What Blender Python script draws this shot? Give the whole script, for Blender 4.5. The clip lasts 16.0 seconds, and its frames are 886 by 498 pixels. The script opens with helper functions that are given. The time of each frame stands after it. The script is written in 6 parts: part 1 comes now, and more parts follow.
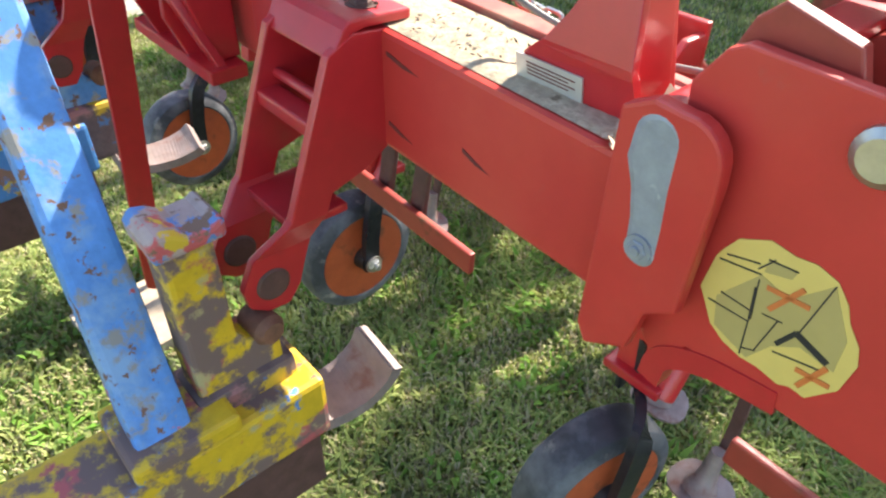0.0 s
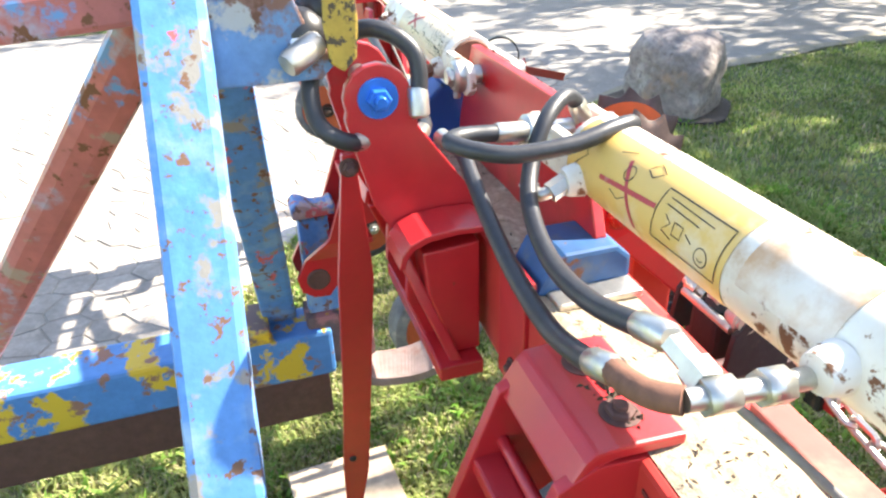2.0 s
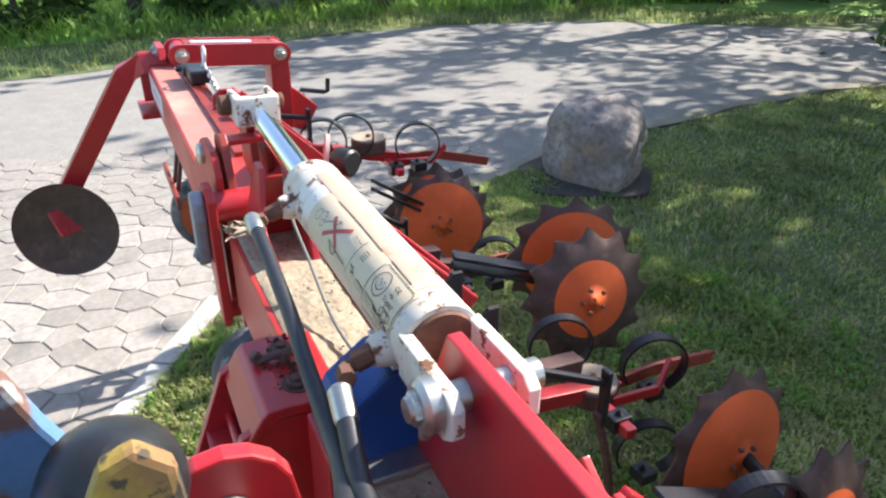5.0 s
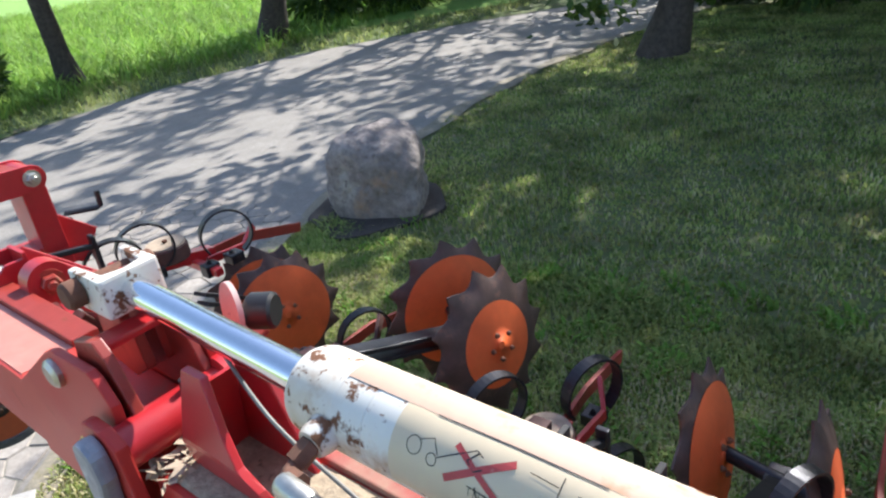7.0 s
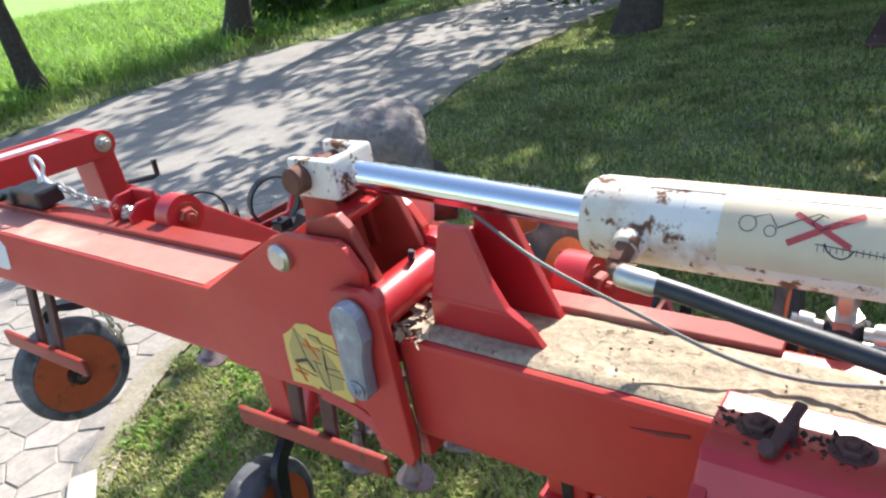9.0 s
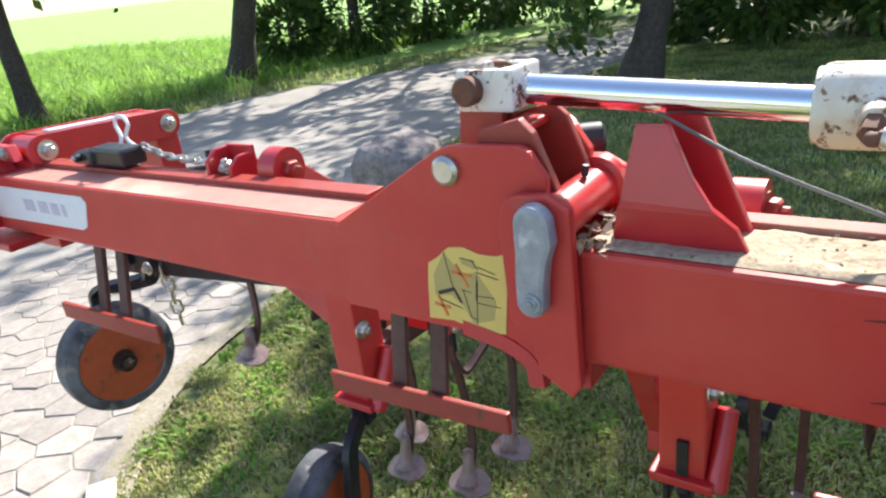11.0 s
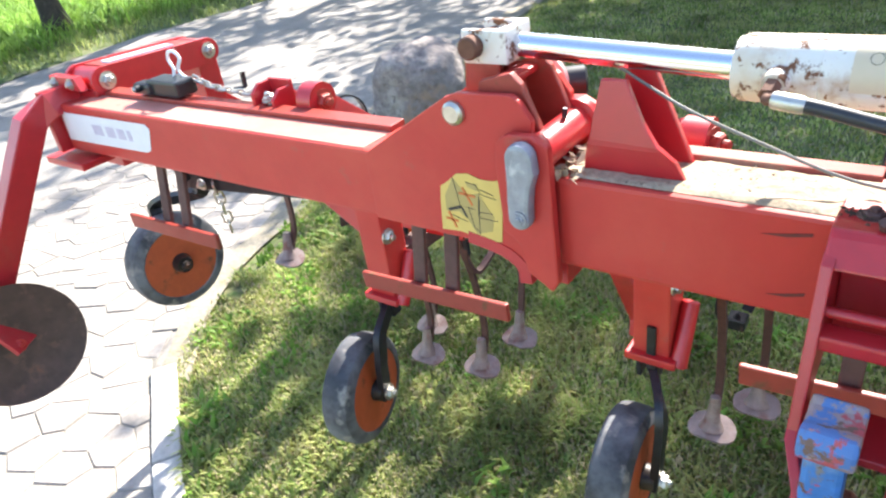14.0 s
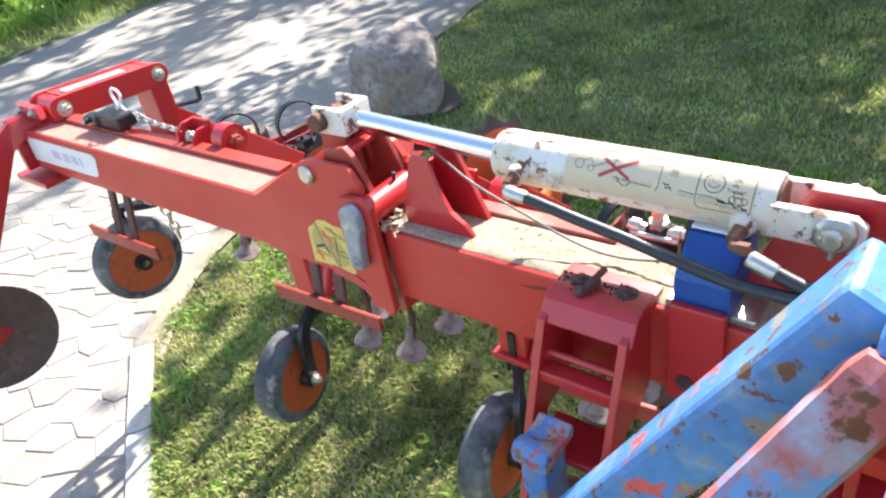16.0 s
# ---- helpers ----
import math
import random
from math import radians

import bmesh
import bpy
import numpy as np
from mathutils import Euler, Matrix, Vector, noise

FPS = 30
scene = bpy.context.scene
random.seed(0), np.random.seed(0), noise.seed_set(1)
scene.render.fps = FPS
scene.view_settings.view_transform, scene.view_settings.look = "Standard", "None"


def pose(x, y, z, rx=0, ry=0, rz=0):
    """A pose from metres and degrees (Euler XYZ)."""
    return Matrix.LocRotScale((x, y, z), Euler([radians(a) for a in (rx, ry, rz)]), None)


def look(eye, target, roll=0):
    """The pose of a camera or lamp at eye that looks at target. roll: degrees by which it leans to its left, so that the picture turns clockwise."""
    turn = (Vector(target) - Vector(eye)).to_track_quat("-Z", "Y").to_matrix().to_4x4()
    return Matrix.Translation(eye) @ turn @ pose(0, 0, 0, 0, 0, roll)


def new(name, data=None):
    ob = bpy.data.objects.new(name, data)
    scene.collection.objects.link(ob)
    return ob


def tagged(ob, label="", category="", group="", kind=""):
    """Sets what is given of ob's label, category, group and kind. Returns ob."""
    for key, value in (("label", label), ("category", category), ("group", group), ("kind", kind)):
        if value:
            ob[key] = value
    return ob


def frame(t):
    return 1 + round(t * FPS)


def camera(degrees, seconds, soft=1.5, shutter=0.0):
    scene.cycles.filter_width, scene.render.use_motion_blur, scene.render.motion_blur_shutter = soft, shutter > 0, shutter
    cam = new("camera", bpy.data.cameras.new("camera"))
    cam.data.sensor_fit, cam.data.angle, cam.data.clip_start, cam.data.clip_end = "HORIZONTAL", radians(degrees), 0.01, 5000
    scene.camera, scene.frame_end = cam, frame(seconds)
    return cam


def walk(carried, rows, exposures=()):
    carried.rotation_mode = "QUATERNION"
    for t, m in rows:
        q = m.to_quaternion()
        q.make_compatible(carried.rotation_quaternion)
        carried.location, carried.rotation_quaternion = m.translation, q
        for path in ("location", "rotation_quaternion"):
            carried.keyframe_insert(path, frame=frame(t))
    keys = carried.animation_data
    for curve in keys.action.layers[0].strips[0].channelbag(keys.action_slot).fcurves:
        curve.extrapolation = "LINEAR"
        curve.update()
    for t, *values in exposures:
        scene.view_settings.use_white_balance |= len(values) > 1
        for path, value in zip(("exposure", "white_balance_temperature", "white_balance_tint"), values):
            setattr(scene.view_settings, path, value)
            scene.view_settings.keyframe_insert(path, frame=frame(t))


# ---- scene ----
cam = camera(64.91, 16.0, soft=2.3)
PATH = [
    (0, (0.9794, -0.3641, 1.3112), (-0.0451, 0.5402, 0.2180), 0.84),
    (0.5, (0.8960, -0.3266, 1.3268), (-0.2879, 0.4117, 0.2705), 3.17),
    (1, (0.8449, -0.2834, 1.3624), (-0.4652, 0.3160, 0.3691), 1.76),
    (1.5, (0.7991, -0.2286, 1.4025), (-0.5904, 0.2894, 0.4733), 1.13),
    (2, (0.7409, -0.2063, 1.4343), (-0.7171, 0.2375, 0.5742), -1.84),
    (2.5, (0.6616, -0.2176, 1.4591), (-0.7933, 0.3371, 0.6603), -1.69),
    (3, (0.5824, -0.1900, 1.4845), (-0.8840, 0.3864, 0.7230), 0.45),
    (3.2, (0.5465, -0.1701, 1.4979), (-0.9273, 0.4001, 0.7461), 0.70),
    (5.3, (0.1648, -0.0763, 1.5041), (-1.2045, 0.6630, 0.7036), 1.27),
    (5.5, (0.1171, -0.0880, 1.5078), (-1.2249, 0.7099, 0.7174), 2.13),
    (6, (0.0303, -0.1140, 1.5219), (-1.2271, 0.7962, 0.7138), 1.04),
    (6.5, (-0.0651, -0.1227, 1.5188), (-1.2561, 0.8657, 0.7021), -1.75),
    (7, (-0.1515, -0.1423, 1.5182), (-1.2125, 1.0208, 0.7540), -8.13),
    (7.5, (-0.2179, -0.1873, 1.4980), (-1.0682, 1.1211, 0.7058), -7.57),
    (8, (-0.2515, -0.2745, 1.4838), (-1.0281, 1.0686, 0.6742), -7.48),
    (8.5, (-0.2768, -0.3489, 1.4712), (-1.2173, 0.8920, 0.6725), -10.28),
    (9, (-0.3093, -0.3968, 1.4559), (-1.2980, 0.8184, 0.6759), -10.36),
    (9.2, (-0.3225, -0.4279, 1.4539), (-1.3321, 0.7818, 0.6925), -10.47),
    (11.3, (-0.4865, -0.5744, 1.3097), (-1.4350, 0.7396, 0.6492), -6.47),
    (11.5, (-0.4896, -0.5919, 1.2984), (-1.4307, 0.7007, 0.5870), -5.99),
    (12, (-0.4831, -0.6312, 1.2950), (-1.3876, 0.6469, 0.5134), -5.29),
    (12.5, (-0.4536, -0.6515, 1.3224), (-1.4024, 0.5829, 0.5233), -5.23),
    (13, (-0.4201, -0.6511, 1.3645), (-1.3987, 0.5479, 0.5477), -7.24),
    (13.5, (-0.3836, -0.6715, 1.3959), (-1.3682, 0.4861, 0.5280), -8.05),
    (14, (-0.3493, -0.6827, 1.4413), (-1.3225, 0.4827, 0.5710), -8.99),
    (14.5, (-0.3166, -0.6907, 1.4736), (-1.2927, 0.4867, 0.6229), -8.03),
    (15, (-0.2567, -0.6889, 1.5203), (-1.2212, 0.4345, 0.5874), -7.84),
    (15.5, (-0.1652, -0.6482, 1.5757), (-1.1296, 0.4514, 0.6148), -9.37),
    (16, (-0.0334, -0.6104, 1.6255), (-1.0215, 0.4737, 0.6709), -10.51),
]
EXPOSURES = [(0.0, 1.8, 6800, 10), (0.5, 2.05, 7200, 10), (1.5, 2.25, 7050, 10), (2.5, 2.0, 7000, 10), (3.2, 1.8, 7000, 10), (5.5, 1.0, 6250, 10), (7.0, 0.95, 6200, 10), (9.0, 1.15, 6350, 10), (11.5, 1.4, 6500, 10), (13.0, 1.85, 6550, 10), (14.2, 1.92, 6550, 10), (16.0, 1.7, 6600, 10)]
walk(cam, [(t, look(eye, target, roll)) for t, eye, target, roll in PATH], exposures=EXPOSURES)

# ---- light: high sun behind the machine, blue sky ----
SUN_AZ, SUN_EL = -5.0, 41.0      # degrees from +y towards +x, and above the horizon
world = bpy.data.worlds.new("sky")
scene.world = world
world.use_nodes = True
wn = world.node_tree
sky = wn.nodes.new("ShaderNodeTexSky")
sky.sky_type, sky.sun_disc = 'NISHITA', False
sky.sun_elevation, sky.sun_rotation = radians(SUN_EL), radians(SUN_AZ)
wn.nodes["Background"].inputs["Strength"].default_value = 0.14
wn.links.new(sky.outputs["Color"], wn.nodes["Background"].inputs["Color"])
SUN_WAY = Vector((math.sin(radians(SUN_AZ)) * math.cos(radians(SUN_EL)), math.cos(radians(SUN_AZ)) * math.cos(radians(SUN_EL)), math.sin(radians(SUN_EL))))
sun = new("sun", bpy.data.lights.new("sun", 'SUN'))
sun.data.energy, sun.data.angle, sun.data.color = 5.0, radians(0.6), (1.0, 0.95, 0.87)
sun.matrix_world = look(SUN_WAY * 30, (0, 0, 0))


# ---- materials ----
def mat(name, colour, rough=0.5, metal=0.0, grain=40.0, vary=0.15, bump=0.1, patches=(), spec=0.5, big=None, coat=0.0, each=0.0):
    """Paint or bare stuff: colour with grain at two scales, then patches (colour, scale, threshold, softness, roughness) laid over it."""
    m = bpy.data.materials.new(name)
    m.use_nodes = True
    t = m.node_tree
    n, l = t.nodes, t.links
    b = n["Principled BSDF"]
    co = n.new("ShaderNodeTexCoord")

    def noise_at(scale, detail, seed):
        mp = n.new("ShaderNodeMapping")
        mp.inputs["Location"].default_value = (seed * 3.7, seed * 1.9, seed * 5.3)
        l.new(co.outputs["Object"], mp.inputs["Vector"])
        x = n.new("ShaderNodeTexNoise")
        x.inputs["Scale"].default_value, x.inputs["Detail"].default_value, x.inputs["Roughness"].default_value = scale, detail, 0.62
        l.new(mp.outputs["Vector"], x.inputs["Vector"])
        return x.outputs["Fac"]

    def ramp(src, lo, hi, a, c):
        r = n.new("ShaderNodeMapRange")
        r.clamp = True
        for k, v in zip(("From Min", "From Max", "To Min", "To Max"), (lo, hi, a, c)):
            r.inputs[k].default_value = v
        l.new(src, r.inputs["Value"])
        return r.outputs["Result"]

    def mix(fac, a, c, kind="MIX"):
        x = n.new("ShaderNodeMix")
        x.data_type, x.blend_type = "RGBA", kind
        l.new(fac, x.inputs[0])
        for s, v in ((x.inputs[6], a), (x.inputs[7], c)):
            if isinstance(v, tuple):
                s.default_value = (*v, 1)
            else:
                l.new(v, s)
        return x.outputs[2]

    fine, broad = noise_at(grain, 5, 1), noise_at(grain / 9, 3, 2)
    dark = tuple(v * (1 - vary) for v in colour)
    light = tuple(min(1, v * (1 + vary)) for v in colour)
    col = mix(ramp(fine, 0.3, 0.7, 0, 1), dark, light)
    if big:
        col = mix(ramp(broad, 0.42, 0.62, 0, 1), col, big)
    else:
        col = mix(ramp(broad, 0.35, 0.65, 0, 0.45), col, dark)
    ro = ramp(broad, 0.3, 0.7, max(0.02, rough - 0.08), min(1, rough + 0.1))
    me = None
    for i, (pc, scale, th, soft, pr) in enumerate(patches):
        fac = ramp(noise_at(scale, 6, 5 + 2 * i), th, th + soft, 0, 1)
        col = mix(fac, col, pc)
        r = n.new("ShaderNodeMix")
        r.data_type = "FLOAT"
        l.new(fac, r.inputs[0])
        l.new(ro, r.inputs[2])
        r.inputs[3].default_value = pr
        ro = r.outputs[0]
        if metal:
            q = n.new("ShaderNodeMath")
            q.operation = "SUBTRACT"
            q.inputs[0].default_value = metal
            l.new(fac, q.inputs[1])
            q.use_clamp = True
            me = q.outputs[0]
    if each:
        info = n.new("ShaderNodeObjectInfo")
        tone = n.new("ShaderNodeMix")
        tone.data_type, tone.blend_type = "RGBA", "MULTIPLY"
        tone.inputs[0].default_value = 1.0
        l.new(col, tone.inputs[6])
        l.new(ramp(info.outputs["Random"], 0, 1, 1 - each, 1 + each * 0.5), tone.inputs[7])
        col = tone.outputs[2]
    l.new(col, b.inputs["Base Color"])
    l.new(ro, b.inputs["Roughness"])
    b.inputs["Metallic"].default_value = metal
    if me:
        l.new(me, b.inputs["Metallic"])
    b.inputs["Specular IOR Level"].default_value = spec
    b.inputs["Coat Weight"].default_value, b.inputs["Coat Roughness"].default_value = coat, 0.22
    if bump:
        bp = n.new("ShaderNodeBump")
        bp.inputs["Strength"].default_value, bp.inputs["Distance"].default_value = bump, 0.004
        l.new(fine, bp.inputs["Height"])
        l.new(bp.outputs["Normal"], b.inputs["Normal"])
    return m


RUST = (0.16, 0.065, 0.03)
RED = mat("red_paint", (0.47, 0.018, 0.024), 0.36, grain=30, vary=0.1, bump=0.03, patches=[((0.36, 0.05, 0.04), 9, 0.6, 0.15, 0.55), (RUST, 55, 0.72, 0.04, 0.8)], coat=0.4)
FADED = mat("faded_red_paint", (0.50, 0.038, 0.031), 0.42, grain=25, vary=0.07, bump=0.03, patches=[((0.54, 0.062, 0.042), 4, 0.5, 0.2, 0.5), ((0.36, 0.10, 0.07), 13, 0.64, 0.14, 0.65), ((0.2, 0.03, 0.02), 70, 0.74, 0.03, 0.7)], spec=0.35, coat=0.12)
BLEACHED = mat("sun_bleached_red", (0.56, 0.22, 0.17), 0.42, grain=35, vary=0.12, bump=0.1, patches=[((0.62, 0.42, 0.32), 6, 0.55, 0.2, 0.7), ((0.42, 0.09, 0.06), 14, 0.62, 0.1, 0.5)])
BRICK = mat("matt_brick_red", (0.30, 0.038, 0.026), 0.45, grain=40, vary=0.15, bump=0.08, patches=[(RUST, 25, 0.6, 0.1, 0.85)])
WHITE = mat("white_paint_rusting", (0.74, 0.71, 0.64), 0.42, grain=30, vary=0.06, bump=0.06, patches=[((0.62, 0.50, 0.36), 7, 0.46, 0.2, 0.6), ((0.46, 0.29, 0.16), 15, 0.55, 0.14, 0.7), (RUST, 42, 0.58, 0.05, 0.85), ((0.25, 0.13, 0.07), 90, 0.62, 0.04, 0.85)])
STAINED = mat("rust_stained_white", (0.70, 0.63, 0.54), 0.5, grain=30, vary=0.1, bump=0.06, patches=[((0.50, 0.30, 0.16), 11, 0.46, 0.16, 0.75), ((0.30, 0.14, 0.07), 24, 0.54, 0.08, 0.85)])
CHROME = mat("chrome", (0.82, 0.83, 0.86), 0.07, 1.0, grain=60, vary=0.03, bump=0.0)
ZINC = mat("zinc_plated_steel", (0.55, 0.53, 0.48), 0.35, 0.9, grain=80, vary=0.15, bump=0.1)
GREY = mat("galvanised_casting", (0.30, 0.32, 0.36), 0.5, 0.35, grain=60, vary=0.2, bump=0.25, patches=[((0.5, 0.5, 0.5), 30, 0.6, 0.1, 0.5)])
RUSTY = mat("rusty_steel", (0.17, 0.075, 0.045), 0.8, grain=60, vary=0.35, bump=0.3, patches=[((0.27, 0.12, 0.06), 30, 0.58, 0.12, 0.85)])
DISCST = mat("brown_disc_steel", (0.085, 0.05, 0.042), 0.55, 0.2, grain=25, vary=0.3, bump=0.1, patches=[((0.17, 0.08, 0.05), 20, 0.55, 0.15, 0.7)])
DARK = mat("dark_spring_steel", (0.035, 0.035, 0.042), 0.35, 0.5, grain=60, vary=0.3, bump=0.1, patches=[((0.1, 0.06, 0.045), 25, 0.62, 0.1, 0.7)])
BROWN = mat("brown_steel", (0.10, 0.045, 0.038), 0.65, grain=50, vary=0.3, bump=0.2)
SHARE = mat("earth_polished_share", (0.28, 0.215, 0.20), 0.5, 0.2, grain=40, vary=0.25, bump=0.2, patches=[((0.2, 0.1, 0.08), 22, 0.52, 0.15, 0.7)])
ORANGE = mat("orange_paint", (0.70, 0.118, 0.024), 0.68, grain=30, vary=0.1, bump=0.05, patches=[((0.40, 0.08, 0.025), 8, 0.58, 0.3, 0.7), (RUST, 45, 0.70, 0.06, 0.85)])
RIM = mat("dull_orange_rim", (0.44, 0.085, 0.025), 0.6, grain=30, vary=0.15, bump=0.08, patches=[(RUST, 18, 0.58, 0.12, 0.85)])
RUBBER = mat("dusty_black_rubber", (0.045, 0.047, 0.055), 0.6, grain=45, vary=0.3, bump=0.15, patches=[((0.16, 0.165, 0.175), 9, 0.42, 0.22, 0.75), ((0.30, 0.28, 0.25), 16, 0.58, 0.12, 0.85)])
HOSE = mat("black_hose", (0.028, 0.029, 0.034), 0.42, grain=120, vary=0.25, bump=0.08)
BLACK = mat("black_plastic", (0.02, 0.02, 0.022), 0.35, grain=60, vary=0.2, bump=0.03)
BLUE = mat("worn_blue_paint", (0.075, 0.235, 0.55), 0.5, grain=60, vary=0.18, bump=0.18, patches=[((0.19, 0.33, 0.52), 14, 0.50, 0.14, 0.55), ((0.25, 0.235, 0.21), 24, 0.55, 0.07, 0.75), ((0.56, 0.10, 0.10), 18, 0.635, 0.02, 0.6), ((0.17, 0.09, 0.055), 52, 0.59, 0.03, 0.85)])
YELLOW = mat("worn_yellow_paint", (0.62, 0.40, 0.02), 0.5, grain=40, vary=0.15, bump=0.15, patches=[((0.42, 0.09, 0.09), 12, 0.54, 0.04, 0.6), ((0.07, 0.2, 0.46), 16, 0.62, 0.03, 0.6), ((0.17, 0.11, 0.095), 13, 0.475, 0.06, 0.85), ((0.40, 0.33, 0.16), 22, 0.58, 0.08, 0.8)])
REDBLUE = mat("red_paint_over_blue", (0.42, 0.12, 0.11), 0.5, grain=40, vary=0.15, bump=0.12, patches=[((0.30, 0.40, 0.52), 6, 0.53, 0.1, 0.55), ((0.12, 0.26, 0.5), 9, 0.58, 0.04, 0.55), ((0.34, 0.24, 0.19), 13, 0.57, 0.06, 0.7), (RUST, 26, 0.59, 0.04, 0.85)])
BLUEYEL = mat("blue_and_yellow_rail", (0.06, 0.21, 0.50), 0.5, grain=45, vary=0.15, bump=0.15, patches=[((0.55, 0.38, 0.03), 10, 0.52, 0.03, 0.6), ((0.24, 0.13, 0.09), 17, 0.56, 0.04, 0.85), ((0.62, 0.64, 0.62), 8, 0.66, 0.02, 0.6)])
PATCHY = mat("paint_worn_through", (0.40, 0.30, 0.27), 0.6, grain=50, vary=0.2, bump=0.2, patches=[((0.10, 0.22, 0.46), 16, 0.5, 0.03, 0.55), ((0.5, 0.10, 0.10), 20, 0.55, 0.03, 0.6), ((0.60, 0.40, 0.03), 22, 0.6, 0.03, 0.6), ((0.2, 0.12, 0.08), 30, 0.58, 0.04, 0.85)])
RUSTBLUE = mat("rusting_blue_plate", (0.12, 0.24, 0.42), 0.6, grain=50, vary=0.2, bump=0.25, patches=[((0.19, 0.10, 0.075), 9, 0.53, 0.05, 0.85), ((0.36, 0.36, 0.34), 18, 0.58, 0.05, 0.7), ((0.13, 0.06, 0.035), 30, 0.58, 0.05, 0.9)])
OLDYEL = mat("dull_worn_yellow", (0.46, 0.31, 0.05), 0.55, grain=50, vary=0.25, bump=0.2, patches=[((0.28, 0.15, 0.06), 20, 0.5, 0.1, 0.8), ((0.08, 0.06, 0.04), 75, 0.53, 0.05, 0.85)])
SADDLE = mat("worn_dark_blue_saddle", (0.02, 0.085, 0.22), 0.5, grain=40, vary=0.2, bump=0.1, patches=[((0.11, 0.13, 0.15), 10, 0.5, 0.12, 0.7), (RUST, 22, 0.6, 0.06, 0.85)])
# soil made darker, the boulder's shadow painted into the colour
SHADESOIL = mat("soil_with_boulder_shade", (0.075, 0.06, 0.05), 0.95, grain=60, vary=0.4, bump=0.6)
HUB = mat("greasy_dark_hub", (0.03, 0.022, 0.02), 0.45, 0.3, grain=60, vary=0.3, bump=0.15, patches=[((0.14, 0.05, 0.02), 30, 0.6, 0.08, 0.8)])
CABLE = mat("grey_cable", (0.19, 0.185, 0.17), 0.5, grain=100, vary=0.2, bump=0.05)
MAROON = mat("scraped_dark_red", (0.15, 0.03, 0.025), 0.6, grain=60, vary=0.3, bump=0.2)
SANDY = mat("sandy_soil", (0.29, 0.255, 0.19), 0.95, grain=60, vary=0.3, bump=0.6, patches=[((0.20, 0.17, 0.09), 14, 0.55, 0.12, 0.95)])
CHAFF = mat("dark_chaff", (0.055, 0.04, 0.025), 0.9, grain=80, vary=0.4, bump=0)
PINK = mat("faded_pink_plate", (0.56, 0.36, 0.33), 0.5, grain=50, vary=0.1, bump=0.05)
RUSTMIX = mat("rust_with_paint_left", (0.15, 0.10, 0.095), 0.75, grain=45, vary=0.3, bump=0.3, patches=[((0.34, 0.15, 0.15), 14, 0.56, 0.06, 0.7), ((0.55, 0.36, 0.03), 11, 0.60, 0.03, 0.6), ((0.08, 0.18, 0.36), 17, 0.62, 0.03, 0.6)])
DUSTRED = mat("dusty_red_paint", (0.34, 0.075, 0.06), 0.7, grain=40, vary=0.15, bump=0.1, patches=[((0.36, 0.24, 0.17), 9, 0.5, 0.2, 0.9), ((0.42, 0.04, 0.035), 16, 0.58, 0.1, 0.5)])
COBALT = mat("cobalt_blue_paint", (0.008, 0.075, 0.32), 0.42, grain=30, vary=0.1, bump=0.02, patches=[((0.03, 0.03, 0.04), 12, 0.6, 0.1, 0.6)])
BOLTBLUE = mat("blue_anodised_bolt", (0.02, 0.17, 0.62), 0.3, 0.3, grain=60, vary=0.1, bump=0.02)
SOIL = mat("dry_soil_and_chaff", (0.41, 0.325, 0.225), 0.95, grain=110, vary=0.3, bump=0.8, patches=[((0.16, 0.12, 0.075), 55, 0.6, 0.08, 0.95), ((0.54, 0.45, 0.32), 30, 0.58, 0.1, 0.95)])
STICKER = mat("olive_yellow_sticker", (0.66, 0.48, 0.13), 0.45, grain=40, vary=0.06, bump=0.01)
OLIVE = mat("sticker_olive_print", (0.42, 0.32, 0.11), 0.45, grain=40, vary=0.06, bump=0.0)
TAN = mat("weathered_tan_paint", (0.54, 0.37, 0.27), 0.6, grain=30, vary=0.1, bump=0.04, patches=[((0.70, 0.62, 0.50), 14, 0.54, 0.2, 0.5), ((0.45, 0.26, 0.15), 22, 0.62, 0.1, 0.7)])
CREAM = mat("cream_sticker", (0.66, 0.54, 0.37), 0.42, grain=30, vary=0.06, bump=0.02, patches=[((0.5, 0.36, 0.2), 9, 0.62, 0.2, 0.6)])
AMBER = mat("amber_sticker", (0.68, 0.43, 0.12), 0.42, grain=30, vary=0.06, bump=0.02, patches=[((0.72, 0.62, 0.46), 8, 0.56, 0.16, 0.6), ((0.36, 0.19, 0.08), 13, 0.60, 0.12, 0.75)])
INK = mat("black_print", (0.02, 0.018, 0.02), 0.5, bump=0)
REDINK = mat("red_print", (0.46, 0.06, 0.06), 0.6, bump=0, patches=[((0.58, 0.30, 0.24), 60, 0.60, 0.1, 0.6)])
DARKCAST = mat("dull_black_cast_iron", (0.022, 0.022, 0.024), 0.75, grain=60, vary=0.3, bump=0.2, patches=[((0.07, 0.05, 0.04), 30, 0.62, 0.1, 0.9)])
ORINK = mat("orange_print", (0.62, 0.17, 0.04), 0.5, bump=0)
LABEL = mat("white_label", (0.74, 0.74, 0.78), 0.4, grain=30, vary=0.04, bump=0)
LILAC = mat("faint_lilac_print", (0.55, 0.50, 0.62), 0.45, bump=0)
SILVER = mat("silver_name_plate", (0.62, 0.60, 0.56), 0.4, 0.4, grain=50, vary=0.1, bump=0.02)
WOOD = mat("weathered_wood", (0.42, 0.33, 0.24), 0.85, grain=35, vary=0.25, bump=0.3)
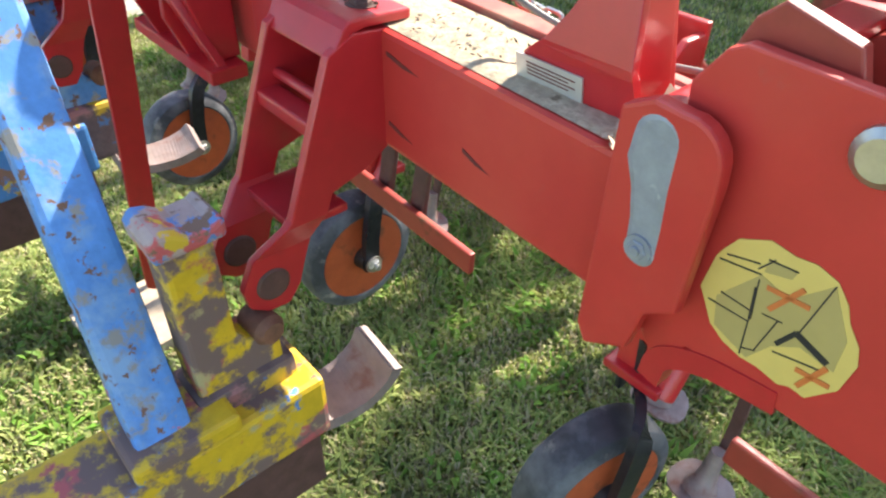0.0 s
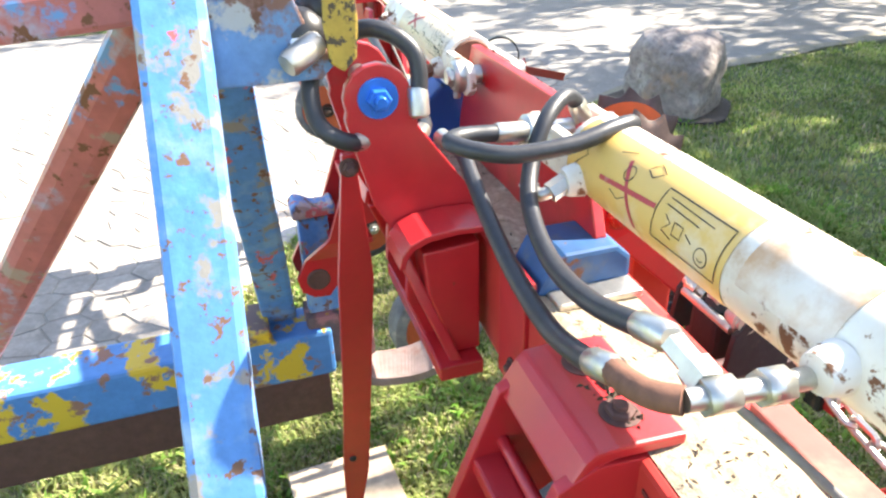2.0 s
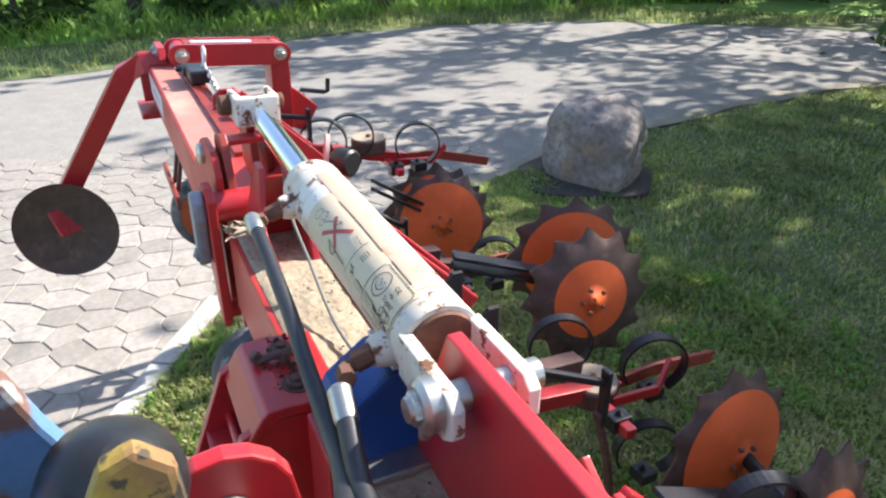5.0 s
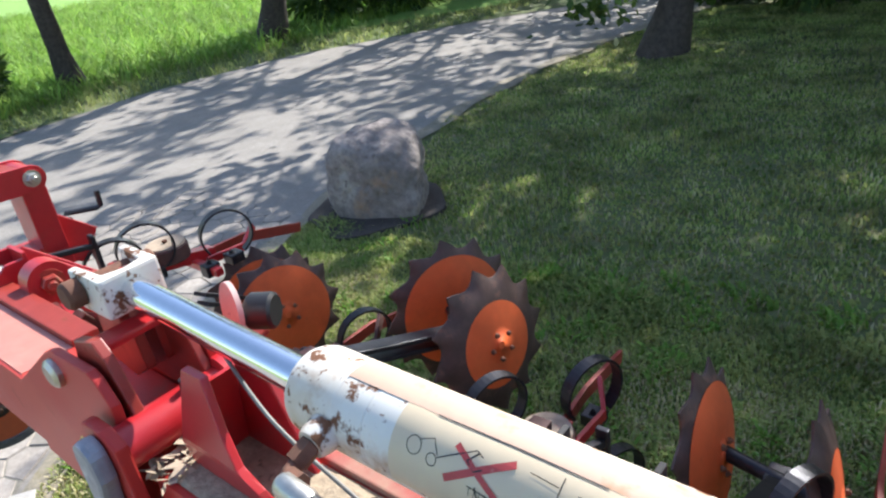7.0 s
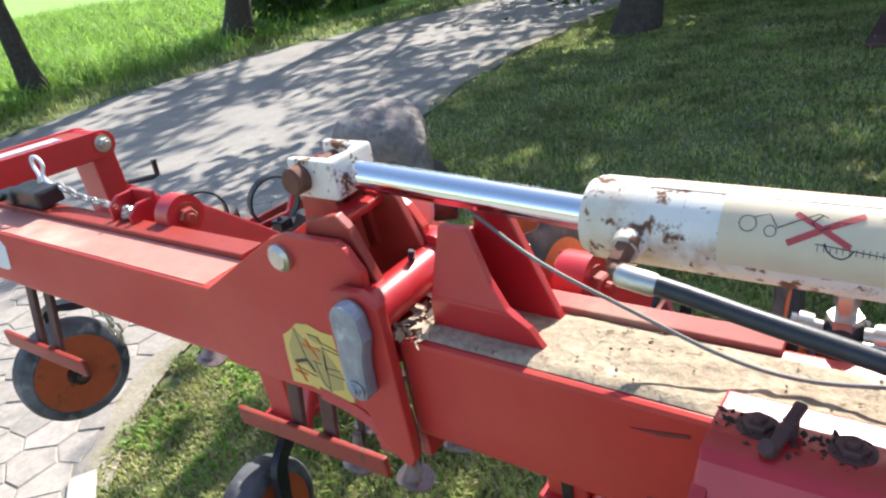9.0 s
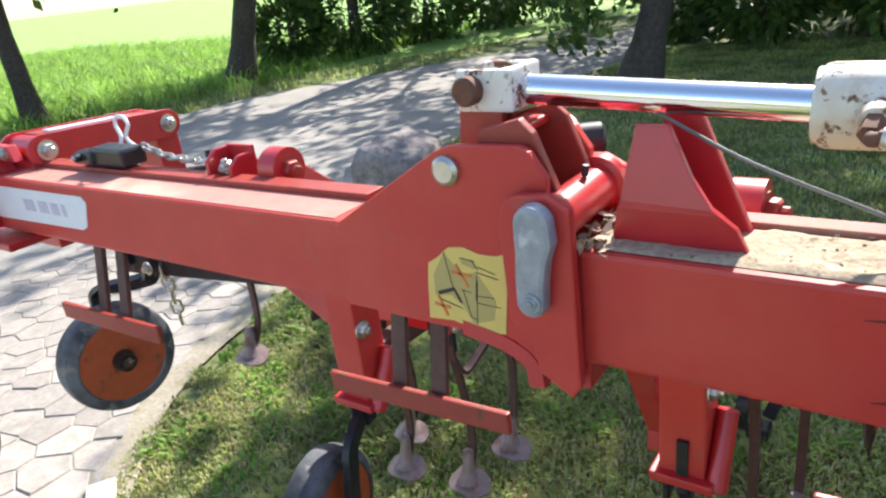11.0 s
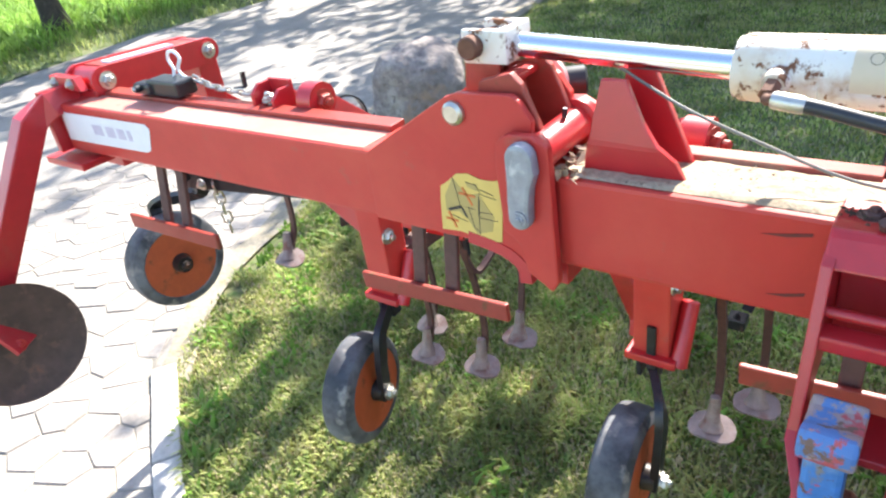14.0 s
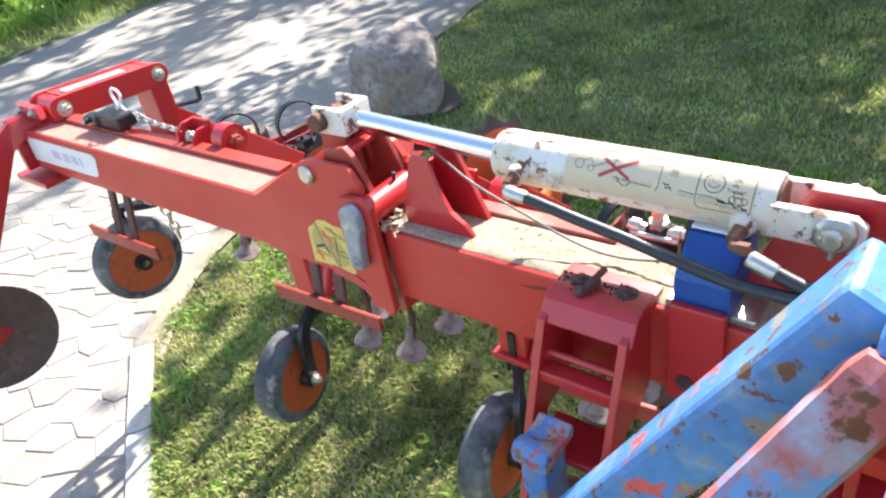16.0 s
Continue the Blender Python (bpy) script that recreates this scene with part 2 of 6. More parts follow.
BOULDER = mat("granite_boulder", (0.25, 0.215, 0.20), 0.9, grain=26, vary=0.4, bump=0.8, patches=[((0.36, 0.33, 0.30), 6, 0.55, 0.15, 0.95), ((0.12, 0.10, 0.095), 18, 0.58, 0.1, 0.9), ((0.30, 0.20, 0.13), 4, 0.6, 0.12, 0.95)])
PAVER = mat("grey_concrete_paver", (0.36, 0.32, 0.28), 0.9, grain=45, vary=0.2, bump=0.4, patches=[((0.24, 0.22, 0.19), 7, 0.52, 0.2, 0.9), ((0.42, 0.36, 0.30), 16, 0.58, 0.12, 0.9)], each=0.22)
KERB = mat("pale_concrete_kerb", (0.50, 0.47, 0.43), 0.9, grain=40, vary=0.14, bump=0.3, patches=[((0.3, 0.28, 0.25), 10, 0.55, 0.2, 0.9)])
JOINT = mat("sandy_joint", (0.26, 0.24, 0.20), 0.95, grain=70, vary=0.3, bump=0.5)
ROADM = mat("worn_grey_gravel_road", (0.285, 0.262, 0.235), 0.92, grain=60, vary=0.22, bump=0.4, patches=[((0.225, 0.208, 0.188), 1.2, 0.5, 0.2, 0.92), ((0.2, 0.18, 0.15), 90, 0.62, 0.06, 0.95)])
EARTH = mat("lawn_soil", (0.15, 0.16, 0.065), 0.95, grain=45, vary=0.4, bump=0.6, patches=[((0.22, 0.18, 0.10), 6, 0.56, 0.12, 0.95), ((0.08, 0.13, 0.03), 11, 0.45, 0.2, 0.95)])
FIELD = mat("bright_green_field", (0.20, 0.36, 0.06), 0.9, grain=14, vary=0.25, bump=0.5, patches=[((0.25, 0.36, 0.09), 2.5, 0.52, 0.2, 0.9)])
VERGE = mat("dark_verge", (0.11, 0.15, 0.045), 0.95, grain=20, vary=0.4, bump=0.7, patches=[((0.19, 0.15, 0.09), 3, 0.55, 0.15, 0.95)])
BARK = mat("bark", (0.075, 0.06, 0.048), 0.95, grain=25, vary=0.45, bump=1.0)
TERRA = mat("terracotta", (0.36, 0.10, 0.055), 0.75, grain=30, vary=0.12, bump=0.1)


def leaf_mat(name, a, c, through_light=0.35, dry=None):
    m = bpy.data.materials.new(name)
    m.use_nodes = True
    n, l = m.node_tree.nodes, m.node_tree.links
    b = n["Principled BSDF"]
    g = n.new("ShaderNodeNewGeometry")
    r = n.new("ShaderNodeMix")
    r.data_type = "RGBA"
    r.inputs[6].default_value, r.inputs[7].default_value = (*a, 1), (*c, 1)
    l.new(g.outputs["Random Per Island"], r.inputs[0])
    tx = n.new("ShaderNodeTexNoise")
    co = n.new("ShaderNodeTexCoord")
    l.new(co.outputs["Object"], tx.inputs["Vector"])
    tx.inputs["Scale"].default_value = 2.2
    tx.inputs["Detail"].default_value = 4
    mu = n.new("ShaderNodeMix")
    mu.data_type, mu.blend_type = "RGBA", "MULTIPLY"
    mu.inputs[0].default_value = 0.7
    cr = n.new("ShaderNodeMapRange")
    for k, v in zip(("From Min", "From Max", "To Min", "To Max"), (0.32, 0.68, 0.35, 1.6)):
        cr.inputs[k].default_value = v
    l.new(tx.outputs["Fac"], cr.inputs["Value"])
    l.new(r.outputs[2], mu.inputs[6])
    l.new(cr.outputs["Result"], mu.inputs[7])
    tint = mu.outputs[2]
    if dry:
        t2 = n.new("ShaderNodeTexNoise")
        l.new(co.outputs["Object"], t2.inputs["Vector"])
        t2.inputs["Scale"].default_value, t2.inputs["Detail"].default_value = 3.6, 5
        r2 = n.new("ShaderNodeMapRange")
        r2.clamp = True
        for k, v in zip(("From Min", "From Max", "To Min", "To Max"), (0.48, 0.66, 0.0, 0.72)):
            r2.inputs[k].default_value = v
        l.new(t2.outputs["Fac"], r2.inputs["Value"])
        m2 = n.new("ShaderNodeMix")
        m2.data_type = "RGBA"
        m2.inputs[7].default_value = (*dry, 1)
        l.new(r2.outputs["Result"], m2.inputs[0])
        l.new(tint, m2.inputs[6])
        tint = m2.outputs[2]
    l.new(tint, b.inputs["Base Color"])
    b.inputs["Roughness"].default_value = 0.6
    b.inputs["Specular IOR Level"].default_value = 0.3
    tr = n.new("ShaderNodeBsdfTranslucent")
    l.new(tint, tr.inputs["Color"])
    ms = n.new("ShaderNodeMixShader")
    ms.inputs[0].default_value = through_light
    l.new(b.outputs[0], ms.inputs[1])
    l.new(tr.outputs[0], ms.inputs[2])
    l.new(ms.outputs[0], n["Material Output"].inputs["Surface"])
    return m


GRASS = leaf_mat("lawn_grass", (0.15, 0.25, 0.055), (0.46, 0.50, 0.17), 0.5, (0.50, 0.50, 0.19))
CLOVER = leaf_mat("clover", (0.12, 0.26, 0.03), (0.24, 0.38, 0.07), 0.4)
STRAW = leaf_mat("dry_grass", (0.42, 0.36, 0.19), (0.56, 0.49, 0.30), 0.25)
CROP = leaf_mat("field_crop", (0.18, 0.34, 0.05), (0.34, 0.48, 0.11), 0.5)
LEAF = leaf_mat("leaves", (0.04, 0.085, 0.018), (0.10, 0.16, 0.03), 0.2)


# ---- mesh helpers ----
def bevelled(bm, w):
    if w:
        edges = [e for e in bm.edges if len(e.link_faces) == 2 and e.calc_face_angle(0) > 0.6]
        bmesh.ops.bevel(bm, geom=edges, offset=w, segments=2, affect='EDGES', profile=0.6)
    return bm


def box(lo, hi, w=0.003):
    bm = bmesh.new()
    bmesh.ops.create_cube(bm, size=1)
    for v in bm.verts:
        v.co = Vector([a + (c + 0.5) * (b - a) for a, b, c in zip(lo, hi, v.co)])
    return bevelled(bm, w)


def prism(poly, axis, a, b, w=0.002):
    """A plate: the outline, in the two other axes in order, drawn out along axis from a to b."""
    bm = bmesh.new()
    i = "xyz".index(axis)

    def at(p, h):
        c = list(p)
        c.insert(i, h)
        return c
    v0 = [bm.verts.new(at(p, a)) for p in poly]
    v1 = [bm.verts.new(at(p, b)) for p in poly]
    k = len(poly)
    bm.faces.new(v0)
    bm.faces.new(list(reversed(v1)))
    for j in range(k):
        bm.faces.new((v0[j], v1[j], v1[(j + 1) % k], v0[(j + 1) % k]))
    bmesh.ops.recalc_face_normals(bm, faces=bm.faces)
    return bevelled(bm, w)


def basis(d):
    d = Vector(d).normalized()
    s = d.cross(Vector((0, 0, 1)) if abs(d.z) < 0.95 else Vector((0, 1, 0))).normalized()
    return s, s.cross(d).normalized(), d


def lathe(p0, p1, profile, seg=24):
    """A turned body along p0 to p1; profile: (fraction along, radius)."""
    bm = bmesh.new()
    p0, p1 = Vector(p0), Vector(p1)
    s, u, d = basis(p1 - p0)
    rings = []
    for f, r in profile:
        c = p0.lerp(p1, f)
        rings.append([bm.verts.new(c + (s * math.cos(a) + u * math.sin(a)) * max(r, 1e-5)) for a in (2 * math.pi * j / seg for j in range(seg))])
    for a, b in zip(rings, rings[1:]):
        for j in range(seg):
            bm.faces.new((a[j], a[(j + 1) % seg], b[(j + 1) % seg], b[j]))
    bm.faces.new(rings[0])
    bm.faces.new(rings[-1])
    bmesh.ops.recalc_face_normals(bm, faces=bm.faces)
    for f in bm.faces:
        f.smooth = len(f.verts) == 4
    return bm


def rod(p0, p1, r, seg=16):
    L = max((Vector(p1) - Vector(p0)).length, 1e-4)
    c = min(0.15 * r, 0.2 * L) / L
    return lathe(p0, p1, [(0, r * 0.86), (c, r), (1 - c, r), (1, r * 0.86)], seg)


def hexbolt(p, d, r=0.01, h=0.008, washer=True):
    p, d = Vector(p), Vector(d).normalized()
    bm = lathe(p, p + d * h, [(0, r), (0.8, r), (1, r * 0.85)], 6)
    for f in bm.faces:
        f.smooth = False
    if washer:
        bm = joined(bm, lathe(p - d * 0.001, p + d * 0.0022, [(0, r * 1.4), (1, r * 1.4)], 18))
    return joined(bm, rod(p + d * h * 0.8, p + d * h * 1.6, r * 0.5, 10))


def smooth_line(pts, n=8):
    """A Catmull-Rom line through the points."""
    pts = [Vector(p) for p in pts]
    q = [pts[0] * 2 - pts[1], *pts, pts[-1] * 2 - pts[-2]]
    out = []
    for a, b, c, d in zip(q, q[1:], q[2:], q[3:]):
        for j in range(n):
            t = j / n
            out.append(0.5 * (2 * b + (c - a) * t + (2 * a - 5 * b + 4 * c - d) * t * t + (3 * b - a - 3 * c + d) * t ** 3))
    out.append(pts[-1])
    return out


def sweep(pts, shape, n=8, side=None, curved=True):
    """The closed outline shape (pairs: aside, up) carried along the line."""
    line = smooth_line(pts, n) if curved else [Vector(p) for p in pts]
    bm = bmesh.new()
    rings, last = [], None
    for i, p in enumerate(line):
        d = (line[min(i + 1, len(line) - 1)] - line[max(i - 1, 0)]).normalized()
        if side is not None:
            s = Vector(side)
            s = (s - d * s.dot(d)).normalized()
        elif last is None:
            s = basis(d)[0]
        else:
            s = (last - d * last.dot(d)).normalized()
        last = s
        u = s.cross(d)
        rings.append([bm.verts.new(p + s * a + u * b) for a, b in shape])
    k = len(shape)
    for a, b in zip(rings, rings[1:]):
        for j in range(k):
            bm.faces.new((a[j], a[(j + 1) % k], b[(j + 1) % k], b[j]))
    bm.faces.new(rings[0])
    bm.faces.new(rings[-1])
    bmesh.ops.recalc_face_normals(bm, faces=bm.faces)
    if k > 6:
        for f in bm.faces:
            f.smooth = len(f.verts) == 4
    return bm


def round_shape(r, k=10):
    return [(r * math.cos(2 * math.pi * j / k), r * math.sin(2 * math.pi * j / k)) for j in range(k)]


def flat_shape(w, h):
    return [(-w / 2, -h / 2), (w / 2, -h / 2), (w / 2, h / 2), (-w / 2, h / 2)]


def hose_bm(pts, r, n=10):
    return sweep(pts, round_shape(r, 12), n)


def bar(p0, p1, w, h, side=None, bev=0.003):
    """A straight bar of w (along side) by h."""
    return bevelled(sweep([p0, p1], flat_shape(w, h), side=side, curved=False), bev)


def joined(*bms):
    out = bms[0]
    for b in bms[1:]:
        me = bpy.data.meshes.new("tmp")
        b.to_mesh(me)
        b.free()
        out.from_mesh(me)
        bpy.data.meshes.remove(me)
    return out


def mirrored(bm):
    for v in bm.verts:
        v.co.x = -v.co.x
    bmesh.ops.reverse_faces(bm, faces=bm.faces)
    return bm


def link(name, bm, material):
    for e in bm.edges:
        if len(e.link_faces) == 2 and e.calc_face_angle(0) > 0.6:
            e.smooth = False
    me = bpy.data.meshes.new(name)
    bm.to_mesh(me)
    bm.free()
    me.materials.append(material)
    return new(name, me)


def thing(name, at, label, category, group="", kind=""):
    ob = new(name)
    ob.location = at
    ob.empty_display_size = 0.05
    return tagged(ob, label, category, group, kind)


def part(name, bm, material, parent, label=""):
    ob = link(name, bm, material)
    ob.parent = parent
    if parent.parent is None:
        ob.matrix_parent_inverse = Matrix.Translation(parent.location).inverted()
    return tagged(ob, label)


def whole(name, bm, material, label, category, group="", kind=""):
    """A thing of a single mesh."""
    return tagged(link(name, bm, material), label, category, group, kind)


def circle(cx, cz, r, a0=0, a1=360, n=12):
    return [(cx + r * math.cos(radians(a0 + (a1 - a0) * j / n)), cz + r * math.sin(radians(a0 + (a1 - a0) * j / n))) for j in range(n + 1)]


BEAM_F, BEAM_R, BEAM_B, BEAM_T = 0.045, 0.165, 0.921, 1.052     # centre beam: front, rear, bottom, top


# ---- ground: lawn, pavers, kerb, road, verge, field ----
KERB_LINE = [(-1.2, -0.62), (-1.76, -0.235), (-2.12, -0.02), (-2.42, 0.19), (-2.62, 0.46), (-2.78, 0.82), (-2.95, 1.22), (-3.18, 1.8), (-3.42, 2.5), (-3.74, 3.8), (-3.92, 5.3), (-3.86, 6.6), (-3.72, 7.6), (-3.3, 10.0), (-2.2, 15.0)]
FAR_LINE = [(-6.8, -4.0), (-7.1, -0.3), (-8.1, 2.2), (-8.3, 4.0), (-7.95, 5.9), (-6.7, 7.9), (-5.2, 9.8), (-3.6, 15.0)]


def line_x(pts, y):
    """x of a line of points, running up in y, at y."""
    if y <= pts[0][1]:
        return pts[0][0] + (y - pts[0][1]) * (pts[1][0] - pts[0][0]) / (pts[1][1] - pts[0][1])
    for (x0, y0), (x1, y1) in zip(pts, pts[1:]):
        if y <= y1:
            return x0 + (x1 - x0) * (y - y0) / (y1 - y0)
    return pts[-1][0]


def sheet(name, xs, ys, height, material, label, category):
    bm = bmesh.new()
    grid = [[bm.verts.new((x, y, height(x, y))) for x in xs] for y in ys]
    for a, b in zip(grid, grid[1:]):
        for i in range(len(xs) - 1):
            bm.faces.new((a[i], a[i + 1], b[i + 1], b[i]))
    for f in bm.faces:
        f.smooth = True
    return whole(name, bm, material, label, category, kind="structure")


def uneven(x, y):
    return 0.012 * noise.noise((x * 1.3, y * 1.3, 0.3)) + 0.006 * noise.noise((x * 5, y * 5, 4.0))


ground_x = [-600, -120, -40, -20, -12, *np.linspace(-10, 6, 81).tolist(), 10, 20, 40, 120, 600]
ground_y = [-600, -120, -40, -12, *np.linspace(-5, 13, 91).tolist(), 18, 30, 60, 150, 600]
sheet("ground", [float(v) for v in ground_x], [float(v) for v in ground_y], lambda x, y: -0.012 + (uneven(x, y) if line_x(KERB_LINE, y) + 0.25 < x < 8 and -4 < y < 14 else 0.0), EARTH, "mown lawn soil with patchy grass", "lawn")


def strip(name, left, right, ys, z, material, label, category, bump=0.0):
    bm = bmesh.new()
    rows = []
    for y in ys:
        a, b = left(y), right(y)
        rows.append([bm.verts.new((a + (b - a) * i / 12, y, z + bump * noise.noise((a + (b - a) * i / 12, y, 2.2)))) for i in range(13)])
    for a, b in zip(rows, rows[1:]):
        for i in range(12):
            bm.faces.new((a[i], a[i + 1], b[i + 1], b[i]))
    for f in bm.faces:
        f.smooth = True
    return whole(name, bm, material, label, category, kind="structure")


road_y = [float(v) for v in np.linspace(-6, 20, 105)]
strip("road", lambda y: line_x(FAR_LINE, y), lambda y: line_x(KERB_LINE, y) - 0.02, road_y, -0.0065, ROADM, "worn light grey drive with sand in its joints", "road", 0.002)
strip("verge", lambda y: line_x(FAR_LINE, y) - 1.6, lambda y: line_x(FAR_LINE, y) + 0.02, road_y, -0.006, VERGE, "dark grassy verge beside the drive", "verge", 0.03)
strip("field", lambda y: -420.0, lambda y: line_x(FAR_LINE, y) - 1.55, [-400.0, -60.0, -20.0, *road_y, 60.0, 400.0], 0.012, FIELD, "bright green young crop field", "field")


def kerb_bm(a, b):
    (x0, y0), (x1, y1) = a, b
    d = Vector((x1 - x0, y1 - y0, 0)).normalized()
    bm = bevelled(sweep([(x0, y0, -0.015), (x1, y1, -0.015)], flat_shape(0.085, 0.06), side=(d.y, -d.x, 0), curved=False), 0.006)
    return bm


kerb = thing("kerb", (-2.4, 0.2, 0), "pale concrete edging stones along the lawn", "kerb", kind="structure")
walkway = [Vector((x, y, 0)) for x, y in KERB_LINE[:10]]
left_over, k = 0.0, 0
fine_line = smooth_line(walkway, 40)
cut = [fine_line[0]]
for p in fine_line:
    if (p - cut[-1]).length > 0.48:
        cut.append(p)
for a, b in zip(cut, cut[1:]):
    if b.y > 0.36:
        break
    d = (b - a).normalized() * 0.004
    part("edging_stone", kerb_bm((a.x + d.x, a.y + d.y), (b.x - d.x, b.y - d.y)), KERB, kerb)

edge_y = [float(v) for v in np.linspace(0.18, 9.0, 90)]
strip("sandy_edge", lambda y: line_x(KERB_LINE, y) - 0.05 + 0.03 * math.sin(7 * y), lambda y: line_x(KERB_LINE, y) + 0.10 + 0.04 * math.sin(5 * y + 1), edge_y, 0.002, SANDY, "trodden sandy edge between lawn and drive", "edge", 0.004)

# ---- boulder ----
bm = bmesh.new()
bmesh.ops.create_icosphere(bm, subdivisions=6, radius=1)
FACETS = [((1, 0.1, -0.02), 0.275), ((-1, 0.15, -0.04), 0.285), ((0.15, 1, 0.0), 0.26), ((-0.1, -1, 0.02), 0.26), ((0.12, -0.1, 1), 0.275), ((-0.35, 0.2, 1), 0.30), ((0.8, -0.75, 0.25), 0.345), ((-0.8, -0.7, 0.2), 0.36), ((0.7, 0.8, 0.3), 0.35), ((-0.75, 0.7, 0.2), 0.35), ((0.8, 0.0, 0.85), 0.355), ((-0.75, 0.0, 0.8), 0.37), ((0.1, -0.8, 0.8), 0.35), ((0, 0.8, 0.75), 0.36), ((0, 0, -1), 0.27)]
planes = [(Vector(n).normalized(), d) for n, d in FACETS]
for v in bm.verts:
    c = v.co.normalized()
    soft = sum((max(c.dot(n), 1e-4) / d) ** 8 for n, d in planes) ** (-1 / 8)
    k = 1 + noise.noise(c * 2.3 + Vector((3, 1, 2))) * 0.09 + noise.noise(c * 6) * 0.03 + noise.noise(c * 14) * 0.014 + noise.noise(c * 33) * 0.006
    v.co = c * soft * k * 0.93 + Vector((0, 0, 0.235))
    v.co.z -= max(0, v.co.z - 0.3) * max(0, v.co.x) * 0.6
for f in bm.faces:
    f.smooth = True
bmesh.ops.transform(bm, matrix=pose(-2.96, 2.50, -0.01, 0, 0, 28), verts=bm.verts)
whole("boulder", bm, BOULDER, "rough grey-brown granite boulder standing on the lawn edge", "boulder")

# dark soil ring that paints the boulder's shadow round its foot
bm = bmesh.new()
ring = [bm.verts.new((-2.98 + 0.40 * math.cos(a) * (1 + 0.12 * math.sin(3 * a)), 2.43 + 0.40 * math.sin(a) * (1 + 0.1 * math.cos(5 * a)), 0.012)) for a in (2 * math.pi * j / 40 for j in range(40))]
low_ring = [bm.verts.new(v.co * 1.0 + Vector((0, 0, -0.04))) for v in ring]
bm.faces.new(ring)
for j in range(40):
    bm.faces.new((ring[j], low_ring[j], low_ring[(j + 1) % 40], ring[(j + 1) % 40]))
whole("bare_soil", bm, SHADESOIL, "soil ring round the foot of the boulder, its shadow painted in", "soil", kind="structure")

# ---- trees and far green ----


def leaves_mesh(name, centres, size, seed, material, parent=None):
    """Small folded leaves, each one turned its own way."""
    rng = np.random.default_rng(seed)
    c = np.asarray(centres)
    k = len(c)
    a = rng.normal(size=(k, 3))
    a /= np.linalg.norm(a, axis=1)[:, None]
    b = np.cross(a, rng.normal(size=(k, 3)))
    b /= np.linalg.norm(b, axis=1)[:, None]
    s = size * rng.uniform(0.6, 1.4, (k, 1))
    v = np.stack([c - a * s, c + b * s * 0.55, c + a * s, c - b * s * 0.55], 1).reshape(-1, 3)
    me = bpy.data.meshes.new(name)
    me.vertices.add(4 * k)
    me.vertices.foreach_set("co", v.ravel())
    me.loops.add(4 * k)
    me.loops.foreach_set("vertex_index", np.arange(4 * k))
    me.polygons.add(k)
    me.polygons.foreach_set("loop_start", np.arange(0, 4 * k, 4))
    me.update(calc_edges=True)
    me.materials.append(material)
    ob = new(name, me)
    if parent:
        ob.parent = parent
        ob.matrix_parent_inverse = Matrix.Translation(parent.location).inverted()
    return ob


def tree(x, y, height, crown_r, crown_z, trunk_r, n_leaf, seed, label, lean=(0, 0), size=0.07, spread=0.09, limbs=16):
    rng = random.Random(seed)
    t = thing("tree", (x, y, 0), label, "tree", "trees round the drive")
    top = Vector((x + lean[0], y + lean[1], height))
    base = Vector((x, y, -0.1))
    line = [base.lerp(top, f) + Vector((0.06 * math.sin(5 * f + seed), 0.06 * math.cos(4 * f + seed), 0)) * (f > 0) for f in (0, 0.2, 0.4, 0.6, 0.8, 1)]
    bm = bmesh.new()
    rings = []
    for i, p in enumerate(smooth_line(line, 6)):
        f = i / 30
        r = trunk_r * (1 - 0.75 * f) * (1 + 0.5 * max(0, 0.1 - f) / 0.1)
        rings.append([bm.verts.new(p + Vector((math.cos(a), math.sin(a), 0)) * r * (1 + 0.12 * noise.noise((math.cos(a) * 2, math.sin(a) * 2, p.z * 2 + seed)))) for a in (2 * math.pi * j / 14 for j in range(14))])
    for a, b in zip(rings, rings[1:]):
        for j in range(14):
            bm.faces.new((a[j], a[(j + 1) % 14], b[(j + 1) % 14], b[j])).smooth = True
    part("trunk", bm, BARK, t)
    clumps = []
    for j in range(limbs):
        a, f = rng.uniform(0, 6.28), rng.uniform(0.3, 1)
        start = base.lerp(top, 0.25 + 0.7 * rng.random())
        end = Vector((x + lean[0] * f + crown_r * f * math.cos(a), y + lean[1] * f + crown_r * f * math.sin(a), crown_z + (height - crown_z) * rng.random() * (1.15 - 0.5 * f)))
        mid = start.lerp(end, 0.5) + Vector((0, 0, 0.15))
        part("limb", sweep([start, mid, end], round_shape(trunk_r * 0.16, 6), 4), BARK, t)
        clumps += [end, start.lerp(end, 0.7), end + Vector((rng.uniform(-1, 1), rng.uniform(-1, 1), rng.uniform(-0.6, 0.6))) * crown_r * 0.3]
    g = np.random.default_rng(seed)
    pick = g.integers(0, len(clumps), n_leaf)
    cen = np.array([list(c) for c in clumps])[pick] + g.normal(size=(n_leaf, 3)) * np.array([1.0, 1.0, 0.7]) * spread * crown_r
    ob = leaves_mesh("crown", cen, size, seed, LEAF, t)
    return t


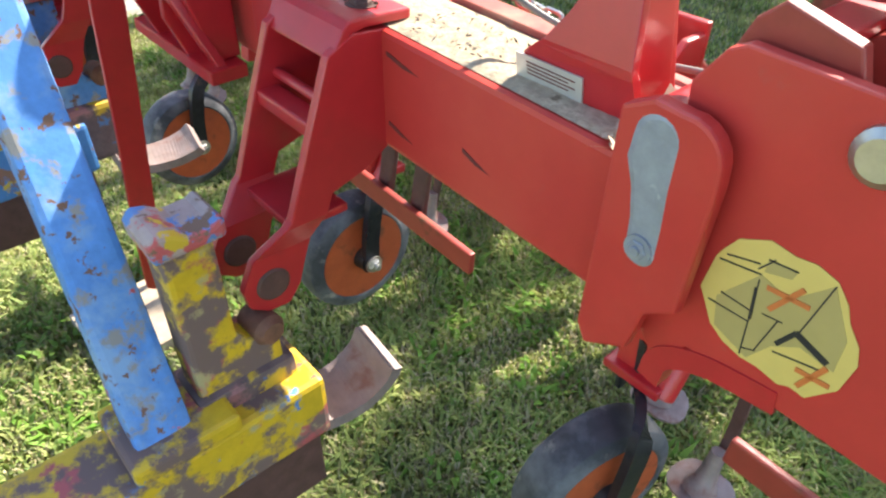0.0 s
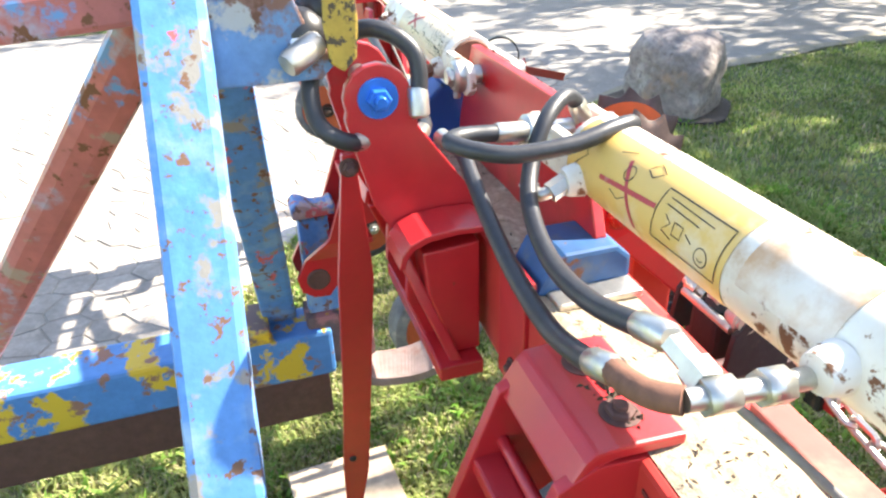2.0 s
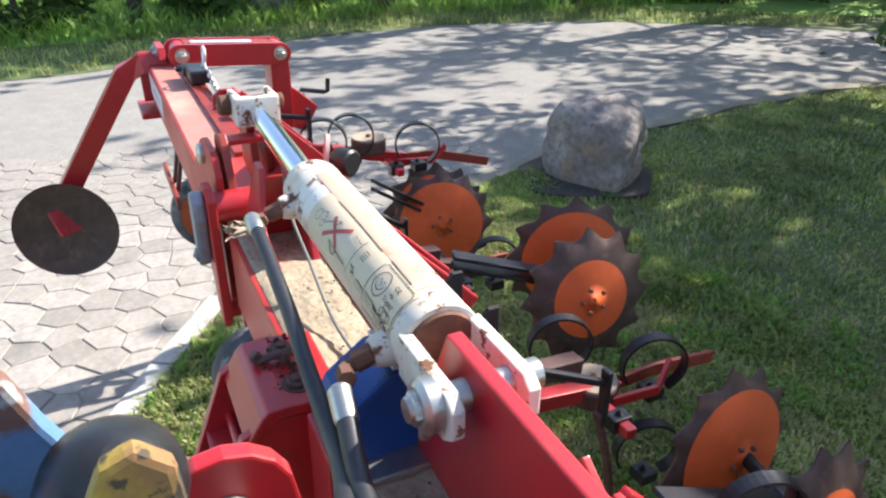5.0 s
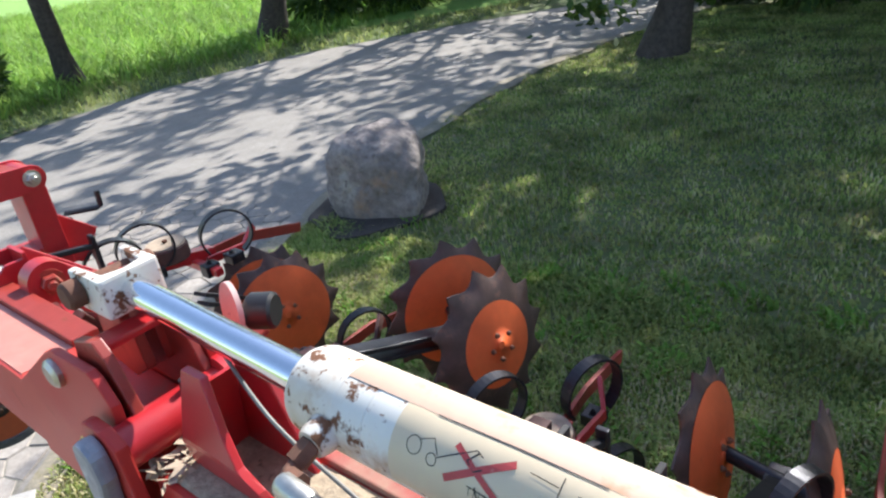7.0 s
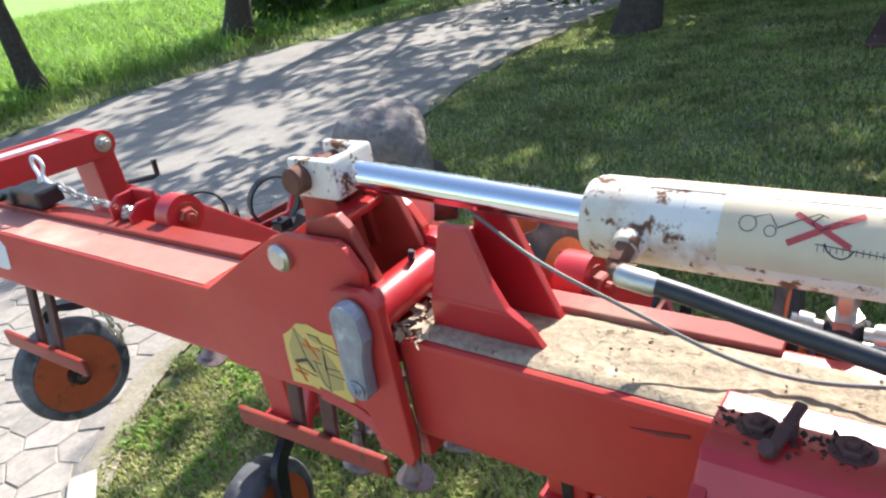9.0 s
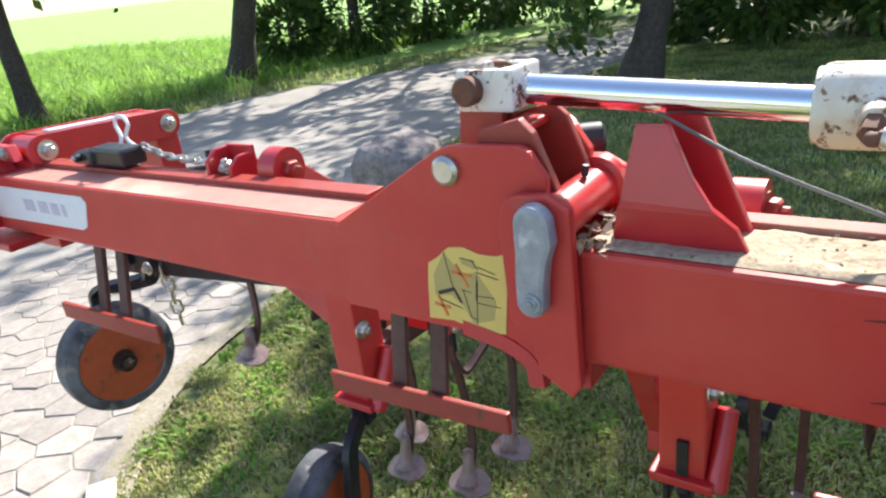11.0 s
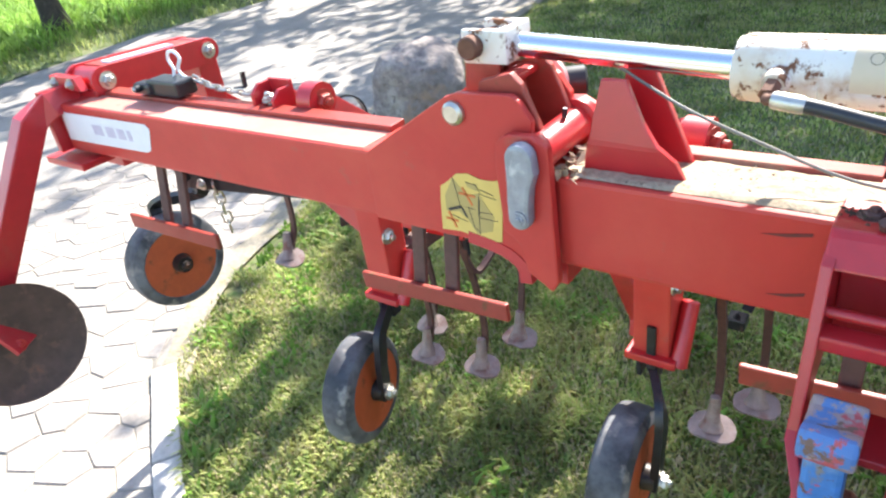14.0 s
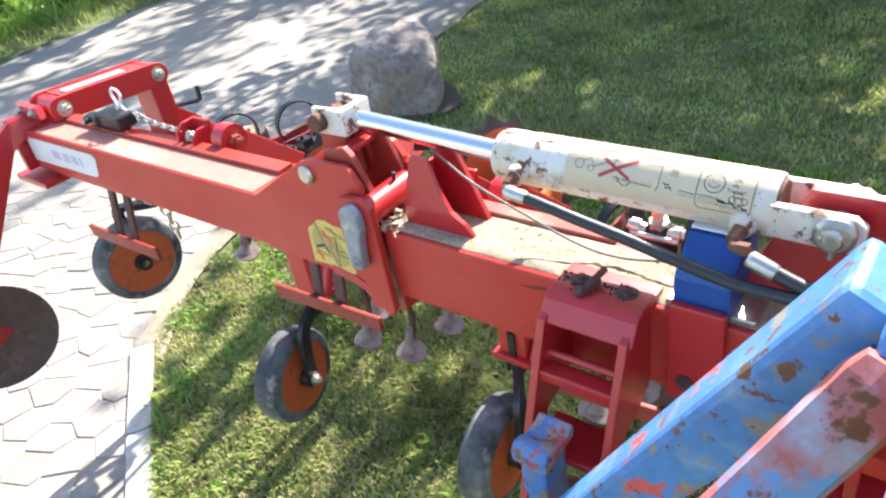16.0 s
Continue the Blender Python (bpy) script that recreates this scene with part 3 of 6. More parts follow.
tree(-10.0, 3.88, 6.0, 2.4, 1.7, 0.14, 3600, 3, "conifer-like tree with a dark slim trunk beside the field", size=0.10, spread=0.12)
tree(-9.4, 6.75, 6.5, 3.2, 2.4, 0.20, 2600, 5, "broad-leaved tree with a dark leaning trunk at the drive", (2.0, 0.3), size=0.10, spread=0.07, limbs=14)
tree(-9.95, 0.42, 4.5, 1.2, 2.6, 0.09, 900, 31, "young tree with a thin trunk beside the field", size=0.08)
tree(-9.5, 9.7, 5.5, 1.8, 2.8, 0.12, 1500, 37, "slim tree among the bushes at the drive", size=0.09)
tree(-2.97, 6.42, 5.2, 2.5, 1.9, 0.18, 1900, 7, "leafy tree with a rough dark trunk on the lawn", (0.7, 1.0), size=0.08, spread=0.065, limbs=15)
tree(0.6, 10.2, 6.2, 3.6, 2.2, 0.25, 14000, 11, "broad shade tree behind the lawn", size=0.09, spread=0.10)
tree(1.5, 6.88, 5.6, 3.5, 2.4, 0.22, 13500, 29, "leafy garden tree shading the lawn", (-2.2, -0.1), size=0.09, spread=0.085, limbs=22)
tree(-2.6, 11.6, 6.2, 3.6, 2.0, 0.25, 13000, 23, "broad dark tree behind the bushes", size=0.09, spread=0.11)
tree(-8.6, 13.5, 8.5, 3.8, 2.8, 0.25, 3400, 13, "large tree at the bend of the drive", (1.8, -1.2), size=0.11, spread=0.075, limbs=16)
tree(4.4, 9.0, 7.5, 3.2, 2.2, 0.25, 9000, 17, "large garden tree beside the lawn", size=0.09)


# low drooping branches at the lawn tree
g = np.random.default_rng(77)
low = thing("hanging_branches", (-3.22, 6.27, 0.9), "dark leafy shoots hanging beside the trunk", "foliage", "low foliage")
cen = np.concatenate([np.array(c) + g.normal(size=(160, 3)) * np.array([0.17, 0.2, 0.16]) for c in ((-3.52, 6.17, 0.95), (-3.37, 6.07, 0.62), (-3.57, 6.12, 1.3), (-3.12, 6.27, 1.25), (-2.82, 6.17, 1.5), (-3.22, 6.17, 1.6))])
leaves_mesh("foliage", cen, 0.06, 78, LEAF, low)
part("shoot", sweep([(-2.97, 6.39, 0.9), (-3.22, 6.27, 1.35), (-3.47, 6.17, 1.2), (-3.52, 6.12, 0.75)], round_shape(0.018, 6), 5), BARK, low)


def bush(x, y, r, h, n, seed, label):
    g = np.random.default_rng(seed)
    t = thing("bush", (x, y, 0), label, "bush", "bushes along the drive")
    d = g.normal(size=(n, 3))
    d /= np.linalg.norm(d, axis=1)[:, None]
    rad = g.uniform(0.55, 1.0, (n, 1)) * (1 + 0.25 * np.sin(d[:, :1] * 7 + seed) * np.cos(d[:, 1:2] * 6))
    c = d * rad * np.array([r, r, h * 0.55]) + np.array([x, y, h * 0.5])
    c[:, 2] = np.abs(c[:, 2])
    leaves_mesh("foliage", c, 0.07, seed, LEAF, t)
    part("stem", rod((x, y, -0.05), (x, y, h * 0.7), 0.04, 8), BARK, t)
    return t


for i, (x, y, r, h, n) in enumerate([(-9.7, 8.3, 0.8, 1.2, 1800), (-9.1, 9.3, 1.1, 1.7, 2600), (-8.6, 10.8, 1.1, 1.8, 2600), (-8.0, 12.4, 1.2, 2.0, 2600), (-7.2, 14.2, 1.4, 2.2, 2600), (-5.6, 15.5, 1.6, 2.4, 2600), (-3.4, 14.6, 1.6, 2.4, 2600), (-1.2, 13.2, 1.6, 2.2, 2600), (1.2, 12.4, 1.5, 2.0, 2600), (3.2, 11.6, 1.5, 2.0, 2200),
                                    (-9.9, 1.25, 0.55, 1.2, 1300), (-9.9, -0.9, 0.9, 0.7, 1500), (-9.4, -2.6, 1.0, 0.7, 1500), (-10.3, 2.9, 0.35, 0.8, 500), (-2.3, 9.0, 0.9, 1.3, 2400), (-0.9, 9.3, 1.0, 1.5, 2400), (-3.4, 9.4, 0.7, 1.2, 1500)]):
    bush(x, y, r, h, n, 40 + i, "dense dark green bush at the edge of the lawn" if i > 13 else "dense dark green bush beside the drive")

ub = thing("utility_box", (-10.5, 2.05, 0), "grey weathered utility box behind the drive", "box")
part("body", box((-10.9, 1.55, -0.02), (-10.1, 2.55, 1.15), 0.01), KERB, ub)
part("lid", box((-10.95, 1.5, 1.15), (-10.05, 2.6, 1.2), 0.01), KERB, ub)
for y0 in (1.6, 2.08):
    part("door", box((-10.1, y0, 0.08), (-10.085, y0 + 0.44, 1.08), 0.004), ROADM, ub)
# flower pot under the tree
pot = thing("flower_pot", (-0.385, 5.82, 0), "glazed terracotta flower pot on a slab", "flower pot")
part("body", lathe((-0.385, 5.82, 0.03), (-0.385, 5.82, 0.34), [(0, 0.135), (0.1, 0.155), (0.78, 0.195), (0.80, 0.215), (1.0, 0.220), (1.0, 0.195), (0.85, 0.185)], 28), TERRA, pot)
part("soil", lathe((-0.385, 5.82, 0.26), (-0.385, 5.82, 0.30), [(0, 0.180), (1, 0.183)], 28), SOIL, pot)
whole("paving_slab", box((-0.88, 5.48, -0.03), (0.80, 6.5, 0.03), 0.01), BROWN, "dark brown slab under the flower pot", "slab")

FORWARD = 0.035                  # metres for each metre along the right half


def forward(bm):
    """The right half of the bar stands slightly forward."""
    for v in bm.verts:
        v.co.y -= FORWARD * max(0.0, v.co.x)
    return bm


def side(bm, s):
    """Left-hand meshes as they stand, right-hand ones mirrored and set forward."""
    return bm if s < 0 else forward(mirrored(bm))


# ---- centre section of the toolbar ----
frame_c = thing("toolbar_centre_section", (0, 0.1, 0), "faded red square beam of a row-crop cultivator", "cultivator frame")
bar_bm = box((-0.752, BEAM_F, BEAM_B), (0.752, BEAM_R, BEAM_T), 0.006)
bmesh.ops.bisect_plane(bar_bm, geom=bar_bm.verts[:] + bar_bm.edges[:] + bar_bm.faces[:], plane_co=(0, 0, 0), plane_no=(1, 0, 0))
part("beam", forward(bar_bm), FADED, frame_c)
for x0, x1 in ((-0.70, -0.40), (0.42, 0.72)):
    part("rear_flange", forward(box((x0, 0.150, 1.050), (x1, 0.178, 1.0600), 0.002)), DUSTRED, frame_c)
soil_bm = bmesh.new()
grid = []
for i in range(147):
    x = -0.735 + i * 0.01
    thin = 1.0 if -0.598 < x < 0.585 else 0.6
    grid.append([soil_bm.verts.new((x, 0.053 + j * 0.095 / 12, 1.0545 + thin * (0.004 * (0.4 + noise.noise((x * 22, j * 0.45, 1))) + 0.003 * noise.noise((x * 70, j * 1.4, 5))) * (0 < j < 12) - 0.0015 * (j in (0, 12)))) for j in range(13)])
for a, b in zip(grid, grid[1:]):
    for j in range(12):
        soil_bm.faces.new((a[j], a[j + 1], b[j + 1], b[j])).smooth = True
whole("soil_layer", forward(soil_bm), SOIL, "dry pale soil and chaff lying on the beam", "soil", kind="stuff")


g = random.Random(31)
bm = bmesh.new()
for j in range(260):
    c = Vector((g.uniform(-0.56, 0.55), g.uniform(0.056, 0.146), 1.0585))
    if j < 200:
        c.x = g.choice((-0.53, -0.30, -0.12, 0.16, 0.47, 0.54, 0.30)) + g.gauss(0, 0.03)
        c.y = min(0.146, max(0.056, g.choice((0.07, 0.10, 0.13)) + g.gauss(0, 0.012)))
        if abs(c.x) > 0.57:
            continue
    d = Vector((g.gauss(0, 1), g.gauss(0, 1), g.gauss(0, 0.25))).normalized() * g.uniform(0.0012, 0.0045)
    e = d.cross(Vector((g.random() - 0.5, g.random() - 0.5, 1))).normalized() * g.uniform(0.0006, 0.002)
    bm.faces.new([bm.verts.new(c + k) for k in (-d, e, d, -e)])
whole("chaff", forward(bm), CHAFF, "dark bits of chaff and crumbs on the beam", "debris", kind="stuff")


def hinge(s):
    for y0, y1 in ((0.020, 0.034), (0.170, 0.182)):
        poly = [(-0.752, 0.888), (-0.790, 0.912), (-0.799, 0.955), (-0.822, 0.972), (-0.826, 1.075)] + circle(-0.797, 1.088, 0.028, 170, 80, 5) + [(-0.770, 1.117), (-0.746, 1.104), (-0.742, 0.905)]
        part("hinge_ear", side(prism(poly, "y", y0, y1, 0.003), s), FADED, frame_c)
    part("end_plate", side(box((-0.757, 0.049, 0.885), (-0.743, 0.161, 1.050), 0.002), s), RED, frame_c)
    part("hinge_tube", side(lathe((-0.772, 0.034, 1.085), (-0.772, 0.168, 1.085), [(0, 0.024), (1, 0.024)], 24), s), RED, frame_c)
    part("tube_collar", side(lathe((-0.772, 0.150, 1.088), (-0.772, 0.168, 1.088), [(0, 0.024), (0.1, 0.031), (0.9, 0.031), (1, 0.024)], 24), s), RED, frame_c)
    part("grease_nipple", side(rod((-0.768, 0.11, 1.110), (-0.766, 0.11, 1.122), 0.004, 8), s), DARK, frame_c)
    # stops: two upright plates, the front one with a fold across it
    poly1 = [(-0.728, 1.051), (-0.716, 1.100), (-0.704, 1.172), (-0.672, 1.172), (-0.648, 1.125), (-0.628, 1.098), (-0.606, 1.080), (-0.594, 1.051)]
    front = prism(poly1, "y", 0.070, 0.079, 0.0)
    bmesh.ops.bisect_plane(front, geom=front.verts[:] + front.edges[:] + front.faces[:], plane_co=(0, 0, 1.092), plane_no=(0, 0, 1))
    for v in front.verts:
        v.co.y += 0.010 * (1.092 - v.co.z) / 0.041 if v.co.z < 1.092 else 0.016 * (v.co.z - 1.092) / 0.08
    part("stop_plate", side(bevelled(front, 0.0015), s), RED, frame_c)
    poly2 = [(-0.715, 1.051), (-0.690, 1.176), (-0.655, 1.176), (-0.602, 1.051)]
    part("stop_plate", side(prism(poly2, "y", 0.133, 0.143, 0.002), s), RED, frame_c)
    part("stop_web", side(prism([(-0.716, 1.052), (-0.700, 1.15), (-0.694, 1.15), (-0.710, 1.052)], "y", 0.086, 0.133, 0.001), s), RED, frame_c)
    # over-centre lever
    lev = circle(-0.779, 1.092, 0.020, 0, 175, 9) + [(-0.799, 1.060), (-0.801, 1.03)] + circle(-0.785, 1.006, 0.0165, 190, 345, 8) + [(-0.768, 1.028), (-0.764, 1.052), (-0.757, 1.072)]
    part("locking_lever", prism(lev, "y", 0.0, 0.0195, 0.006) if s < 0 else mirrored(prism(lev, "y", -0.008, 0.012, 0.006)), GREY, frame_c, "grey galvanised cast locking lever")
    part("lever_bolt", hexbolt((s * 0.783, 0.0 if s < 0 else -0.008, 1.008), (0, -1, 0), 0.008, 0.004), GREY, frame_c)


hinge(-1)
hinge(1)
# clods caught between hinge tube and stop
for s in (-1, 1):
    g = random.Random(5)
    bm = bmesh.new()
    for j in range(90):
        c = Vector((g.uniform(-0.755, -0.715), g.uniform(0.04, 0.13), 1.053 + abs(g.gauss(0, 0.008))))
        d = Vector((g.gauss(0, 1), g.gauss(0, 1), g.gauss(0, 0.5))).normalized() * g.uniform(0.006, 0.018)
        e = d.cross(Vector((g.random(), g.random(), 1))).normalized() * g.uniform(0.002, 0.006)
        vs = [bm.verts.new(c + k) for k in (-d, e, d, -e)]
        bm.faces.new(vs)
    whole("plant_debris", side(bm, s), WOOD, "dry stalks and clods caught at the hinge", "debris", kind="stuff")


def clamp(s):
    t = thing("linkage_bracket", (s * 0.375, 0.0, 0.9), "dark red bolted lower-link bracket clamped on the beam", "bracket", "linkage brackets")
    profile = [(0.040, 1.052), (-0.004, 1.056), (-0.034, 1.040), (-0.064, 0.962), (-0.096, 0.876), (-0.140, 0.830), (-0.157, 0.797), (-0.152, 0.772), (-0.131, 0.757), (-0.104, 0.755), (-0.088, 0.775), (-0.074, 0.815), (-0.043, 0.890), (0.002, 0.903), (0.040, 0.925)]
    for x, inward in ((0.318, 1), (0.431, -1)):
        plate = prism(profile, "x", x - 0.006, x + 0.006, 0.0)
        for z in (0.868, 0.832):
            bmesh.ops.bisect_plane(plate, geom=plate.verts[:] + plate.edges[:] + plate.faces[:], plane_co=(0, 0, z), plane_no=(0, 0, 1))
        for v in plate.verts:
            v.co.x = s * (v.co.x + inward * 0.018 * min(1, max(0, (0.868 - v.co.z) / 0.036)))
        bmesh.ops.recalc_face_normals(plate, faces=plate.faces)
        part("side_plate", bevelled(plate, 0.002), RED, t)
        ear = x + inward * 0.018
        part("pin_boss", lathe((s * ear - 0.0085, -0.121, 0.793), (s * ear + 0.0085, -0.121, 0.793), [(0, 0.018), (0.1, 0.021), (0.9, 0.021), (1, 0.018)], 20), BROWN, t, "rusty worn pin hole")
    top = [(0.068, 1.0540), (0.068, 1.0650), (0.012, 1.0690), (-0.006, 1.0680), (-0.014, 1.061), (-0.031, 1.034), (-0.023, 1.030), (-0.005, 1.0545), (0.012, 1.0575)]
    part("top_plate", prism(top, "x", s * 0.372 - 0.064, s * 0.372 + 0.064, 0.003), RED, t)
    part("cross_bar", box((s * 0.3745 - 0.053, -0.058, 0.955), (s * 0.3745 + 0.053, -0.030, 0.972), 0.003), RED, t)
    part("cross_rod", rod((s * 0.322, -0.030, 0.985), (s * 0.427, -0.030, 0.985), 0.006, 12), RED, t)
    part("cross_plate", box((s * 0.3745 - 0.052, -0.092, 0.852), (s * 0.3745 + 0.052, -0.02, 0.862), 0.002), RED, t)
    part("back_plate", box((s * 0.3745 - 0.05, 0.030, 0.92), (s * 0.3745 + 0.05, 0.0435, 1.050), 0.002), RED, t)
    for x in (0.342, 0.404):
        part("bolt", hexbolt((s * x, 0.030, 1.0665), (0, 0.06, 1), 0.0115, 0.007), BROWN, t, "rusty dark hexagon bolt")
    g = random.Random(60 + s)
    dirt = bmesh.new()
    for j in range(60):
        c = Vector((s * (0.372 + g.uniform(-0.05, 0.05)), g.gauss(0.034, 0.008), 1.0675))
        d = Vector((g.gauss(0, 1), g.gauss(0, 1), 0)).normalized() * g.uniform(0.002, 0.006)
        e = d.cross(Vector((0, 0, 1))) * 0.5
        tip = Vector((0, 0, g.uniform(0.002, 0.005)))
        vs = [dirt.verts.new(c + k) for k in (-d, e, d, -e)] + [dirt.verts.new(c + tip)]
        for i in range(4):
            dirt.faces.new((vs[i], vs[(i + 1) % 4], vs[4]))
    whole("crumbs", dirt, CHAFF, "dark earth crumbs lying on the bracket", "debris", kind="stuff")
    if s < 0:
        t.location += Vector((0.010, 0.008, 0))
    return t


clamp(-1)
clamp(1)
pin = whole("locking_pin", joined(bar((-0.380, 0.008, 1.072), (-0.368, 0.056, 1.084), 0.010, 0.006), rod((-0.380, 0.014, 1.066), (-0.382, 0.006, 1.080), 0.006), rod((-0.372, 0.036, 1.066), (-0.372, 0.038, 1.082), 0.006)), BROWN, "rusty spring pin stuck in the bracket", "pin")
# scuffs on the beam face beside the brackets
for s in (-1, 1):
    for x0, z0, x1, z1 in ((0.446, 1.030, 0.498, 1.023), (0.446, 0.953, 0.486, 0.945), (0.565, 0.975, 0.602, 0.966)):
        if s > 0 or x0 < 0.5:
            mx, mz = x0 * 0.5 + x1 * 0.5, z0 * 0.5 + z1 * 0.5
            part("scuff", prism([(s * x0, z0 - 0.001), (s * mx, mz - 0.0030), (s * x1, z1), (s * mx, mz + 0.0012), (s * x0, z0 + 0.003)], "y", 0.0440 - FORWARD * max(0, s * mx), 0.0449 - FORWARD * max(0, s * mx), 0), MAROON, frame_c)

# plates on the beam face and the blue saddles over it
for s in (-1, 1):
    t = thing("saddle_block", (s * 0.23, 0.09, 1.05), "glossy cobalt blue saddle block bolted over the beam", "saddle")
    top_z = 1.080
    sx = -0.2425 if s < 0 else 0.192
    arch = [(0.046, 1.056), (0.046, top_z - 0.018), (0.060, top_z + 0.010), (0.074, top_z + 0.018), (0.130, top_z + 0.018), (0.146, top_z + 0.004), (0.146, 1.056)]
    if s < 0:
        arch = [(0.046, 1.056), (0.046, 1.104), (0.052, 1.116), (0.090, 1.144), (0.140, 1.146), (0.146, 1.138), (0.146, 1.056)]
        part("top_strip", box((-0.274, 0.094, 1.1465), (-0.212, 0.138, 1.150), 0.001), LABEL, t, "pale worn top strip")
    part("block", prism(arch, "x", sx - 0.034, sx + 0.034, 0.005), COBALT if s < 0 else SADDLE, t)
    part("foot", box((sx - 0.046, 0.055, 1.053), (sx + 0.062, 0.145, 1.062), 0.003), ZINC, t)
    part("front_plate", box((sx - 0.034, 0.032, 0.922), (sx + 0.034, 0.0445, 1.074), 0.003), RED, frame_c)
    part("plate_bolt", hexbolt((sx * 1.04, 0.032, 0.955), (0, -1, 0), 0.008, 0.006), BROWN, frame_c)

# ---- headstock in the middle ----
head = thing("headstock", (0, 0, 1.0), "deep red welded headstock with a blue bolt", "headstock")
top_arc = circle(-0.062, 1.220, 0.036, 200, 20, 8)
hp = [(-0.075, 1.10), (-0.098, 1.20)] + top_arc + [(-0.020, 1.185), (0.040, 1.10), (0.055, 1.066), (0.026, 1.04), (0.022, 0.905), (-0.020, 0.905), (-0.045, 0.97), (-0.040, 1.03)]
for x in (-0.05, 0.05):
    part("cheek_plate", prism(hp, "x", x - 0.006, x + 0.006, 0.002), RED, head)
part("cross_bolt", joined(hexbolt((0.056, -0.062, 1.220), (1, 0, 0), 0.013, 0.012), lathe((0.0555, -0.062, 1.22), (0.059, -0.062, 1.22), [(0, 0.022), (1, 0.021)], 24)), BOLTBLUE, head, "bright blue anodised bolt head")
part("bolt_shank", rod((-0.06, -0.062, 1.22), (0.056, -0.062, 1.22), 0.012), ZINC, head)
ledge = [(-0.066, 1.050), (-0.062, 1.066), (-0.052, 1.078), (-0.035, 1.085), (0.0, 1.088), (0.034, 1.086), (0.046, 1.076), (0.045, 1.068), (0.03, 1.078), (0.0, 1.080), (-0.032, 1.077), (-0.047, 1.070), (-0.056, 1.060), (-0.059, 1.048)]
for s in (-1, 1):
    part("gusset_ledge", prism(ledge, "x", *sorted((s * 0.058, s * 0.118)), 0.002), RED, head)
    part("gusset", prism([(0.030, 0.916), (0.030, 1.062), (-0.036, 1.058), (-0.030, 1.0), (-0.012, 0.94), (-0.006, 0.916)], "x", *sorted((s * 0.056, s * 0.106)), 0.003), RED, head)
    part("tie_bar", bar((s * 0.065, -0.055, 1.05), (s * 0.115, 0.0, 0.90), 0.02, 0.014, side=(1, 0, 0)), RED, head)
part("foot_plate", box((-0.13, -0.028, 0.895), (0.13, 0.026, 0.915), 0.003), RED, head)
gus = [(-0.215, 1.054), (-0.205, 1.10), (-0.155, 1.212), (0.155, 1.212), (0.205, 1.10), (0.215, 1.054)]
part("mast_plate", prism(gus, "y", 0.115, 0.128, 0.002), RED, head)

# parking stand on a board
stand = thing("parking_stand", (0.0, -0.10, 1.15), "flat tapered red parking stand leg hanging from the headstock", "stand")
stand_bm = prism([(-0.104, 1.160), (-0.090, 1.160), (-0.080, 1.06), (-0.073, 0.98), (-0.083, 0.75), (-0.092, 0.55), (-0.112, 0.40), (-0.134, 0.42), (-0.134, 0.56), (-0.124, 0.76), (-0.118, 0.98)], "x", -0.010, 0.0, 0.002)
for v in stand_bm.verts:
    v.co.x += 0.044 - 0.232 * (1.15 - v.co.z)
part("leg", stand_bm, RED, stand)
part("pivot_bolt", hexbolt((0.044, -0.097, 1.145), (1, 0, 0), 0.008), BROWN, stand)
part("pin_hole", rod((-0.088, -0.118, 0.592), (-0.082, -0.118, 0.592), 0.006, 10), DARK, stand)
board = box((-0.645, -0.225, 0.0), (-0.385, 0.040, 0.035), 0.004)
bmesh.ops.rotate(board, verts=board.verts, cent=(-0.5, -0.07, 0), matrix=Matrix.Rotation(0.06, 3, "Z"))
whole("wooden_board", board, WOOD, "pale weathered board lying on the grass", "board")

# ---- hydraulic cylinders ----
R_SHIFT = Vector((0.018, -0.0140, 0.0100))     # the right cylinder sits a little further forward
CY, R_B = 0.1260, 0.0370          # axis across, barrel radius


def on_barrel(x, a, s, lift=0.0009):
    """A point on the left barrel's skin: along x, a degrees up from the front."""
    f = (x + 0.562) / 0.375
    z = 1.1830 - 0.003 * f
    r = R_B + lift
    p = Vector((x, CY - r * math.cos(radians(a)), z + r * math.sin(radians(a))))
    if s > 0:
        p.x = -p.x
        p += R_SHIFT
    return p


def stroke_on(pts, s, w=0.0011, lift=0.0011):
    """A drawn line on the barrel; pts: (x, degrees)."""
    bm = bmesh.new()
    last = None
    dense = []
    for (x0, a0), (x1, a1) in zip(pts, pts[1:]):
        k = max(1, int(max(abs(a1 - a0) / 6, abs(x1 - x0) / 0.03)))
        dense += [(x0 + (x1 - x0) * j / k, a0 + (a1 - a0) * j / k) for j in range(k)]
    dense.append(pts[-1])
    for i, (x, a) in enumerate(dense):
        x0, a0 = dense[max(0, i - 1)]
        x1, a1 = dense[min(len(dense) - 1, i + 1)]
        dx, da = x1 - x0, radians(a1 - a0) * R_B
        k = math.hypot(dx, da) or 1
        nx, na = -da / k * w, math.degrees(dx / k * w / R_B)
        cur = (bm.verts.new(on_barrel(x + nx, a + na, s, lift)), bm.verts.new(on_barrel(x - nx, a - na, s, lift)))
        if last:
            bm.faces.new((last[0], cur[0], cur[1], last[1]))
        last = cur
    return bm


def wrap(x0, x1, a0, a1, s, lift=0.0006):
    bm = bmesh.new()
    rows = []
    for i in range(9):
        x = x0 + (x1 - x0) * i / 8
        rows.append([bm.verts.new(on_barrel(x, a0 + (a1 - a0) * j / 24, s, lift)) for j in range(25)])
    for a, b in zip(rows, rows[1:]):
        for j in range(24):
            bm.faces.new((a[j], a[j + 1], b[j + 1], b[j])).smooth = True
    return bm


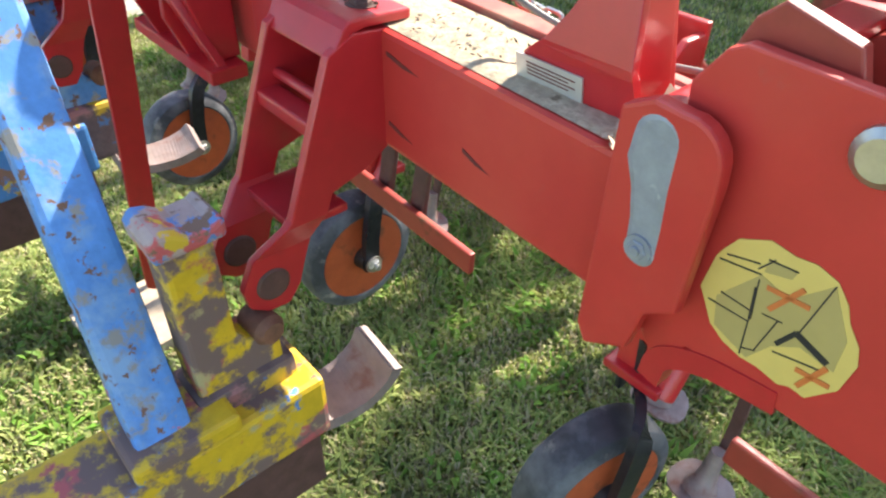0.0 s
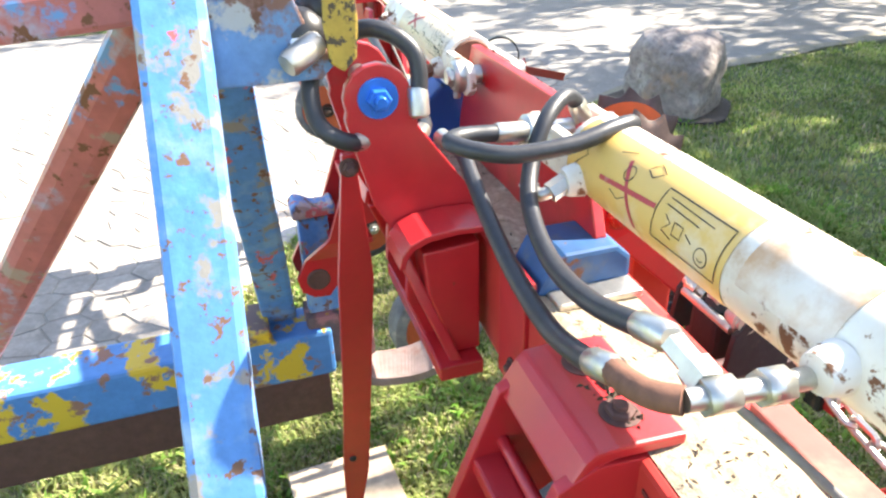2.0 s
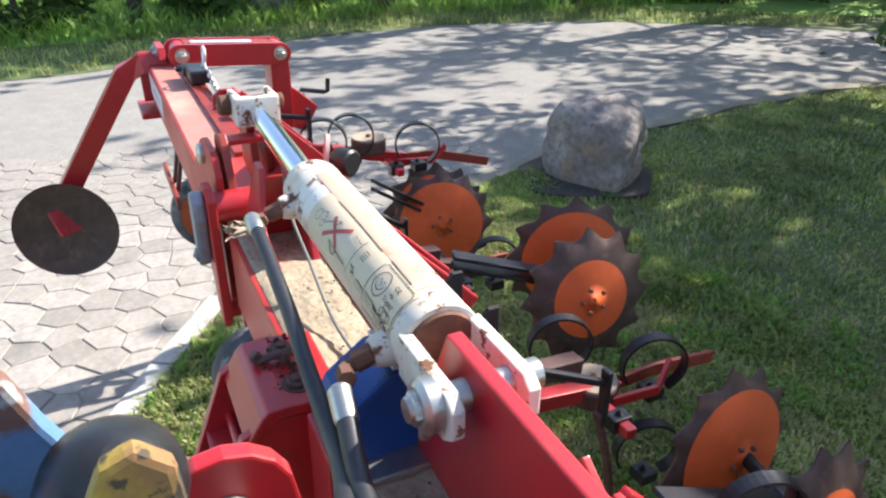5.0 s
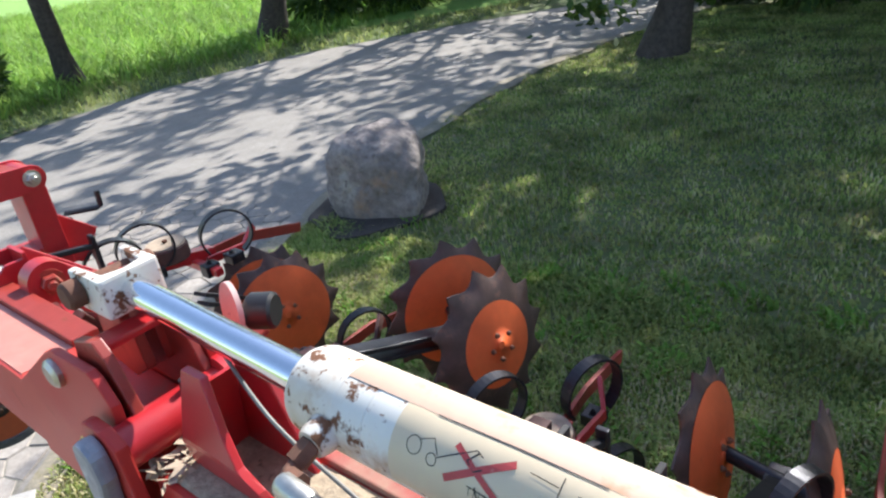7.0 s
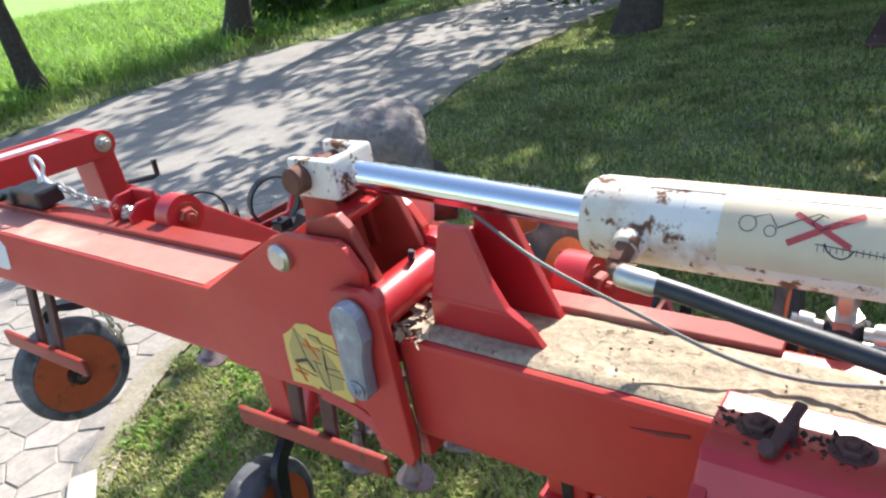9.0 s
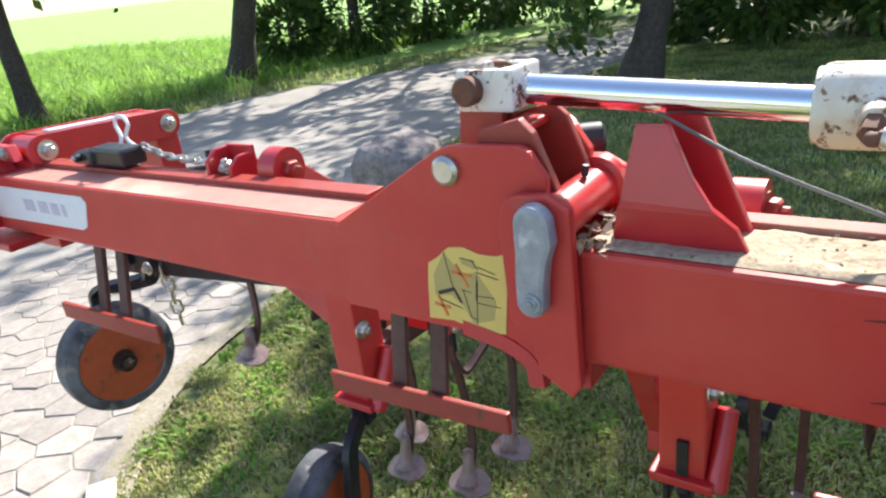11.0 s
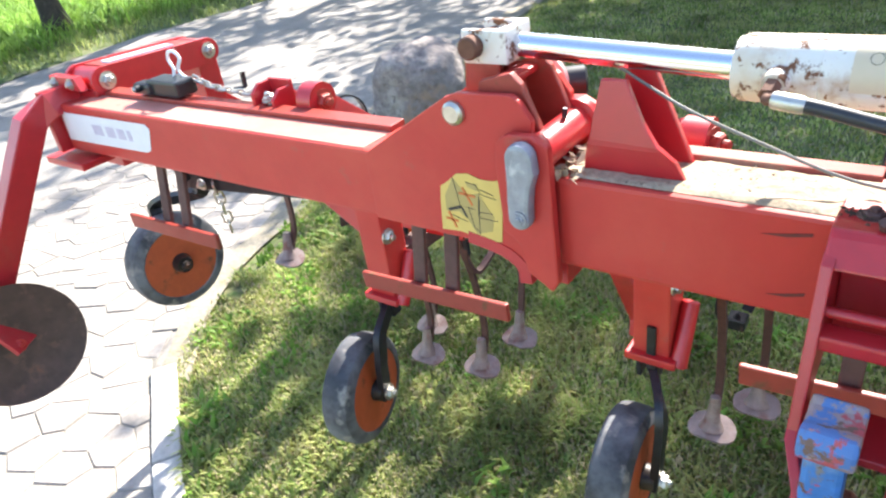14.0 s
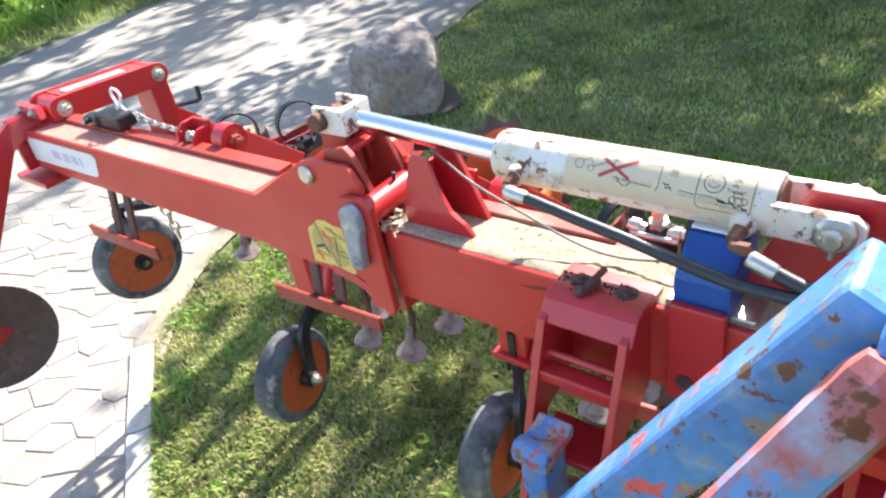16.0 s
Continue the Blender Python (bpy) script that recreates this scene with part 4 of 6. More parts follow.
def ring_pts(x, a, r, k=20, squash=1.0):
    return [(x + r * math.cos(2 * math.pi * j / k), a + math.degrees(squash * r * math.sin(2 * math.pi * j / k) / R_B)) for j in range(k + 1)]


def words_on_barrel(text, x, a, size, s):
    """Letters wrapped on the barrel, reading along x."""
    cu = bpy.data.curves.new("words", 'FONT')
    cu.body, cu.size = text, size
    tmp = bpy.data.objects.new("words", cu)
    scene.collection.objects.link(tmp)
    bpy.context.view_layer.update()
    me = bpy.data.meshes.new_from_object(tmp)
    bm = bmesh.new()
    bm.from_mesh(me)
    for v in bm.verts:
        v.co = on_barrel(x + v.co.x, a + math.degrees(v.co.y / R_B), s, 0.0012)
    bpy.data.objects.remove(tmp)
    bpy.data.curves.remove(cu)
    bpy.data.meshes.remove(me)
    return bm


def placed(bm, s):
    if s > 0:
        bm = mirrored(bm)
        bmesh.ops.translate(bm, verts=bm.verts, vec=R_SHIFT)
    return bm


def cylinder(s):
    t = thing("hydraulic_cylinder", (s * 0.5, CY, 1.05), "white rust-speckled hydraulic cylinder with a bright chrome rod", "hydraulic cylinder", "folding cylinders")
    z0, z1 = 1.1785, 1.196
    barrel = [(0, 0.026), (0.005, 0.036), (0.02, R_B), (0.14, R_B), (0.142, R_B * 0.985), (0.146, R_B * 0.985), (0.148, R_B), (0.225, R_B), (0.227, R_B * 0.985), (0.231, R_B * 0.985), (0.233, R_B), (0.99, R_B), (1.0, 0.036), (1.0, 0.0)]
    b = part("barrel", placed(lathe((-0.552 if s < 0 else -0.548, CY, 1.1830), (-0.186, CY, 1.1800), barrel, 40), s), WHITE, t)
    part("gland", placed(lathe((-0.557 if s < 0 else -0.553, CY, 1.1831), (-0.549 if s < 0 else -0.545, CY, 1.1830), [(0, 0.018), (0.1, 0.033), (1, 0.034)], 32), s), WHITE if s < 0 else RUSTY, t)
    part("piston_rod", placed(lathe((-0.845, CY, 1.2000), (-0.53, CY, 1.1825), [(0, 0.0165), (1, 0.0165)], 32), s), CHROME, t, "bright chrome piston rod")
    # rod clevis: a white fork
    fork = [(-0.908, CY - 0.034), (-0.838, CY - 0.034), (-0.838, CY + 0.034), (-0.908, CY + 0.034), (-0.908, CY + 0.024), (-0.855, CY + 0.021), (-0.849, CY), (-0.855, CY - 0.021), (-0.908, CY - 0.024)]
    part("rod_clevis", placed(prism(fork, "z", 1.180, 1.226, 0.004), s), WHITE, t, "white painted fork end")
    part("clevis_pin", placed(joined(rod((-0.888, CY - 0.045, 1.205), (-0.888, CY + 0.05, 1.205), 0.012), lathe((-0.888, CY - 0.053, 1.205), (-0.888, CY - 0.035, 1.205), [(0, 0.013), (0.2, 0.016), (1, 0.016)], 20)), s), RUSTY, t, "rusty clevis pin")
    for y in (CY - 0.036, CY + 0.025):
        part("base_lug", placed(prism([(-0.190, 1.159), (-0.190, 1.199), (-0.106, 1.199), (-0.094, 1.190), (-0.094, 1.167), (-0.108, 1.157)], "y", y, y + 0.011, 0.002), s), WHITE, t)
    part("base_end", placed(lathe((-0.192, CY, 1.1800), (-0.182, CY, 1.1800), [(0, 0.034), (1, 0.030)], 24), s), RUSTY, t)
    part("base_pin", placed(joined(lathe((-0.122, CY - 0.050, 1.181), (-0.122, CY - 0.036, 1.181), [(0, 0.017), (0.3, 0.021), (1, 0.021)], 28), lathe((-0.122, CY - 0.058, 1.181), (-0.122, CY + 0.05, 1.181), [(0, 0.009), (0.05, 0.012), (1, 0.012)], 20), hexbolt((-0.122, CY - 0.050, 1.181), (0, -1, 0), 0.013, 0.005, False), rod((-0.122, CY - 0.043, 1.162), (-0.122, CY - 0.043, 1.152), 0.005)), s), ZINC, t)
    # ports with elbows
    for x, up in ((-0.508, 0.004), (-0.214, -0.008)):
        m_b, m_f = (RUSTY, RUSTY) if s < 0 else (ZINC, ZINC)
        part("port_boss", placed(lathe((x, CY - 0.034, 1.178 + up), (x, CY - 0.050, 1.177 + up), [(0, 0.016), (0.7, 0.014), (1, 0.012)], 20), s), WHITE, t)
        nut = lathe((x, CY - 0.048, 1.177 + up), (x - 0.002, CY - 0.064, 1.170 + up), [(0, 0.0095), (1, 0.0095)], 6)
        el = [(x, CY - 0.062, 1.171 + up), (x + 0.000, CY - 0.071, 1.169 + up), (x + 0.006, CY - 0.075, 1.170 + up), (x + 0.020, CY - 0.077, 1.172 + up)]
        if s > 0 and x < -0.4:
            continue
        part("elbow_fitting", placed(joined(nut, hose_bm(el, 0.0062, 6), lathe(el[2], el[3], [(0, 0.008), (1, 0.008)], 6)), s), m_f, t, "rusty elbow fitting" if s < 0 else "zinc elbow fitting")
    # stickers and drawing
    if s < 0:
        st = part("sticker", wrap(-0.440, -0.206, -14, 77, s), CREAM, t, "cream pictogram sticker, worn")
        part("weathered_strip", wrap(-0.500, -0.215, 77.5, 122, s), TAN, t, "tan weathered paint above the sticker")
        ink, red = [], []
        dx, da = 0.036, 18
        ink += [stroke_on([(-0.413, 77), (-0.35, 78), (-0.29, 77)], s, 0.0005), stroke_on([(-0.27, 78), (-0.225, 77)], s, 0.0005)]

        def stroke(pts, s, w=0.0011):
            return stroke_on([(x + dx, a + da) for x, a in pts], s, w * 0.58)
        red.append(stroke([(-0.428, 5), (-0.382, 45)], s, 0.0042))
        red.append(stroke([(-0.425, 40), (-0.388, 8)], s, 0.0036))
        ink += [stroke(ring_pts(-0.456, 22, 0.006), s, 0.0005), stroke(ring_pts(-0.440, 16, 0.004), s, 0.0005), stroke([(-0.452, 30), (-0.442, 36), (-0.436, 22)], s, 0.0005), stroke([(-0.436, 20), (-0.410, 42), (-0.404, 38)], s, 0.0007), stroke([(-0.408, 40), (-0.414, 30), (-0.408, 22), (-0.402, 28)], s, 0.0012)]
        ink += [stroke([(-0.410, 8), (-0.360, 2)], s, 0.0006), stroke([(-0.404, 10), (-0.402, 2), (-0.397, -4), (-0.392, -5), (-0.388, -1), (-0.386, 5)], s, 0.0009)]
        ink += [stroke([(-0.408 + 0.004 * j, 8), (-0.408 + 0.004 * j, 0)], s, 0.0004) for j in range(13)]
        ink += [stroke([(-0.372, 44), (-0.352, 42)], s, 0.0005), stroke([(-0.351, 52), (-0.351, 6), (-0.354, -4)], s, 0.0006), stroke([(-0.346, 14), (-0.342, 11), (-0.339, 14), (-0.338, 8)], s, 0.0012), stroke([(-0.343, 7), (-0.340, 5), (-0.336, 8), (-0.335, 2)], s, 0.0012)]
        ink += [stroke([(-0.340, 42 - 4 * j), (-0.330, 42 - 4 * j)], s, 0.0005) for j in range(4)]
        ink += [stroke([(-0.326, 6), (-0.308, 4)], s, 0.0006)] + [stroke([(-0.326 + 0.003 * j, 6), (-0.326 + 0.003 * j, -4)], s, 0.0004) for j in range(7)]
        bx0, bx1, lo, hi = -0.306, -0.244, -18, 54
        ink.append(stroke([(bx0 + 0.004, lo), (bx1 - 0.004, lo), (bx1, lo + 6), (bx1, hi - 6), (bx1 - 0.004, hi), (bx0 + 0.004, hi), (bx0, hi - 6), (bx0, lo + 6), (bx0 + 0.004, lo)], s, 0.0007))
        ink += [stroke(ring_pts(-0.288, 30, 0.0115), s, 0.0007), stroke([(-0.2945, 27), (-0.292, 23), (-0.289, 21), (-0.286, 21.5), (-0.283, 24), (-0.2815, 28)], s, 0.0007), stroke([(-0.291, 36), (-0.290, 33)], s, 0.0007), stroke([(-0.285, 36), (-0.284, 33)], s, 0.0007), stroke([(-0.288, 33), (-0.287, 28)], s, 0.0005)]
        ink += [stroke([(-0.302 + 0.003 * j, 6), (-0.302 + 0.003 * j, -8)], s, 0.0004) for j in range(8)] + [stroke([(-0.304, 6), (-0.280, 4)], s, 0.0005)]
        ink += [stroke([(-0.282, 2), (-0.277, 0), (-0.270, -2), (-0.266, 1), (-0.263, -3), (-0.260, -6), (-0.257, -1), (-0.254, -5), (-0.248, -7)], s, 0.0014), stroke([(-0.281, 1), (-0.273, -1)], s, 0.0030), stroke([(-0.282 + 0.003 * 0, -6), (-0.247, -9)], s, 0.0005)] + [stroke([(-0.277 + 0.003 * j, -7), (-0.277 + 0.003 * j, -14)], s, 0.0004) for j in range(10)] + [stroke(ring_pts(-0.266, 6, 0.0035, 12), s, 0.0006), stroke(ring_pts(-0.252, 6, 0.0035, 12), s, 0.0006), stroke([(-0.265, 12), (-0.264, 18), (-0.255, 18), (-0.254, 12), (-0.265, 12)], s, 0.0006), stroke([(-0.268, 6), (-0.266, -4)], s, 0.0006), stroke([(-0.262, 10), (-0.254, 10), (-0.252, 0), (-0.262, 0), (-0.262, 10)], s, 0.0006)]
        tagged(part("black_drawing", joined(*ink), INK, t), "", "", "", "stuff")
        part("red_cross", joined(*red), REDINK, t)
        for txt, x, a, sz in (("OIL", -0.268, 38, 0.0062), ("via", -0.268, 28, 0.0062), ("Tractor!", -0.273, 18, 0.0062)):
            part("lettering", words_on_barrel(txt, x + dx, a + da, sz, s), INK, t)
    else:
        def stroke(pts, s, w=0.0011):
            return stroke_on([(x - 0.060, a - 13) for x, a in pts], s, w)
        part("sticker", wrap(-0.412, -0.195, -40, 78, s), AMBER, t, "amber pictogram sticker, worn")
        part("rust_stain", wrap(-0.500, -0.425, 5, 84, s), STAINED, t, "rust stain run down the white paint")
        red = [stroke([(-0.248, -8), (-0.218, 64)], s, 0.0020), stroke([(-0.270, 36), (-0.192, 26)], s, 0.0020)]
        part("red_cross", joined(*red), REDINK, t)
        ink = [stroke([(-0.272, 2), (-0.346, 2), (-0.346, 62), (-0.272, 62), (-0.272, 2)], s, 0.0005), stroke(ring_pts(-0.330, 18, 0.0065), s, 0.0004), stroke([(-0.333, 16), (-0.330, 13), (-0.327, 16)], s, 0.0004), stroke([(-0.280, 54), (-0.330, 52)], s, 0.0004), stroke([(-0.280, 46), (-0.318, 44)], s, 0.0004)]
        ink += [stroke([(-0.284, 36), (-0.292, 30), (-0.284, 18), (-0.296, 14)], s, 0.0004), stroke([(-0.296, 34), (-0.306, 34), (-0.306, 20), (-0.296, 20), (-0.296, 34)], s, 0.0004), stroke([(-0.310, 30), (-0.318, 24)], s, 0.0004)]
        ink += [stroke(ring_pts(-0.226, 50, 0.006), s, 0.0004), stroke([(-0.210, 20), (-0.222, 14), (-0.232, 22)], s, 0.0004)]
        ink += [stroke([(-0.250, 60), (-0.258, 72), (-0.246, 80), (-0.240, 66), (-0.250, 60)], s, 0.0005), stroke([(-0.200, 66), (-0.216, 76)], s, 0.0005), stroke([(-0.150, 60), (-0.165, 40), (-0.150, 20)], s, 0.0005)]
        tagged(part("black_drawing", joined(*ink), INK, t), "", "", "", "stuff")
    return t


cylinder(-1)
cylinder(1)


# ---- folding wings ----
WING_RISE = -0.004               # the wings sag a little outwards


def wing(s):
    t = thing("folding_wing", (s * 1.4, 0.1, 0.95), "faded red folding wing beam with cheek plates at the hinge", "cultivator frame", "folding wings")

    def lift(bm):
        for v in bm.verts:
            v.co.z += WING_RISE * max(0, abs(v.co.x) - 0.9)
        return side(bm, s)
    part("beam", lift(box((-2.06, BEAM_F, 0.934), (-0.84, 0.150, 1.050), 0.006)), FADED, t)
    part("rear_angle", lift(box((-1.99, 0.120, 1.049), (-1.09, 0.158, 1.060), 0.002)), BRICK, t)
    part("bleached_top", lift(box((-1.99, BEAM_F + 0.006, 1.0490), (-1.09, 0.119, 1.0508), 0.0)), BLEACHED, t, "sun-bleached dusty top face")
    cheek = [(-1.0815, 1.045), (-0.912, 1.149), (-0.890, 1.157), (-0.808, 1.159), (-0.797, 1.153), (-0.779, 1.127), (-0.7836, 1.045), (-0.7887, 0.918), (-0.8091, 0.892), (-0.828, 0.930), (-0.9585, 0.930), (-1.0815, 0.932)]
    part("cheek_plate", side(prism(cheek, "y", 0.0415, 0.0525, 0.002), s), FADED, t)
    part("cheek_plate", side(prism(cheek, "y", 0.152, 0.164, 0.002), s), FADED, t)
    part("cheek_bolt", side(lathe((-0.897, 0.0415, 1.129), (-0.897, 0.032, 1.129), [(0, 0.017), (0.6, 0.017), (1, 0.012)], 20), s), ZINC, t, "round zinc bolt head")
    # lift link between the cheeks up to the rod end
    link_poly = [(-0.925, 1.10), (-0.915, 1.20), (-0.905, 1.214), (-0.872, 1.214), (-0.858, 1.195), (-0.862, 1.165), (-0.84, 1.155), (-0.835, 1.11), (-0.87, 1.09)]
    part("lift_link", side(prism(link_poly, "y", CY - 0.018, CY - 0.006, 0.002), s), BRICK, t)
    part("lift_link", side(prism(link_poly, "y", CY + 0.006, CY + 0.018, 0.002), s), BRICK, t)
    swing = [(-0.90, 1.07), (-0.862, 1.170), (-0.815, 1.182), (-0.800, 1.168), (-0.772, 1.10), (-0.79, 1.06)]
    part("swing_plate", side(prism(swing, "y", 0.058, 0.070, 0.002), s), BRICK, t)
    part("swing_plate", side(prism(swing, "y", 0.140, 0.150, 0.002), s), BRICK, t)
    part("swing_web", side(bar((-0.835, 0.064, 1.165), (-0.835, 0.145, 1.165), 0.03, 0.01), s), RED, t)
    # sticker, drawn as on the right wing
    ox, oz = (0.012, 0.0) if s < 0 else (0.0, 0.014)

    def art(name, pts, y, material, parent):
        return part(name, side(prism([(-x - ox, z + oz) for x, z in pts], "y", y, 0.0412, 0), s), material, parent)

    def line(p, q, w=0.0005):
        d = Vector((q[0] - p[0], q[1] - p[1]))
        e = Vector((-d.y, d.x)).normalized() * w
        return [(p[0] + e.x, p[1] + e.y), (q[0] + e.x, q[1] + e.y), (q[0] - e.x, q[1] - e.y), (p[0] - e.x, p[1] - e.y)]
    edge = [(0.825, 0.977), (0.829, 1.006), (0.832, 1.013), (0.84, 1.027), (0.848, 1.031), (0.859, 1.037), (0.876, 1.035), (0.889, 1.037), (0.903, 1.033), (0.913, 1.022), (0.918, 1.011), (0.928, 0.999), (0.932, 0.986), (0.929, 0.962), (0.914, 0.941), (0.903, 0.942), (0.896, 0.938), (0.88, 0.941), (0.867, 0.94), (0.852, 0.944), (0.84, 0.952), (0.833, 0.964)]
    if s < 0:
        edge = [(0.823, 0.990), (0.822, 1.038), (0.835, 1.034), (0.856, 1.034), (0.876, 1.040), (0.896, 1.037), (0.912, 1.023), (0.927, 1.013), (0.931, 0.985), (0.935, 0.939), (0.900, 0.942), (0.87, 0.936), (0.855, 0.934), (0.829, 0.938), (0.826, 0.965)]
    sk = art("warning_sticker", edge, 0.0404, STICKER, t)
    art("print", [(0.838, 0.977), (0.861, 1.011), (0.882, 1.005), (0.903, 1.030), (0.921, 0.999), (0.922, 0.973), (0.899, 0.976), (0.883, 0.964), (0.871, 0.943), (0.843, 0.953)], 0.0401, OLIVE, sk)
    art("print", [(0.862, 1.024), (0.881, 1.026), (0.879, 1.019), (0.862, 1.014)], 0.0400, OLIVE, sk)
    for p, q in (((0.832, 1.006), (0.861, 1.011)), ((0.836, 1.012), (0.858, 1.018)), ((0.862, 1.024), (0.881, 1.026)), ((0.84, 0.982), (0.863, 0.981)), ((0.833, 0.971), (0.864, 0.972)), ((0.861, 1.007), (0.866, 0.943)), ((0.881, 0.986), (0.874, 0.953)), ((0.885, 0.961), (0.917, 0.969)), ((0.87, 0.984), (0.884, 0.986)), ((0.866, 0.949), (0.875, 0.953)), ((0.858, 1.014), (0.866, 1.026)), ((0.903, 1.030), (0.895, 0.985))):
        art("print_line", line(p, q), 0.0398, INK, sk)
    art("print_line", line((0.885, 0.968), (0.894, 0.985), 0.0018), 0.0398, INK, sk)
    art("print_line", line((0.893, 0.985), (0.917, 0.976), 0.0024), 0.0396, INK, sk)
    art("print_line", line((0.861, 1.000), (0.864, 0.975), 0.0011), 0.0396, INK, sk)
    for p, q in (((0.867, 1.005), (0.895, 1.007)), ((0.873, 0.99), (0.888, 1.017)), ((0.902, 0.959), (0.924, 0.961)), ((0.907, 0.947), (0.918, 0.973))):
        art("orange_cross", line(p, q, 0.0018), 0.0394, ORINK, sk)
    if s < 0:
        lab = [(-2.050, 0.962), (-2.043, 1.031), (-1.698, 1.033), (-1.686, 1.022), (-1.708, 0.974), (-1.724, 0.967)]
        lb = part("name_label", lift(prism(lab, "y", 0.0435, 0.0448, 0)), LABEL, t, "faded white label, lilac print bleached")
        for x0, x1 in ((-1.90, -1.86), (-1.845, -1.81), (-1.80, -1.77), (-1.76, -1.745)):
            part("print_bar", lift(prism([(x0 - 0.02, 0.988), (x0 - 0.02, 1.012), (x1 - 0.02, 1.012), (x1 - 0.02, 0.988)], "y", 0.0430, 0.0435, 0)), LILAC, lb)
    # shelf iron and hook under the hinge
    part("lock_hook", side(sweep([(-0.90, 0.05, 0.935), (-0.845, 0.05, 0.925), (-0.812, 0.05, 0.905), (-0.806, 0.05, 0.876)], flat_shape(0.02, 0.02), 6, side=(0, 1, 0)), s), RED, t)
    return t


wing(-1)
wing(1)

# ---- outer end of the left wing: parallel linkage, marker arm, fittings ----
end = thing("wing_end_bracket", (-2.0, 0.1, 1.0), "red plate bracket at the end of the wing beam", "bracket")
part("end_plate", box((-2.082, 0.02, 0.93), (-2.063, 0.165, 1.078), 0.003), RED, end)
part("clamp_plate", box((-2.12, 0.0, 0.905), (-1.95, 0.17, 0.922), 0.003), RED, end)
part("top_lug", prism([(-2.11, 1.068), (-2.10, 1.10), (-1.99, 1.10), (-1.975, 1.068)], "y", 0.075, 0.095, 0.002), RED, end)
for x in (-2.08, -2.01):
    part("lug_bolt", hexbolt((x, 0.075, 1.084), (0, -1, 0), 0.01, 0.008), ZINC, end)

marker = thing("disc_marker", (-2.1, -0.1, 0.9), "red bent marker arm carrying a plain dark steel disc", "row marker")
part("arm", bevelled(sweep([(-2.06, 0.10, 1.05), (-2.06, 0.03, 1.045), (-2.07, -0.02, 1.02), (-2.11, -0.275, 0.62)], flat_shape(0.05, 0.06), side=(1, 0.2, 0.3), curved=False), 0.004), RED, marker)
mc, mn = Vector((-2.032, -0.270, 0.568)), Vector((0.983, -0.167, 0.078)).normalized()
part("disc", lathe(mc - mn * 0.010, mc + mn * 0.012, [(0, 0.05), (0.2, 0.094), (0.9, 0.148), (1, 0.150), (0.85, 0.142), (0.2, 0.06), (0.15, 0.0)], 48), DISCST, marker, "plain dark brown steel disc")
part("hub_plate", joined(bar(mc + mn * 0.006 + Vector((-0.03, -0.005, 0.06)), mc + mn * 0.014 + Vector((0.0, 0.02, -0.01)), 0.085, 0.012), hexbolt(mc + mn * 0.016, mn, 0.012)), RED, marker)

par = thing("parallel_linkage", (-2.0, 0.27, 1.07), "red parallel-linkage arms with big pivot bolts", "linkage")
for dx in (-0.06, 0.05):
    arm_poly = circle(0.130, 1.078, 0.032, 90, 270, 8) + [(0.43, 1.030)] + circle(0.428, 1.064, 0.032, 270, 450, 8) + [(0.13, 1.110)]
    part("arm", prism(arm_poly, "x", -2.022 + dx, -2.010 + dx, 0.002), RED, par)
part("top_strip", bar((-2.02, 0.15, 1.104), (-2.02, 0.41, 1.090), 0.10, 0.006, side=(1, 0, 0)), BRICK, par)
part("label_strip", bar((-2.005, 0.17, 1.1085), (-2.005, 0.35, 1.099), 0.035, 0.0015, side=(1, 0, 0)), LABEL, par, "white label strip")
for y, z in ((0.137, 1.078), (0.425, 1.065)):
    part("pivot_bolt", hexbolt((-1.958, y, z), (1, 0, 0), 0.015, 0.014), ZINC, par)
    part("pivot_washer", lathe((-1.961, y, z), (-1.957, y, z), [(0, 0.024), (1, 0.023)], 24), RED, par)
    part("pivot_boss", lathe((-2.085, y, z), (-1.962, y, z), [(0, 0.028), (1, 0.028)], 20), RED, par)
part("rear_upright", box((-2.075, 0.395, 0.82), (-1.975, 0.455, 1.045), 0.004), RED, par)
part("front_upright", box((-2.09, 0.105, 0.87), (-1.97, 0.155, 1.06), 0.004), RED, par)
part("lower_arm", bar((-2.03, 0.135, 0.885), (-2.05, 0.435, 0.862), 0.10, 0.03, side=(1, 0, 0)), RED, par)

crank = thing("depth_crank", (-2.06, 0.57, 0.88), "red spindle tube with a black crank handle", "crank")
part("tube", rod((-2.060, 0.425, 0.785), (-2.100, 0.505, 0.890), 0.026, 20), RED, crank)
part("cap", lathe((-2.100, 0.505, 0.890), (-2.104, 0.513, 0.900), [(0, 0.024), (1, 0.018)], 20), BLACK, crank)
part("handle", sweep([(-2.103, 0.510, 0.895), (-2.106, 0.518, 0.909), (-2.097, 0.595, 0.896), (-2.093, 0.607, 0.900), (-2.093, 0.610, 0.942)], round_shape(0.008, 8), 1, curved=False), BLACK, crank)
cheeks = [(0.41, 0.83), (0.41, 0.93), (0.47, 0.94), (0.55, 0.87), (0.50, 0.79)]
for x in (-2.075, -2.025):
    part("bracket", prism(cheeks, "x", x - 0.005, x + 0.005, 0.002), RED, crank)

